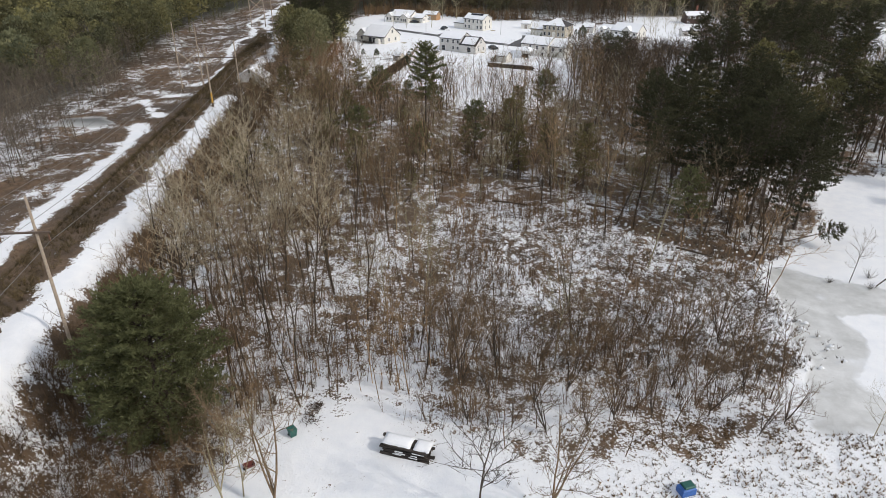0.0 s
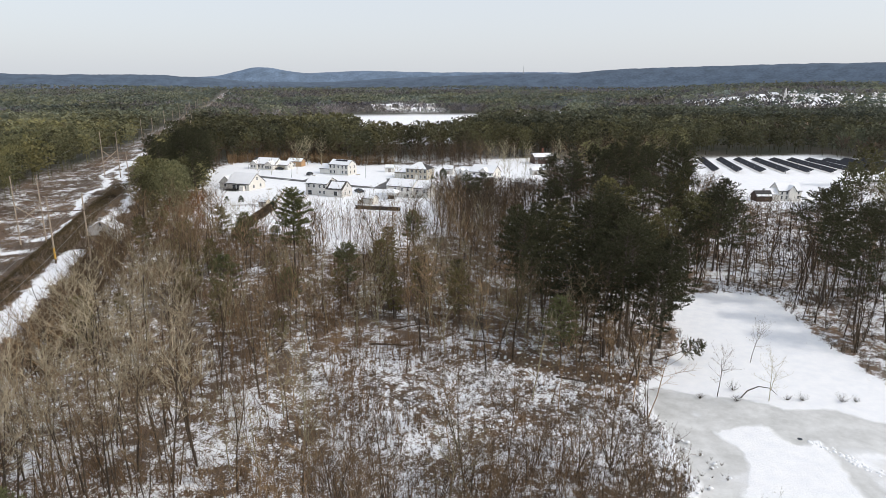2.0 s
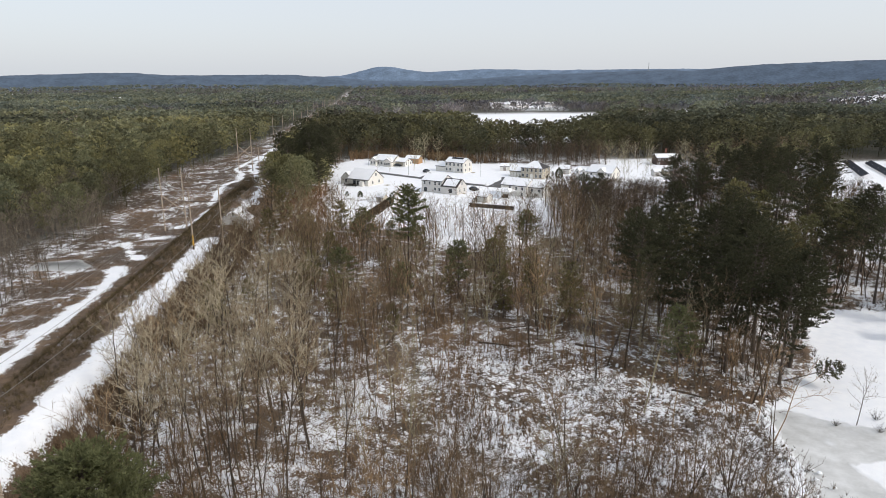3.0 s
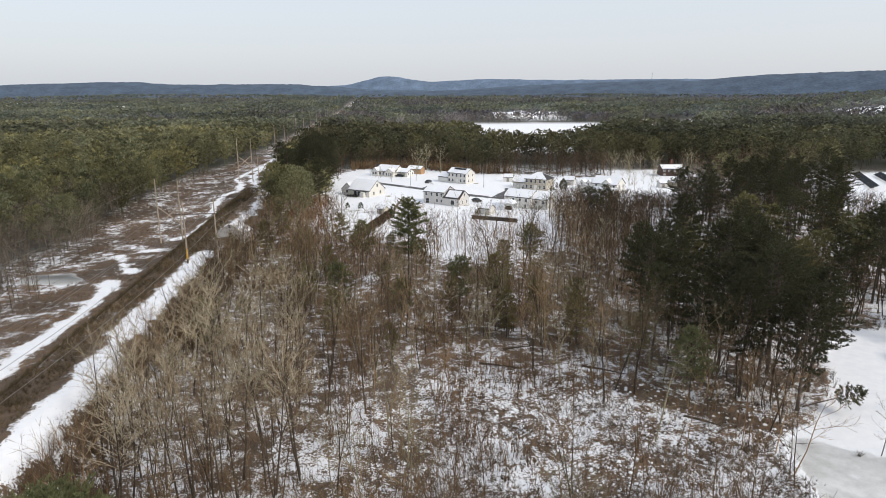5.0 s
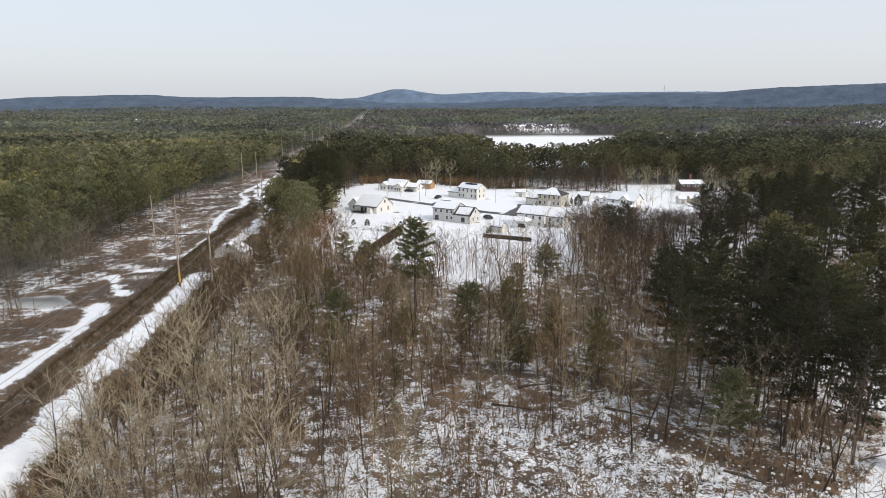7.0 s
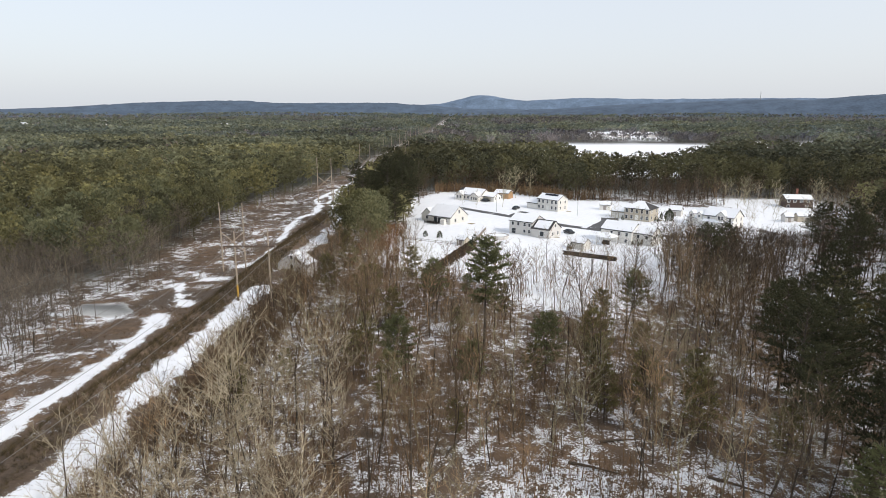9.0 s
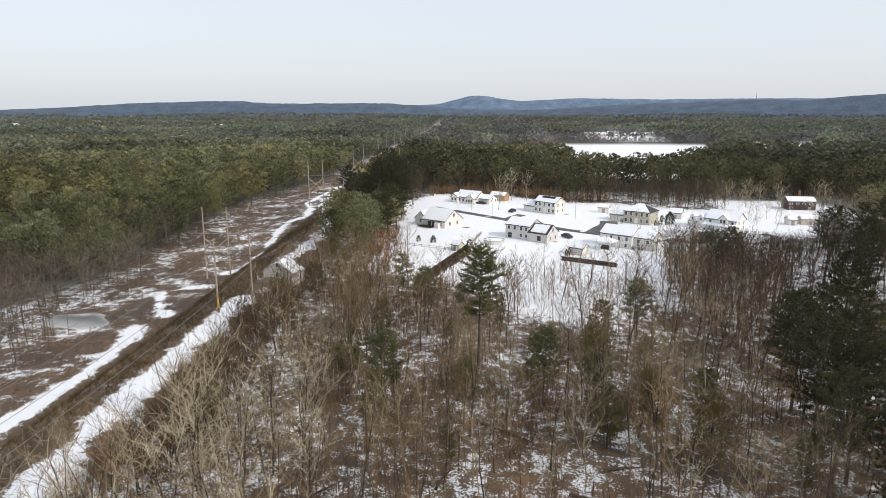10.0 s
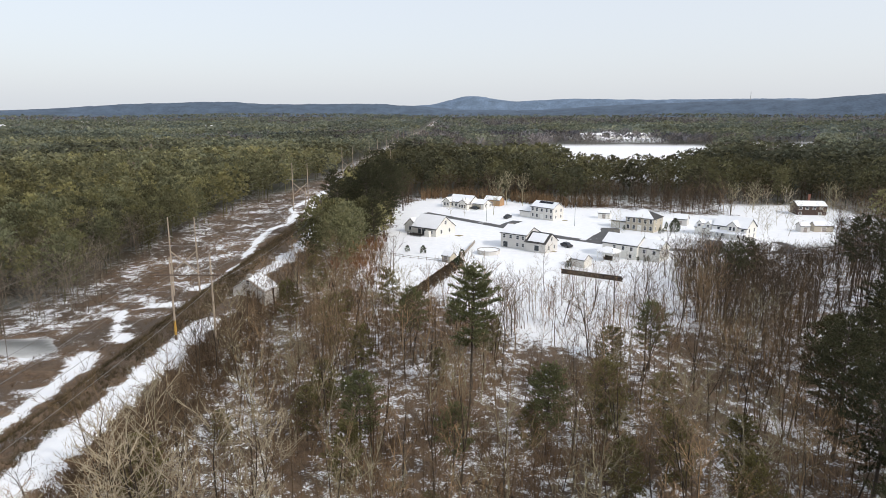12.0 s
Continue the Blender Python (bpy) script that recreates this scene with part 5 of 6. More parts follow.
# white house with dormers and a porch
hx, hy = corner(95, 277.5, -47, 11.5, 8)
h = house_at(hx, hy, -47, "white dormered house with a front porch")
w = wing(h, 0, 0, 11.5, 8, 4.6, 7.8, M_SIDING_W, bare_edge=.05)
w2 = wing(h, -9.2, .4, 7, 7.4, 2.8, 6.2, M_SIDING_W, bare_edge=.05)
w3 = wing(h, 1.2, -3.2, 3.2, 3.2, 5.2, 6.9, M_SIDING_W, along="y", bare_edge=.02)
for u in (-3.8, 4.4):
    window(h, w, "n", u, 2.9, .9, 1.3)
for u in (-.6, .6):
    window(h, w3, "n", u, 3.5, .8, 1.4)
for u in (-4.2, -2.2, 3.0, 4.8):
    window(h, w, "n", u, .8, .9, 1.4)
door(h, w, "n", .6, .2, 1.1, 2.1)
for u in (-1.9, 1.9):
    window(h, w, "r", u, 3.0, .8, 1.4)
    window(h, w, "r", u, .8, .8, 1.4)
for u in (-10.8, -7.6):
    d = wing(h, u, -2.6, 1.7, 2.6, 4.6, 5.6, M_SIDING_W, along="y", bare_edge=.02, over=.2)
    window(h, d, "n", 0, 3.3, .8, 1.0)
for u in (-1.7, 1.7):
    door(h, w2, "n", u, .1, 2.5, 2.1, M_SIDING_W, "garage_door")
g = Geo()
g.add([(-5.9, -6.2, 2.3), (5.9, -6.2, 2.3), (5.9, -3.95, 3.0), (-5.9, -3.95, 3.0), (-5.9, -6.2, 2.55), (5.9, -6.2, 2.55), (5.9, -3.95, 3.25), (-5.9, -3.95, 3.25)],
      [(0, 1, 2, 3), (4, 5, 6, 7), (0, 1, 5, 4), (1, 2, 6, 5), (2, 3, 7, 6), (3, 0, 4, 7)])
porch = part("porch_roof", g, M_SNOW, h, "snow-covered porch roof")
for i in range(6):
    g = Geo()
    g.box(-5.6 + i * 2.2, -5.42 + i * 2.2, -6.1, -5.92, -.8, 2.35)
    part("post", g, M_TRIM, porch)

# dark house in the trees and its neighbours
hx, hy = corner(149, 326, -6, 11.5, 8)
h = house_at(hx, hy, -6, "dark brown low house with snowy roof among trees")
w = wing(h, 0, 0, 11.5, 8, 4.2, 6.0, M_SIDING_D, bare_edge=.05)
for u in (-4.6, -2, .8, 3.6):
    window(h, w, "n", u, 2.7, 1.1, 1.2)
for u in (-4.6, 3.2):
    window(h, w, "n", u, .4, 1.1, 1.0)
chimney(h, 0.8, 2.2, 4.4, 8.8)

# old house beside the track
hx, hy = -39.4, 194.6
h = thing("house", pose(hx, hy, gz(hx, hy) - .3, 0, 0, 72), "weathered grey gabled cottage with snowy roof", "house")
w = wing(h, 0, 0, 5.6, 8.2, 2.2, 4.6, M_SIDING_G, bare_edge=.5, roof_mat=M_GREYWOOD)
window(h, w, "l", 0, 1.0, 1.0, 1.2)
window(h, w, "l", 0, 3.6, .8, 1.0)
chimney(h, -1.6, .4, 4.4, 5.5, M_CONC)


def shed(x, y, yaw, L, W, eave, ridge, wall, label, door_side="n"):
    s = thing("shed", pose(x, y, gz(x, y), 0, 0, yaw), label, "shed", "garden sheds")
    b = wing(s, 0, 0, L, W, eave, ridge, wall, over=.18, bare_edge=.06)
    door(s, b, door_side, 0, .05, min(1.4, L * .5), 1.8, M_GREYWOOD)
    return s


shed(3.6, 237, -40, 3.2, 2.6, 1.9, 2.9, M_SIDING_T, "tan garden shed with a snowy roof by the fence")
shed(41, 233, -42, 4.4, 4.0, 2.1, 3.4, M_SIDING_C, "cream garden shed with a snow-laden roof", "l")
shed(66, 316, -20, 4.6, 3.4, 2.2, 3.4, M_SIDING_W, "white shed with a snowy roof at the wood edge")
shed(131.5, 288, -4, 3.2, 4.2, 2.1, 3.3, M_SIDING_G, "pale shed with a snowy roof")
shed(138.5, 288.5, -4, 6.6, 3.6, 2.2, 3.3, M_SIDING_T, "long tan shed with a snowy roof")
shed(92, 301, -30, 5, 4, 2.4, 4.0, M_SIDING_G, "grey shed behind the dormered house")
shed(23, 352, -30, 8, 5, 2.6, 4.0, M_CEDAR, "cedar-coloured barn shed at the wood edge")


# ---- roads ----
def ribbon(name, line, half, label, lift=.035, kind="structure"):
    """A strip of paving laid along a line, following the ground."""
    g = Geo()
    pts = []
    for (x0, y0), (x1, y1) in zip(line[:-1], line[1:]):
        n = max(2, int(math.hypot(x1 - x0, y1 - y0) / 1.5))
        pts += [(x0 + (x1 - x0) * i / n, y0 + (y1 - y0) * i / n) for i in range(n)]
    pts.append(line[-1])
    for i in range(len(pts)):
        a, b = pts[max(0, i - 1)], pts[min(len(pts) - 1, i + 1)]
        d = math.hypot(b[0] - a[0], b[1] - a[1])
        nx_, ny_ = -(b[1] - a[1]) / d, (b[0] - a[0]) / d
        for s in (-1, 1):
            k = half + .25 * noise.noise((pts[i][0] * .4, pts[i][1] * .4, s))
            x, y = pts[i][0] + nx_ * k * s, pts[i][1] + ny_ * k * s
            g.v.append((x, y, gz(x, y) + lift))
    g.f = [(2 * i, 2 * i + 1, 2 * i + 3, 2 * i + 2) for i in range(len(pts) - 1)]
    g.m = [0] * len(g.f)
    return tagged(part(name, g, M_ASPHALT), label, "road", kind=kind)


ribbon("road", ROAD, 2.2, "cleared dark asphalt street between snow banks")
ribbon("driveway", [(23.5, 296), (27, 303), (30, 308)], 2.2, "cleared asphalt drive to a garage", .05)
ribbon("driveway", [(52, 267), (57, 277), (61, 284), (63, 293)], 3.4, "wide cleared asphalt drive", .05)
ribbon("driveway", [(86, 252), (90, 262), (93, 270)], 2.6, "cleared asphalt drive beside the porch house", .06)
ribbon("driveway", [(108, 253), (114, 262), (112, 268)], 1.8, "trodden dark drive between snow banks", .065)


# ---- garden and street things ----
def car(x, y, yaw, label):
    c = thing("car", pose(x, y, gz(x, y) + .04, 0, 0, yaw), label, "car", "parked cars")
    g = Geo()
    low = [(-2.25, .3), (-2.28, .72), (-2.1, .9), (2.15, .92), (2.28, .75), (2.25, .32)]
    hw, n = .86, len(low)
    g.add([(a, -hw, z) for a, z in low] + [(a, hw, z) for a, z in low], [tuple(range(n)), tuple(range(2 * n - 1, n - 1, -1))] + [(i, (i + 1) % n, n + (i + 1) % n, n + i) for i in range(n)])
    part("body", g, M_CARBODY, c)
    g = Geo()
    g.add([(-1.75, -.8, .9), (1.55, -.8, .92), (1.55, .8, .92), (-1.75, .8, .9), (-1.0, -.6, 1.40), (.7, -.6, 1.42), (.7, .6, 1.42), (-1.0, .6, 1.40)],
          [(0, 1, 5, 4), (1, 2, 6, 5), (2, 3, 7, 6), (3, 0, 4, 7)])
    part("windows", g, M_GLASS, c, "dark car windows")
    g = Geo()
    g.box(-1.05, .75, -.62, .62, 1.39, 1.46, .03)
    part("roof", g, M_CARBODY, c)
    for sx in (-1.4, 1.4):
        for sy in (-.8, .8):
            g = Geo()
            g.tube([(sx, sy - .11, .32), (sx, sy + .11, .32)], [.32, .32], 12, cap=True)
            wheel = part("wheel", g, M_TYRE, c)
            g = Geo()
            s = 1 if sy > 0 else -1
            g.tube([(sx, sy + s * .10, .32), (sx, sy + s * .125, .32)], [.19, .19], 10, cap=True)
            part("rim", g, M_STEEL, wheel)


car(41.2, 258.8, -62, "dark saloon car parked on the snowy drive")
car(13.5, 338.5, -20, "dark car parked beside the low house")
car(26.5, 315, 60, "dark car parked by the garage")


def yard_pool(x, y):
    p = thing("swimming_pool", pose(x, y, gz(x, y)), "round above-ground pool with a snow-covered lid", "pool")
    g = Geo()
    n = 28
    ring = [(math.cos(2 * math.pi * i / n), math.sin(2 * math.pi * i / n)) for i in range(n)]
    v = [(a * 3.4, b * 3.4, z) for z in (-.2, 1.2) for a, b in ring]
    g.add(v, [(i, (i + 1) % n, n + (i + 1) % n, n + i) for i in range(n)])
    part("pool_wall", g, M_SIDING_G, p)
    g = Geo()
    v = [(a * r, b * r, z) for r, z in ((3.28, 1.18), (3.55, 1.18), (3.55, 1.28), (3.28, 1.28)) for a, b in ring]
    g.add(v, [(k * n + i, k * n + (i + 1) % n, ((k + 1) % 4) * n + (i + 1) % n, ((k + 1) % 4) * n + i) for k in range(4) for i in range(n)])
    part("rim", g, M_CONC, p, "grey pool rim")
    g = Geo()
    g.add([(a * 3.28, b * 3.28, 1.12) for a, b in ring] + [(0, 0, 1.0)], [(i, (i + 1) % n, n) for i in range(n)])
    part("cover", g, M_SNOW, p, "snow-covered pool cover", smooth=True)
    for i in range(8):
        a = 2 * math.pi * i / 8
        g = Geo()
        g.box(-.07, .07, 3.4, 3.52, -.3, 1.2)
        part("upright", g, M_TRIM, p, at=pose(0, 0, 0, 0, 0, math.degrees(a)))


yard_pool(15.6, 248.5)


def fence_run(line, label, height=1.3, gap=2.4, rails=3, material=None, slats=False):
    f = thing("fence", pose(0, 0, 0), label, "fence")
    for (x0, y0), (x1, y1) in zip(line[:-1], line[1:]):
        d = math.hypot(x1 - x0, y1 - y0)
        n = max(1, round(d / gap))
        yaw = math.degrees(math.atan2(y1 - y0, x1 - x0))
        for i in range(n + 1):
            x, y = x0 + (x1 - x0) * i / n, y0 + (y1 - y0) * i / n
            part("post", shared(f"post:{height}:{slats}", lambda: post_geo(height), material or M_TRIM), None, f, at=pose(x, y, gz(x, y), 0, 0, yaw))
        g = Geo()
        if slats:
            for z in range(6):
                g.box(0, d, -.03, .03, .06 + z * height / 6, height / 6 * (z + 1))
        else:
            for z in range(rails):
                g.box(0, d, -.03, .03, height * (z + .6) / rails, height * (z + .6) / rails + .1)
        part("rail", g, material or M_TRIM, f, at=pose(x0, y0, gz(x0, y0), 0, math.degrees(-math.atan2(gz(x1, y1) - gz(x0, y0), d)), yaw))


def post_geo(height):
    g = Geo()
    g.box(-.06, .06, -.06, .06, -.3, height + .08, .015)
    return g


fence_run([(6.5, 237.5), (11.8, 264)], "low grey board fence beside the pool", 1.1, 2.5, 3, M_GREYWOOD, True)
fence_run([(-17, 246), (-8, 241), (2, 236.5)], "low wire yard fence in the snow", 1.0, 2.6, 2, M_GREYWOOD)

g = Geo()
ret = thing("retaining_wall", pose(34, 224.2, gz(34, 224.2), 0, 0, -30), "long dark timber retaining wall edged with snow", "wall")
for i in range(6):
    for k in range(4):
        g = Geo()
        g.box(i * 2.75 + (.02 if k % 2 else .3), i * 2.75 + 2.72 + (0 if k % 2 else .26), -.15, .15, -.3 + k * .42, .1 + k * .42, .02)
        part("timber", g, M_DARKWOOD, ret)
g = Geo()
g.box(.2, 16.6, -.2, .3, 1.37, 1.5, .05)
part("snow_cap", g, M_SNOW, ret, "ridge of snow on the wall")


def lamp_post(x, y, hgt, label):
    p = thing("lamp_post", pose(x, y, gz(x, y)), label, "lamp post", "street lamps")
    g = Geo()
    g.tube([(0, 0, -.3), (0, 0, hgt)], [.09, .06], 7)
    part("pole", g, M_STEEL, p)
    g = Geo()
    g.tube([(0, 0, hgt), (0, 0, hgt + .12), (0, 0, hgt + .5), (0, 0, hgt + .62)], [.1, .2, .22, .05], 8, cap=True)
    part("lantern", g, M_CARBODY, p)


for x, y, hh in ((50.5, 297, 8.0), (17.5, 307, 6.5), (-1.5, 345, 7.5), (70.5, 274, 5.0), (58, 231, 3.0)):
    lamp_post(x, y, hh, "thin street lamp on a grey post")


# evergreen hedge and clipped trees
def leaf_lump(seed, rx, rz, count, size):
    """A bushy evergreen: stem and a skin of many small leaf tufts, with an uneven outline."""
    rng = random.Random(seed)
    g = Geo()
    for _ in range(count):
        a, k = rng.uniform(0, 6.283), rng.random() ** .8
        z = k * rz
        rr = rx * math.sqrt(max(.02, 1 - (2 * k * .92 - .62) ** 2)) * rng.uniform(.62, 1.08)
        c = Vector((rr * math.cos(a), rr * math.sin(a), z + .05))
        gd = (Vector((math.cos(a), math.sin(a), .8)) + rv(rng, .7)).normalized()
        s = rv(rng).cross(gd).normalized() * size * .5
        g.add([c - s, c + s, c + gd * size], [(0, 1, 2)])
    st = Geo()
    st.tube([(0, 0, -.2), (0, 0, rz * .8)], [.09, .03], 5)
    return st, g


HEDGE = []
for s in range(3):
    st, lv = leaf_lump(500 + s, 1.5, 2.8, 620, .36)
    HEDGE.append(tree_prototype("hedge_shrub", "brown twiggy shrub of a yard hedge", "shrub", "hedge row", st, lv, M_PINEBARK, M_BROWNHEDGE))
hedge_at = [(6.3 - i * .82 + .3 * (i % 2), 230.5 - i * 2.4, 1.0 - .012 * i) for i in range(16)]
plant(HEDGE, hedge_at[2:], wood_rng, lean=1)
st, lv = leaf_lump(504, 1.5, 3.0, 620, .36)
plant([tree_prototype("hedge_shrub", "dark evergreen shrub at the end of the hedge", "shrub", "", st, lv, M_PINEBARK, M_HEDGE)], hedge_at[:2], wood_rng, lean=1)
st, lv = leaf_lump(510, 1.7, 5.0, 1500, .3)
plant([tree_prototype("cedar_shrub", "clipped dark evergreen standing in the snow", "shrub", "", st, lv, M_PINEBARK, M_HEDGE)], [(84.5, 285.5, 1.0)], wood_rng, lean=0)
st, lv = leaf_lump(511, .55, 2.4, 260, .24)
SMALL = [tree_prototype("cedar_shrub", "small dark evergreen beside a house wall", "shrub", "foundation shrubs", st, lv, M_PINEBARK, M_HEDGE)]
plant(SMALL, [(83.2, 291, 1.1), (78.2, 282.3, .9), (79.8, 283.6, .7), (66.9, 287.8, .8), (36.5, 229.5, .9), (37.6, 231.5, .9), (58.5, 238.5, .6), (60.2, 237.5, .6), (61.6, 239, .7)], wood_rng, lean=0)
st, lv = leaf_lump(512, .8, 2.2, 120, .42)
YARD = [tree_prototype("yard_pine", "small young evergreen in the snowy yard", "tree", "yard saplings", st, lv, M_PINEBARK, M_HEDGE)]
plant(YARD, [(-9.5, 250, .9), (-4.5, 248, 1.05), (7.4, 243.5, 1.0)], wood_rng, lean=0)

# leafless yard trees
YT = []
for s, (hh, sp) in enumerate(((9, .42), (8, .36), (10, .34))):
    t, c = bare_tree(530 + s, hh, sp, 13, 7, fork=.2)
    YT.append(tree_prototype("bare_tree", "leafless yard tree standing in snow", "tree", "yard trees", t, c, M_PALE if s == 1 else M_TANBARK, M_PALETWIG if s == 1 else M_TANBARK))
plant(YT, [(21, 322, 1.6), (9, 320, .9), (3, 325, .7), (61, 274, .9), (58.5, 271, .5), (71, 280, .8), (29, 352, 1.5), (36, 350, 1.4), (5, 238, .5), (-15.5, 46, 1.0), (-17.5, 50.5, .9), (126, 322, 1.1), (133, 332, 1.2), (141, 316, .9), (160, 312, 1.1), (129, 341, 1.2), (137, 340, 1.3), (124, 332, 1.2), (164, 326, 1.2), (151, 340, 1.3), (168, 336, 1.2), (144, 344, 1.2), (112, 276, .8), (117, 284, .9), (122, 279, .8), (128, 300, 1.0), (120, 298, .9), (134, 305, 1.0), (147, 300, 1.1), (156, 296, 1.0)], wood_rng)

# trees on the near lawn and many-stemmed trees of the marsh edge
for seed, hh, sp, li, fo, lead, x, y, bark, twig, text in (
        (541, 16.5, .30, 18, .20, 2, -12.3, 43.9, M_TWIG, M_TWIG, "spreading tan leafless tree at the lawn edge"),
        (542, 13.0, .34, 16, .26, 1, 7.1, 42.4, M_BARK, M_BARK, "dark leafless tree standing on the snowy lawn"),
        (543, 13.0, .30, 20, .10, 4, 13.7, 41.8, M_TWIG, M_TWIG, "many-stemmed tan leafless tree on the lawn"),
        (544, 12.0, .30, 16, .22, 2, -17.0, 44.5, M_TANBARK, M_TWIG, "leafless brown tree beside the broad pine")):
    t, c = bare_tree(seed, hh, sp, li, 8, fork=fo, fine=5, w=.02, leaders=lead)
    plant([tree_prototype("bare_tree", text, "tree", "", t, c, bark, twig)], [(x, y, 1.0)], wood_rng, lean=1)
CLUMP = []
for s in range(3):
    t, c = bare_tree(550 + s, 8.5, .34, 20, 6, fork=.10, fine=4, w=.018, leaders=4)
    CLUMP.append(tree_prototype("bare_tree", "many-stemmed dark leafless tree in the marsh", "tree", "marsh edge trees", t, c, M_BARK, M_TWIG))
plant(CLUMP, spots(wood_rng, 6, 46, 50, 68, 3.6, 30, lambda x, y: edge(LAWN, x, y) < -1.5 and edge(POND, x, y) < -1.0), wood_rng, (.75, 1.15))

# ---- power line ----
def pole_geo(h, r, yellow=0.0, dark=0.0):
    g = Geo()
    g.tube([(0, 0, -.6), (0, 0, dark if dark else 1.0)], [r * 1.05, r * 1.0], 8, slot=1)
    if yellow:
        g.tube([(0, 0, 1.0), (0, 0, yellow)], [r, r * .9], 8, slot=2)
    g.tube([(0, 0, max(yellow, dark, 1.0)), (0, 0, h * .55), (0, 0, h)], [r * .92, r * .8, r * .6], 8, cap=True)
    return g


def beam(g, a, b, w, slot=0):
    g.tube([a, b], [w, w], 4, slot, cap=True)


def tall_frame(y, hgt=21.0):
    """Two tall poles braced by a cross, with a wire arm near the top."""
    z = gz(-62.1, y)
    p = thing("power_pylon", pose(-62.1, y, z), "tall weathered two-pole wooden pylon with crossed braces", "pylon", "tall pylons")
    for sx in (-3.3, 3.3):
        part("pole", pole_geo(hgt, .24), [M_POLE, M_POLED, M_POLEY], p, at=pose(sx, 0, 0))
    g = Geo()
    beam(g, (-3.3, -.25, hgt * .60), (3.3, -.25, hgt * .34), .16)
    beam(g, (3.3, .25, hgt * .60), (-3.3, .25, hgt * .34), .16)
    part("brace", g, M_POLE, p)
    g = Geo()
    beam(g, (-6.2, -.2, hgt * .66), (6.2, -.2, hgt * .66), .055)
    part("crossarm", g, M_STEEL, p)
    for sx in (-6.0, 0, 6.0):
        g = Geo()
        g.tube([(sx, -.2, hgt * .66), (sx, -.2, hgt * .66 - .5), (sx, -.2, hgt * .66 - 1.3)], [.05, .11, .08], 6, cap=True)
        part("insulator", g, M_INSUL, p)
    return [(-62.1 + sx, y - .2, z + hgt * .66 - 1.3) for sx in (-6.0, 0, 6.0)] + [(-62.1 + sx, y, z + hgt) for sx in (-3.3, 3.3)]


def low_frame(y, yellow, hgt=16.0):
    """Two shorter poles with one heavy crossarm."""
    zl, zr = gz(-44.4, y), gz(-37.2, y)
    p = thing("power_pylon", pose(0, y, 0), "two-pole wooden power line frame beside the track", "pylon", "track-side pylons")
    part("pole", pole_geo(hgt + 6.9 - zl + .0, .22, 3.6 if yellow else 0, 0), [M_POLE, M_POLED, M_POLEY], p, "weathered pole with a yellow marker" if yellow else "", at=pose(-44.4, 0, zl))
    part("pole", pole_geo(hgt + 7.6 - zr, .22, 0, 3.2), [M_POLE, M_POLED, M_POLEY], p, at=pose(-37.2, 0, zr))
    top = 7.2 + hgt * .78
    g = Geo()
    beam(g, (-46.8, -.26, top), (-35.6, -.26, top), .13)
    part("crossarm", g, M_POLED, p, "dark crossarm")
    ends = []
    for sx in (-46.5, -40.8, -35.9):
        g = Geo()
        g.tube([(sx, -.26, top), (sx, -.26, top - .4), (sx, -.26, top - 1.0)], [.04, .1, .07], 6, cap=True)
        part("insulator", g, M_INSUL, p)
        ends.append((sx, y - .26, top - 1.0))
    return ends


def sag_line(a, b, label, group, sag, r=.025):
    n = 14
    g = Geo()
    a, b = Vector(a), Vector(b)
    pts = []
    for i in range(n + 1):
        k = i / n
        q = a.lerp(b, k)
        q.z -= 4 * sag * k * (1 - k)
        pts.append(q)
    g.tube(pts, [r] * (n + 1), 3)
    tagged(part("cable", g, M_WIRE), label, "cable", group)


tall_y = [-35, 87, 210, 331, 452, 575, 700, 830, 965, 1105]
low_y = [-34, 63.5, 164, 266, 366, 468, 572, 680, 790, 905]
ends = [tall_frame(y) for y in tall_y]
for a, b in zip(ends[:6], ends[1:7]):
    for k in range(5):
        sag_line(a[k], b[k], "sagging power line cable", "tall line cables", 2.2 if k < 3 else 1.4, .036 if k < 3 else .022)
ends = [low_frame(y, y == 164) for y in low_y]
for a, b in zip(ends[:5], ends[1:6]):
    for k in range(3):
        sag_line(a[k], b[k], "sagging power line cable by the track", "track line cables", 1.6, .032)

# ---- by the near lawn ----
stack = thing("timber_stack", pose(.6, 50.4, gz(.6, 50.4) - .1, 0, 0, -22), "pile of dark old boards capped with snow", "timber stack")
srng = random.Random(8)
for row in range(6):
    for k in range(4):
        g = Geo()
        x0 = -2.6 + srng.uniform(-.5, .35)
        y0 = -.85 + k * .44
        g.box(x0, x0 + 5.1 + srng.uniform(-1.2, .4), y0, y0 + .36 + srng.uniform(-.05, .04), row * .25, row * .25 + .17 + srng.uniform(-.03, .03), .02)
        part("board", g, M_DARKWOOD if srng.random() < .8 else M_GREYWOOD, stack, at=pose(0, srng.uniform(-.12, .08), srng.uniform(-.02, .03), srng.uniform(-2, 2), srng.uniform(-1, 1), srng.uniform(-4, 4)))
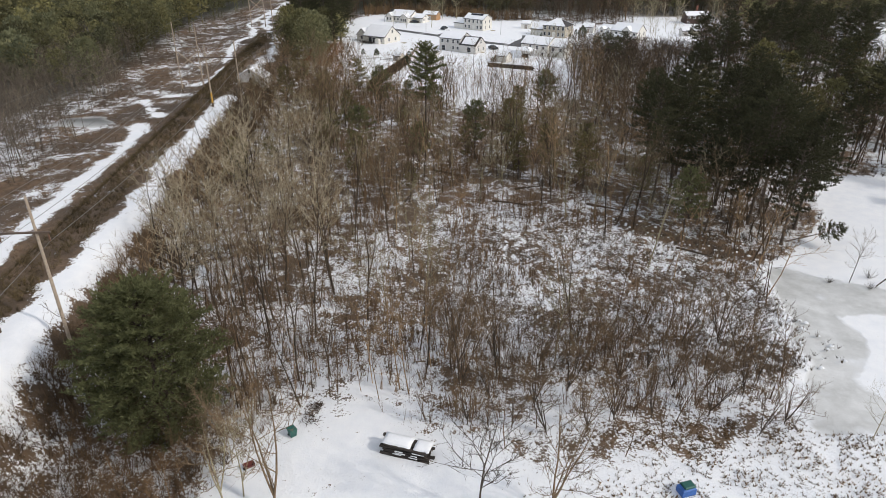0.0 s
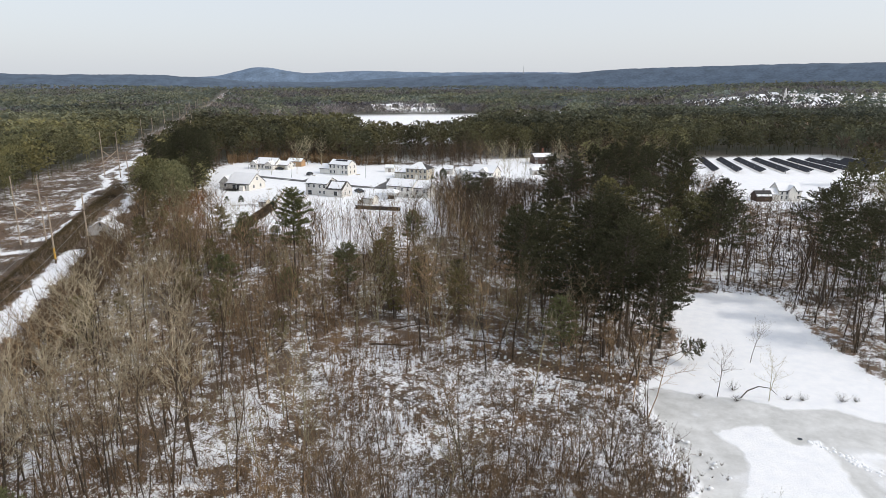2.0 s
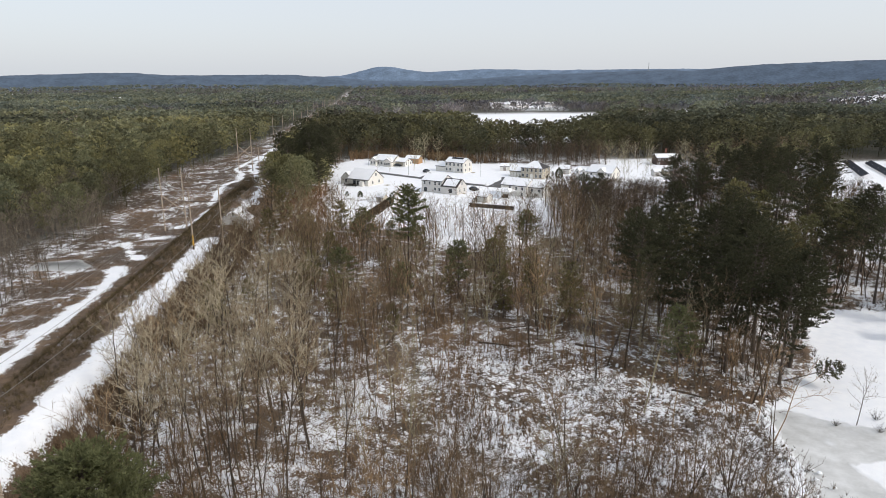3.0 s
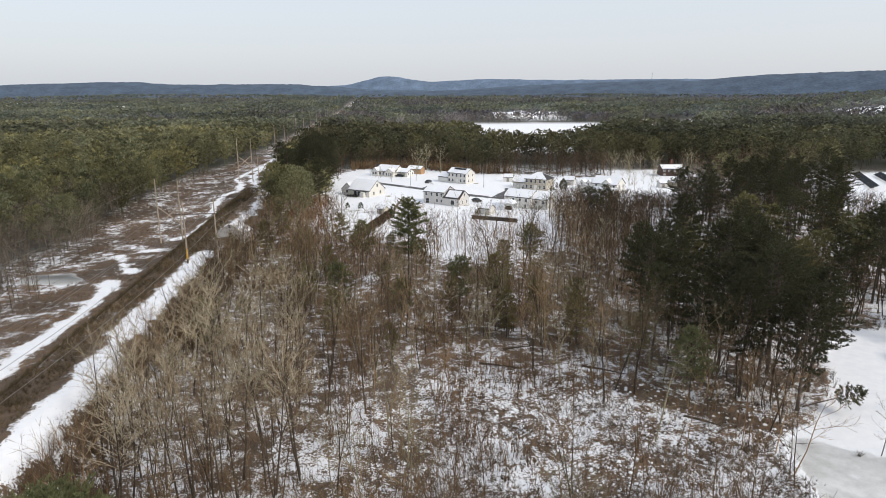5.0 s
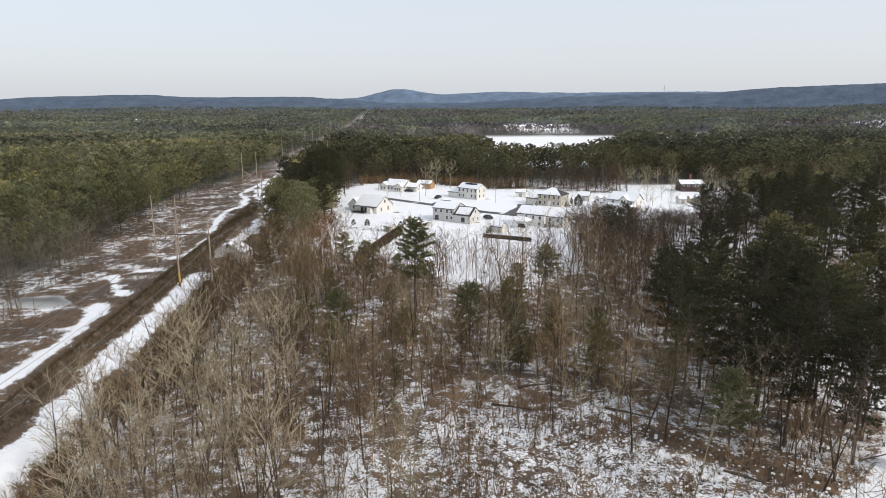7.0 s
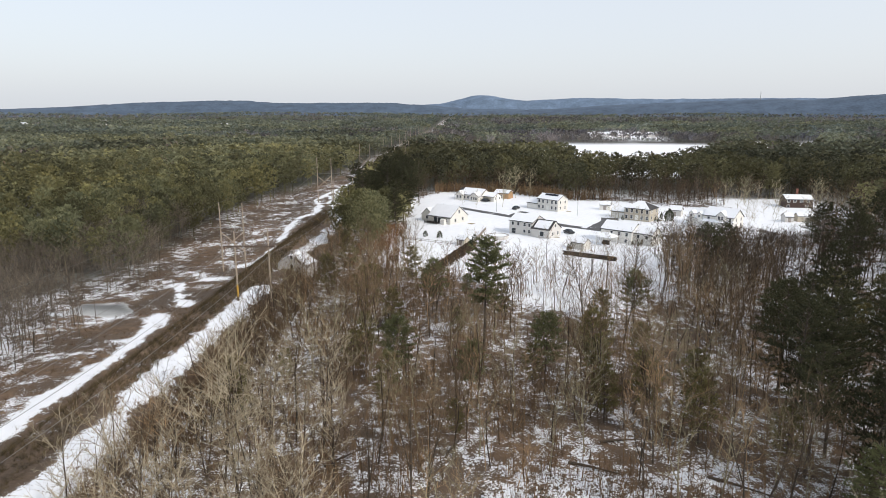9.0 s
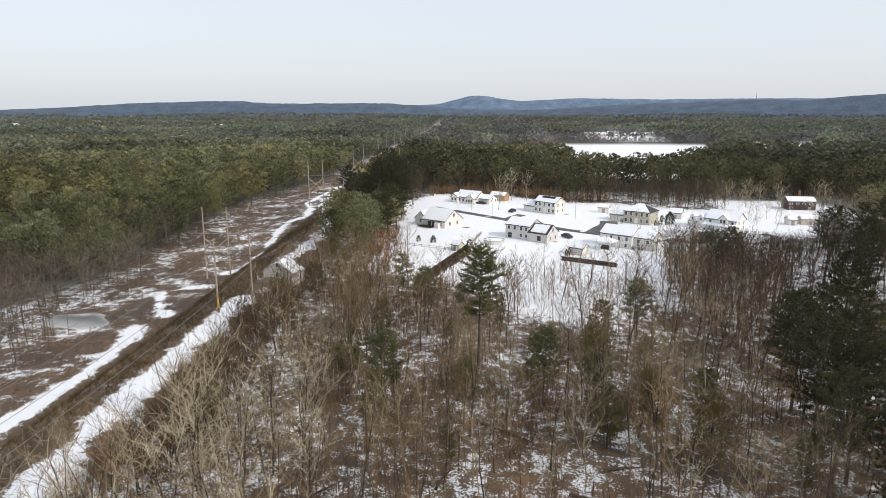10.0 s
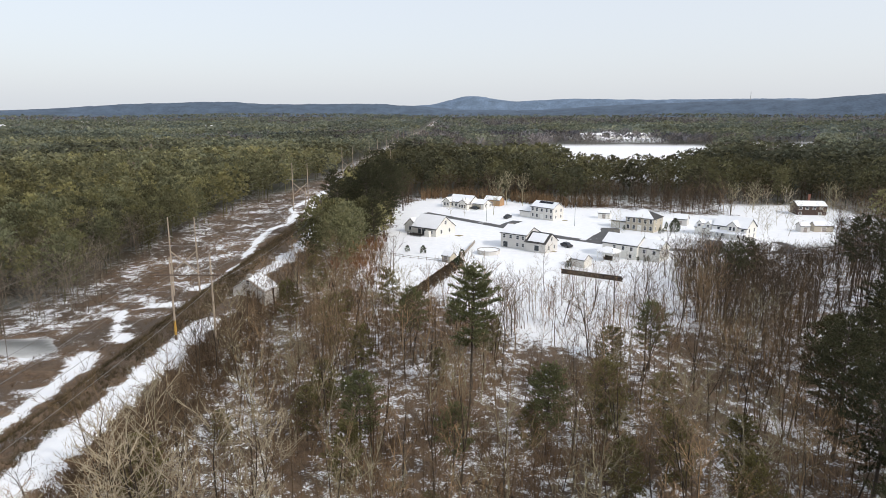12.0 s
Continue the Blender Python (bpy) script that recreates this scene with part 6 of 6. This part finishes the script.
def snow_slab(x0, x1, y0, y1, z, seed):
    """A rounded, uneven slab of snow."""
    g = Geo()
    nx_, ny_ = 9, 5
    for lay in (0, 1):
        for j in range(ny_):
            for i in range(nx_):
                u, w = i / (nx_ - 1), j / (ny_ - 1)
                wob = .12 * noise.noise((i * .9, j * .9, seed))
                rim = min(1.0, 4 * min(u, 1 - u), 3 * min(w, 1 - w))
                top = .06 + .17 * rim ** .6 + .05 * noise.noise((i * .7, j * .7, seed + 4))
                g.v.append((x0 + (x1 - x0) * u + (wob if 0 < w < 1 or lay else wob), y0 + (y1 - y0) * w + wob, z + (top if lay else 0)))
    n = nx_ * ny_
    for j in range(ny_ - 1):
        for i in range(nx_ - 1):
            a = j * nx_ + i
            g.f.append((n + a, n + a + 1, n + a + nx_ + 1, n + a + nx_))
    rim = list(range(nx_)) + [nx_ * (j + 1) - 1 for j in range(1, ny_)] + list(range(n - 2, n - nx_ - 1, -1)) + [nx_ * j for j in range(ny_ - 2, 0, -1)]
    for p, q in zip(rim, rim[1:] + rim[:1]):
        g.f.append((p, q, n + q, n + p))
    g.m = [0] * len(g.f)
    return g


for k, (x0, x1) in enumerate(((-2.7, .45), (.8, 2.5))):
    part("snow_cap", snow_slab(x0, x1, -.8, .9, 1.47, k), M_SNOW, stack, "slab of snow on the boards", smooth=True)
g = Geo()
for _ in range(6):
    z = srng.uniform(.3, 1.2)
    x = srng.uniform(-2.4, 1.4)
    g.box(x, x + srng.uniform(.6, 1.6), -.98, -.86, z, z + .07, .02)
part("snow_ledge", g, M_SNOW, stack, "snow caught on the board edges")

can = thing("rubbish_bin", pose(-11.8, 53.9, gz(-11.8, 53.9), 0, 0, 35), "dark green wheeled bin lying beside brush", "bin")
g = Geo()
g.add([(-.3, -.3, 0), (.3, -.3, 0), (.3, .3, 0), (-.3, .3, 0), (-.4, -.42, 1.0), (.4, -.42, 1.0), (.4, .42, 1.0), (-.4, .42, 1.0)], [(3, 2, 1, 0), (0, 1, 5, 4), (1, 2, 6, 5), (2, 3, 7, 6), (3, 0, 4, 7), (4, 5, 6, 7)])
part("body", g, M_GREENPL, can)
g = Geo()
g.box(-.44, .44, -.46, .5, 1.0, 1.09, .03)
part("lid", g, M_GREENPL, can)
for sx in (-.32, .32):
    g = Geo()
    g.tube([(sx - .05, .38, .12), (sx + .05, .38, .12)], [.13, .13], 10, cap=True)
    part("wheel", g, M_TYRE, can)

for bx, by, br in ((-10.2, 56.6, 1.1), (-9.6, 58.6, .7)):
    pile = thing("brush_pile", pose(bx, by, gz(bx, by)), "heap of dark brushwood and leaves in snow", "brush pile", "brush piles")
    g = Geo()
    for _ in range(70):
        a, r = srng.uniform(0, 6.283), br * srng.random() ** .5
        p = Vector((r * math.cos(a), r * math.sin(a), srng.uniform(0, .5 * (1.2 - r / br))))
        g.spike(p, p + Vector((srng.uniform(-.8, .8), srng.uniform(-.8, .8), srng.uniform(-.05, .4))), .045)
    part("branches", g, M_LITTER, pile)

tub = thing("machine_under_tarp", pose(27.3, 42.9, gz(27, 43), 0, 0, 12), "small machine wrapped in a blue tarpaulin on snow", "covered machine")
g = Geo()
g.box(-.75, .75, -.55, .55, 0, .95, .12)
part("tarpaulin", g, M_BLUE, tub)
g = Geo()
g.box(-.5, .7, -.45, .45, .9, 1.2, .08)
part("top", g, M_GREENPL, tub)

barrow = thing("garden_cart", pose(-15.6, 49.6, gz(-15.6, 49.6), 0, 0, 30) @ Matrix.Scale(.75, 4), "rusty red garden cart under the bare tree", "cart")
g = Geo()
g.add([(-.5, -.35, .35), (.5, -.35, .35), (.5, .35, .35), (-.5, .35, .35), (-.75, -.5, .75), (.75, -.5, .75), (.75, .5, .75), (-.75, .5, .75)], [(3, 2, 1, 0), (0, 1, 5, 4), (1, 2, 6, 5), (2, 3, 7, 6), (3, 0, 4, 7)])
part("tray", g, M_REDMETAL, barrow)
for sx in (-.6, .6):
    g = Geo()
    g.tube([(sx, -.05, .25), (sx, .05, .25)], [.25, .25], 10, cap=True)
    part("wheel", g, M_TYRE, barrow)

LOGS = [(-6, 124, 20, 7), (12, 127, -35, 9), (27, 118, 12, 6), (40, 108, -30, 8), (36, 121, -48, 8), (3, 115, 70, 5), (-12, 112, 50, 6), (50, 92, -38, 6), (22, 111, -20, 7)]
for x, y, a, ln in LOGS:
    lg = thing("fallen_log", pose(x, y, gz(x, y) + .25, 0, 2, a), "fallen dark trunk lying in the snowy woods", "log", "fallen logs")
    g = Geo()
    g.tube([(-ln / 2, 0, 0), (-ln * .1, .15, .05), (ln / 2, -.1, .15)], [.2, .17, .06], 6, cap=True)
    part("trunk", g, M_BARK, lg)
    g = Geo()
    for _ in range(5):
        k = srng.uniform(-.1, .45) * ln
        g.spike((k, 0, .05), (k + srng.uniform(.4, 1.2), srng.uniform(-.9, .9), srng.uniform(.2, 1.2)), .035)
    part("branch_stubs", g, M_BARK, lg)

st_rng = random.Random(61)
for x, y, sz in ((74.5, 82.5, 1.5), (72.3, 79.2, 1.1), (80.5, 77.2, .9), (82.6, 76.4, 1.2), (88.4, 74.2, 1.4), (90.5, 73.6, .9), (67.2, 81.6, .8)):
    b = thing("shore_bush", pose(x, y, gz(x, y) - .2), "leafless grey bush at the edge of the ice", "bush", "shore bushes")
    g = Geo()
    for _ in range(34):
        a, k = st_rng.uniform(0, 6.28), st_rng.uniform(.2, 1)
        q = Vector((math.cos(a) * k * .2 * sz, math.sin(a) * k * .2 * sz, 0))
        e = q + Vector((math.cos(a) * k * sz, math.sin(a) * k * sz, st_rng.uniform(.4, 1.3) * sz))
        g.spike(q, e, .018)
        g.spike(q.lerp(e, .6), q.lerp(e, .6) + Vector((st_rng.uniform(-.4, .4), st_rng.uniform(-.4, .4), .4)) * sz, .01)
    part("stems", g, M_BARK, b)
bent = thing("fallen_log", pose(76.5, 79.0, gz(76.5, 79) - .1, 0, 0, -14), "bent dead stem arching over the shore", "log", "fallen logs")
g = Geo()
g.tube([(-3, 0, 0), (-2, .1, 1.2), (-.2, .1, 1.9), (1.6, 0, 1.6), (3, -.2, .4)], [.11, .1, .08, .06, .03], 6)
part("trunk", g, M_BARK, bent)

# leaning pine at the pond's edge
t, c = pine_tree(700, 7.5, .58, 1.5, step=.4, per=6, tuft=.32, rough=.4, density=1.4)
lean_pine = tree_prototype("pine_tree", "small pine leaning out over the snowy pond", "pine tree", "", t, c, M_PINEBARK, M_NEEDLE)
lean_pine.matrix_basis = pose(67.2, 93.6, gz(67.2, 93.6) + 1.2, 0, 76, -4) @ Matrix.Scale(1.2, 4)

# snow-capped tussocks of the marsh
def tussock(seed):
    rng = random.Random(seed)
    g = Geo()
    n = 6
    v = []
    for r, z in ((1.0, -.1), (.7, .5)):
        for i in range(n):
            a = 2 * math.pi * i / n
            k = r * rng.uniform(.8, 1.15)
            v.append((k * math.cos(a), k * math.sin(a), z * rng.uniform(.85, 1.1)))
    v.append((0, 0, .78))
    f = [(i, (i + 1) % n, n + (i + 1) % n, n + i) for i in range(n)]
    f += [(n + i, n + (i + 1) % n, 2 * n) for i in range(n)]
    g.add(v, f)
    return triangles(g)


xy = nrng.uniform((-6, 57), (62, 112), (9000, 2))
x, y = xy[:, 0], xy[:, 1]
like = ss(-4, 14, x) * (1 - ss(98, 112, y)) * ss(56, 64, y)
pd = edge(POND, x, y)
keep = (pd < -.2) & (nrng.random(len(xy)) < like * .8) & (edge(LAWN, x, y) < -2)
xy = np.concatenate([xy[keep][:1500], nrng.uniform((49, 60), (57, 80), (60, 2))])
hh = nrng.uniform(.08, .22, len(xy))
v, t, who = strew([tussock(600 + i) for i in range(5)], on_ground(xy) + [0, 0, .05], hh, nrng, 0, (.9, 2.2))
soup("snow_tussocks", v, t, M_SNOW, None, "snow-capped tussocks of the marsh", "tussocks")
k = len(xy)
around = np.repeat(xy, 2, 0) + nrng.normal(0, .55, (2 * k, 2))
v, t, who = strew([shrub(620 + i, 9, .7, .03, 0) for i in range(5)], on_ground(around), nrng.uniform(.4, 1.1, 2 * k), nrng)
soup("marsh_grass", v, t, M_HEATH, (np.array([.9, 1.02, 1.15]) * nrng.uniform(.5, 1.3, 2 * k)[:, None])[who], "dead marsh grass between the tussocks", "grass")

# grey brush of the marsh
xy = nrng.uniform((2, 60), (56, 104), (6000, 2))
x, y = xy[:, 0], xy[:, 1]
keep = (edge(POND, x, y) < -.3) & (nrng.random(len(xy)) < ss(0, 12, x) * (1 - ss(92, 104, y))) & (slow_noise(x, y, 6, 12) > -.15) & (edge(LAWN, x, y) < -2)
xy = xy[keep][:1500]
v, t, who = strew([shrub(690 + i, 8, .5, .0075, 3) for i in range(6)], on_ground(xy), nrng.uniform(.9, 2.3, len(xy)), nrng, .06)
soup("marsh_brush", v, t, M_STUFFTWIG, (np.array([.95, 1.15, 1.5]) * nrng.uniform(.6, 1.5, len(xy))[:, None])[who], "low grey leafless brush of the marsh", "underbrush")

# trodden snow on the pond
k = np.linspace(0, 1, 90)
xy = np.c_[73.5 + 5 * k + .5 * np.sin(k * 9) + nrng.normal(0, .35, 90), 66.5 - 14 * k + nrng.normal(0, .3, 90)]
v, t, who = strew([tussock(630 + i) for i in range(4)], np.c_[xy, np.full(90, -1.46)], nrng.uniform(.12, .22, 90), nrng, 0, (1.0, 1.8))
soup("trodden_snow", v, t, M_SNOW, None, "line of trodden snow lumps across the pond", "tracks")
hole = thing("ice_hole", pose(73, 67.2, -1.44), "small dark hole cut in the pond ice", "ice hole")
g = Geo()
g.tube([(0, 0, -.12), (0, 0, .03)], [.32, .36], 10, cap=True)
part("water", g, M_GLASS, hole)

# dead reeds along the near shore
xy = nrng.uniform((8, 38), (66, 53), (8000, 2))
x, y = xy[:, 0], xy[:, 1]
like = ss(10, 26, x) * (.3 + .7 * (slow_noise(x, y, 5, 2) > -.05)) * np.where(y > 46 + .04 * (x - 20), 1.0, .75)
keep = (edge(POND, x, y) < .6) & (nrng.random(len(xy)) < like)
xy = xy[keep]
v, t, who = strew([shrub(640 + i, 7, .9, .06, 0) for i in range(5)], on_ground(xy), nrng.uniform(.2, .55, len(xy)), nrng)
soup("dead_reeds", v, t, M_HEATH, (np.array([1.35, 1.25, 1.0]) * nrng.uniform(.5, 1.6, len(xy))[:, None])[who], "dead straw-brown reeds poking through snow", "reeds")

# brush under the big pine and along the wood edges
xy = np.concatenate([nrng.uniform((-48, 36), (-14, 64), (900, 2)), nrng.uniform((-39.5, 60), (-33, 200), (1700, 2))])
keep = (edge(LAWN, xy[:, 0], xy[:, 1]) < -.5) & (away(TRAIL, xy[:, 0], xy[:, 1]) > 3.2)
xy = xy[keep]
v, t, who = strew([shrub(660 + i, 13, .5, .007, 1) for i in range(6)], on_ground(xy), nrng.uniform(1.4, 4.0, len(xy)), nrng, .08)
soup("edge_brush", v, t, M_STUFFTWIG, (np.array([.85, .80, .74]) * nrng.uniform(.5, 1.3, len(xy))[:, None])[who], "tangled leafless brush at the wood edge", "underbrush")

# small trees and brush round the big pine
xy = nrng.uniform((-46, 34), (-13, 62), (400, 2))
keep = (edge(LAWN, xy[:, 0], xy[:, 1]) < -.6) & (away(TRAIL, xy[:, 0], xy[:, 1]) > 4.5)
xy = xy[keep][:125]
v, t, who = strew([brush_tree(395 + i, 12, 5, .3, .0055, .009, .18, 3) for i in range(6)], on_ground(xy), nrng.uniform(3.5, 8.5, len(xy)), nrng, .09)
soup("small_trees", v, t, M_STUFFTWIG, (np.array([.95, .85, .72]) * nrng.uniform(.5, 1.5, len(xy))[:, None])[who], "small leafless trees round the broad pine", "underbrush")

# thicket of small many-stemmed trees behind the lawn
xy = nrng.uniform((-16, 48), (51, 73), (1800, 2))
keep = (edge(LAWN, xy[:, 0], xy[:, 1]) < -1.2) & (edge(POND, xy[:, 0], xy[:, 1]) < -1.5) & (slow_noise(xy[:, 0], xy[:, 1], 7, 12) > -.1)
xy = xy[keep][:80]
v, t, who = strew([brush_tree(390 + i, 11, 5, .26, .0052, .010, .25, 3) for i in range(6)], on_ground(xy), nrng.uniform(4, 9, len(xy)), nrng, .07)
soup("small_trees", v, t, M_STUFFTWIG, (np.array([.92, .84, .78]) * nrng.uniform(.6, 1.3, len(xy))[:, None])[who], "thicket of small leafless trees behind the lawn", "underbrush")

# rust-leaved scrub at the edge of the house plots
xy = nrng.uniform((-30, 205), (-13, 268), (900, 2))
keep = (xy[:, 0] < -14.5 - .05 * (xy[:, 1] - 205)) & (corridor(xy[:, 0], xy[:, 1]) < -2)
xy = xy[keep][:330]
v, t, who = strew([shrub(670 + i, 14, .5, .012, 2) for i in range(6)], on_ground(xy), nrng.uniform(1.2, 3.8, len(xy)), nrng, .06)
soup("rust_scrub", v, t, M_HEATH, (np.array([1.6, 1.08, .8]) * nrng.uniform(.5, 1.5, len(xy))[:, None])[who], "rust-brown scrub with dead leaves by the snowy yards", "scrub")

# shrubs on the far shore
xy = nrng.uniform((60, 76), (132, 140), (1800, 2))
pd = edge(POND, xy[:, 0], xy[:, 1])
xy = xy[(pd < .2) & (pd > -14)][:420]
v, t, who = strew([shrub(680 + i, 12, .5, .012, 2) for i in range(6)], on_ground(xy), nrng.uniform(.8, 2.6, len(xy)), nrng, .06)
soup("shore_brush", v, t, M_STUFFTWIG, (np.array([.62, .72, .85]) * nrng.uniform(.5, 1.2, len(xy))[:, None])[who], "leafless brush along the snowy shore", "underbrush")

# ---- solar field and farm ----
def panel_geo(w):
    g = Geo()
    g.add([(.05, -1.5, 2.3), (w - .05, -1.5, 2.3), (w - .05, 1.5, .8), (.05, 1.5, .8), (.05, -1.5, 2.22), (w - .05, -1.5, 2.22), (w - .05, 1.5, .72), (.05, 1.5, .72)],
          [(0, 1, 2, 3), (7, 6, 5, 4), (0, 1, 5, 4), (1, 2, 6, 5), (2, 3, 7, 6), (3, 0, 4, 7)])
    return g


def solar_post():
    g = Geo()
    g.tube([(0, 0, -.5), (0, 0, 1.9)], [.1, .1], 6)
    return g


for i in range(11):
    a, b = Vector((210, 272, 0)).lerp(Vector((286, 246, 0)), i / 7), Vector((240, 320, 0)).lerp(Vector((306, 297, 0)), i / 7)
    d = (b - a).length
    ar = thing("solar_array", pose(a.x, a.y, gz(a.x, a.y), 0, 0, math.degrees(math.atan2(b.y - a.y, b.x - a.x))), "long row of dark solar panels above snow", "solar panels", "solar rows")
    n = 12
    for k in range(n):
        part("panel", shared("panel:solar", lambda: panel_geo(d / n), M_PANEL), None, ar, at=pose(d * k / n, 0, 0))
    for k in range(0, n + 1, 3):
        part("post", shared("post:solar", lambda: solar_post(), M_STEEL), None, ar, at=pose(min(d * k / n, d - .2), .6, 0))


h = thing("house", pose(197, 200, gz(197, 200), 0, 0, -12) @ Matrix.Scale(.82, 4), "white dormered farmhouse with snowy roofs", "house")
w = wing(h, 0, 0, 11, 8, 4.6, 8.0, M_SIDING_W, bare_edge=.05)
w2 = wing(h, -8, -1, 6, 6, 3, 5.5, M_SIDING_W, bare_edge=.05)
w3 = wing(h, .5, -3.4, 3, 3, 5.2, 7.0, M_SIDING_W, along="y", bare_edge=.02)
for u in (-4, -1.6, 1.6, 4):
    window(h, w, "n", u, .9, .9, 1.4)
    window(h, w, "n", u, 3.0, .8, 1.2)
h = thing("barn", pose(186, 200, gz(186, 200), 0, 0, -14) @ Matrix.Scale(.75, 4), "dark grey barn with bare roof by the farmhouse", "barn")
wing(h, 0, 0, 8, 6, 2.8, 5.2, M_SIDING_D, dark=(.0, .3, .3, .3))

# ---- far settlements ----
far_rng = random.Random(33)


def far_house(x, y, L, W, eave, ridge, yaw, label, tall=None):
    h = thing("house", pose(x, y, gz(x, y), 0, 0, yaw), label, "house", "far houses")
    g = Geo()
    g.box(-L / 2, L / 2, -W / 2, W / 2, -2, eave)
    part("wall", g, tall or M_FARHOUSE, h)
    g = Geo()
    g.add([(-L / 2 - .4, -W / 2 - .4, eave), (L / 2 + .4, -W / 2 - .4, eave), (L / 2 + .4, W / 2 + .4, eave), (-L / 2 - .4, W / 2 + .4, eave), (-L / 2 - .4, 0, ridge), (L / 2 + .4, 0, ridge)],
          [(0, 1, 5, 4), (2, 3, 4, 5), (1, 2, 5), (3, 0, 4), (3, 2, 1, 0)])
    part("roof", g, M_FARROOF, h, "snowy roof")
    return h


for _ in range(9):
    x, y = far_rng.uniform(200, 330), far_rng.uniform(1120, 1330)
    far_house(x, y, far_rng.uniform(12, 26), 10, far_rng.uniform(4, 6), far_rng.uniform(8, 10), far_rng.uniform(-40, 20), "far white farm building with a snowy roof")
for _ in range(32):
    a, d = radians(37.5 + 18 * far_rng.random() ** .8), far_rng.uniform(1120, 1390)
    far_house(math.sin(a) * d, math.cos(a) * d, far_rng.uniform(8, 16), far_rng.uniform(7, 9), far_rng.uniform(4, 6), far_rng.uniform(7, 10), far_rng.uniform(-60, 20),
              "far white village house with a snowy roof")
a = radians(44.3)
cx, cy = math.sin(a) * 1190, math.cos(a) * 1190
church = thing("church", pose(cx, cy, gz(cx, cy), 0, 0, -20) @ Matrix.Scale(.75, 4), "white church with a pointed steeple in the far village", "church")
g = Geo()
g.box(-9, 14, -5, 5, -3, 8)
g.add([(-9.5, -5.5, 8), (14.5, -5.5, 8), (14.5, 5.5, 8), (-9.5, 5.5, 8), (-9.5, 0, 13), (14.5, 0, 13)], [(0, 1, 5, 4), (2, 3, 4, 5), (1, 2, 5), (3, 0, 4)])
part("nave", g, M_FARHOUSE, church)
g = Geo()
g.box(-12, -7, -2.5, 2.5, -3, 19)
part("tower", g, M_FARHOUSE, church)
g = Geo()
g.spike((-9.5, 0, 19), (-9.5, 0, 31), 2.6, sides=8)
part("steeple", g, M_FARHOUSE, church)
for az, d in ((-34, 1500), (-29, 1750), (-27, 1820), (-20, 1350)):
    a = radians(az)
    far_house(math.sin(a) * d, math.cos(a) * d, 15, 10, 14, 17, far_rng.uniform(-20, 20), "far pale building above the trees")
a = radians(23.5)
mx, my = math.sin(a) * 3850, math.cos(a) * 3850
mast = thing("radio_mast", pose(mx, my, 70), "pale radio mast on the far hill", "mast")
g = Geo()
g.tube([(0, 0, 0), (0, 0, 75)], [1.8, 1.0], 6, cap=True)
part("shaft", g, M_STEEL, mast)
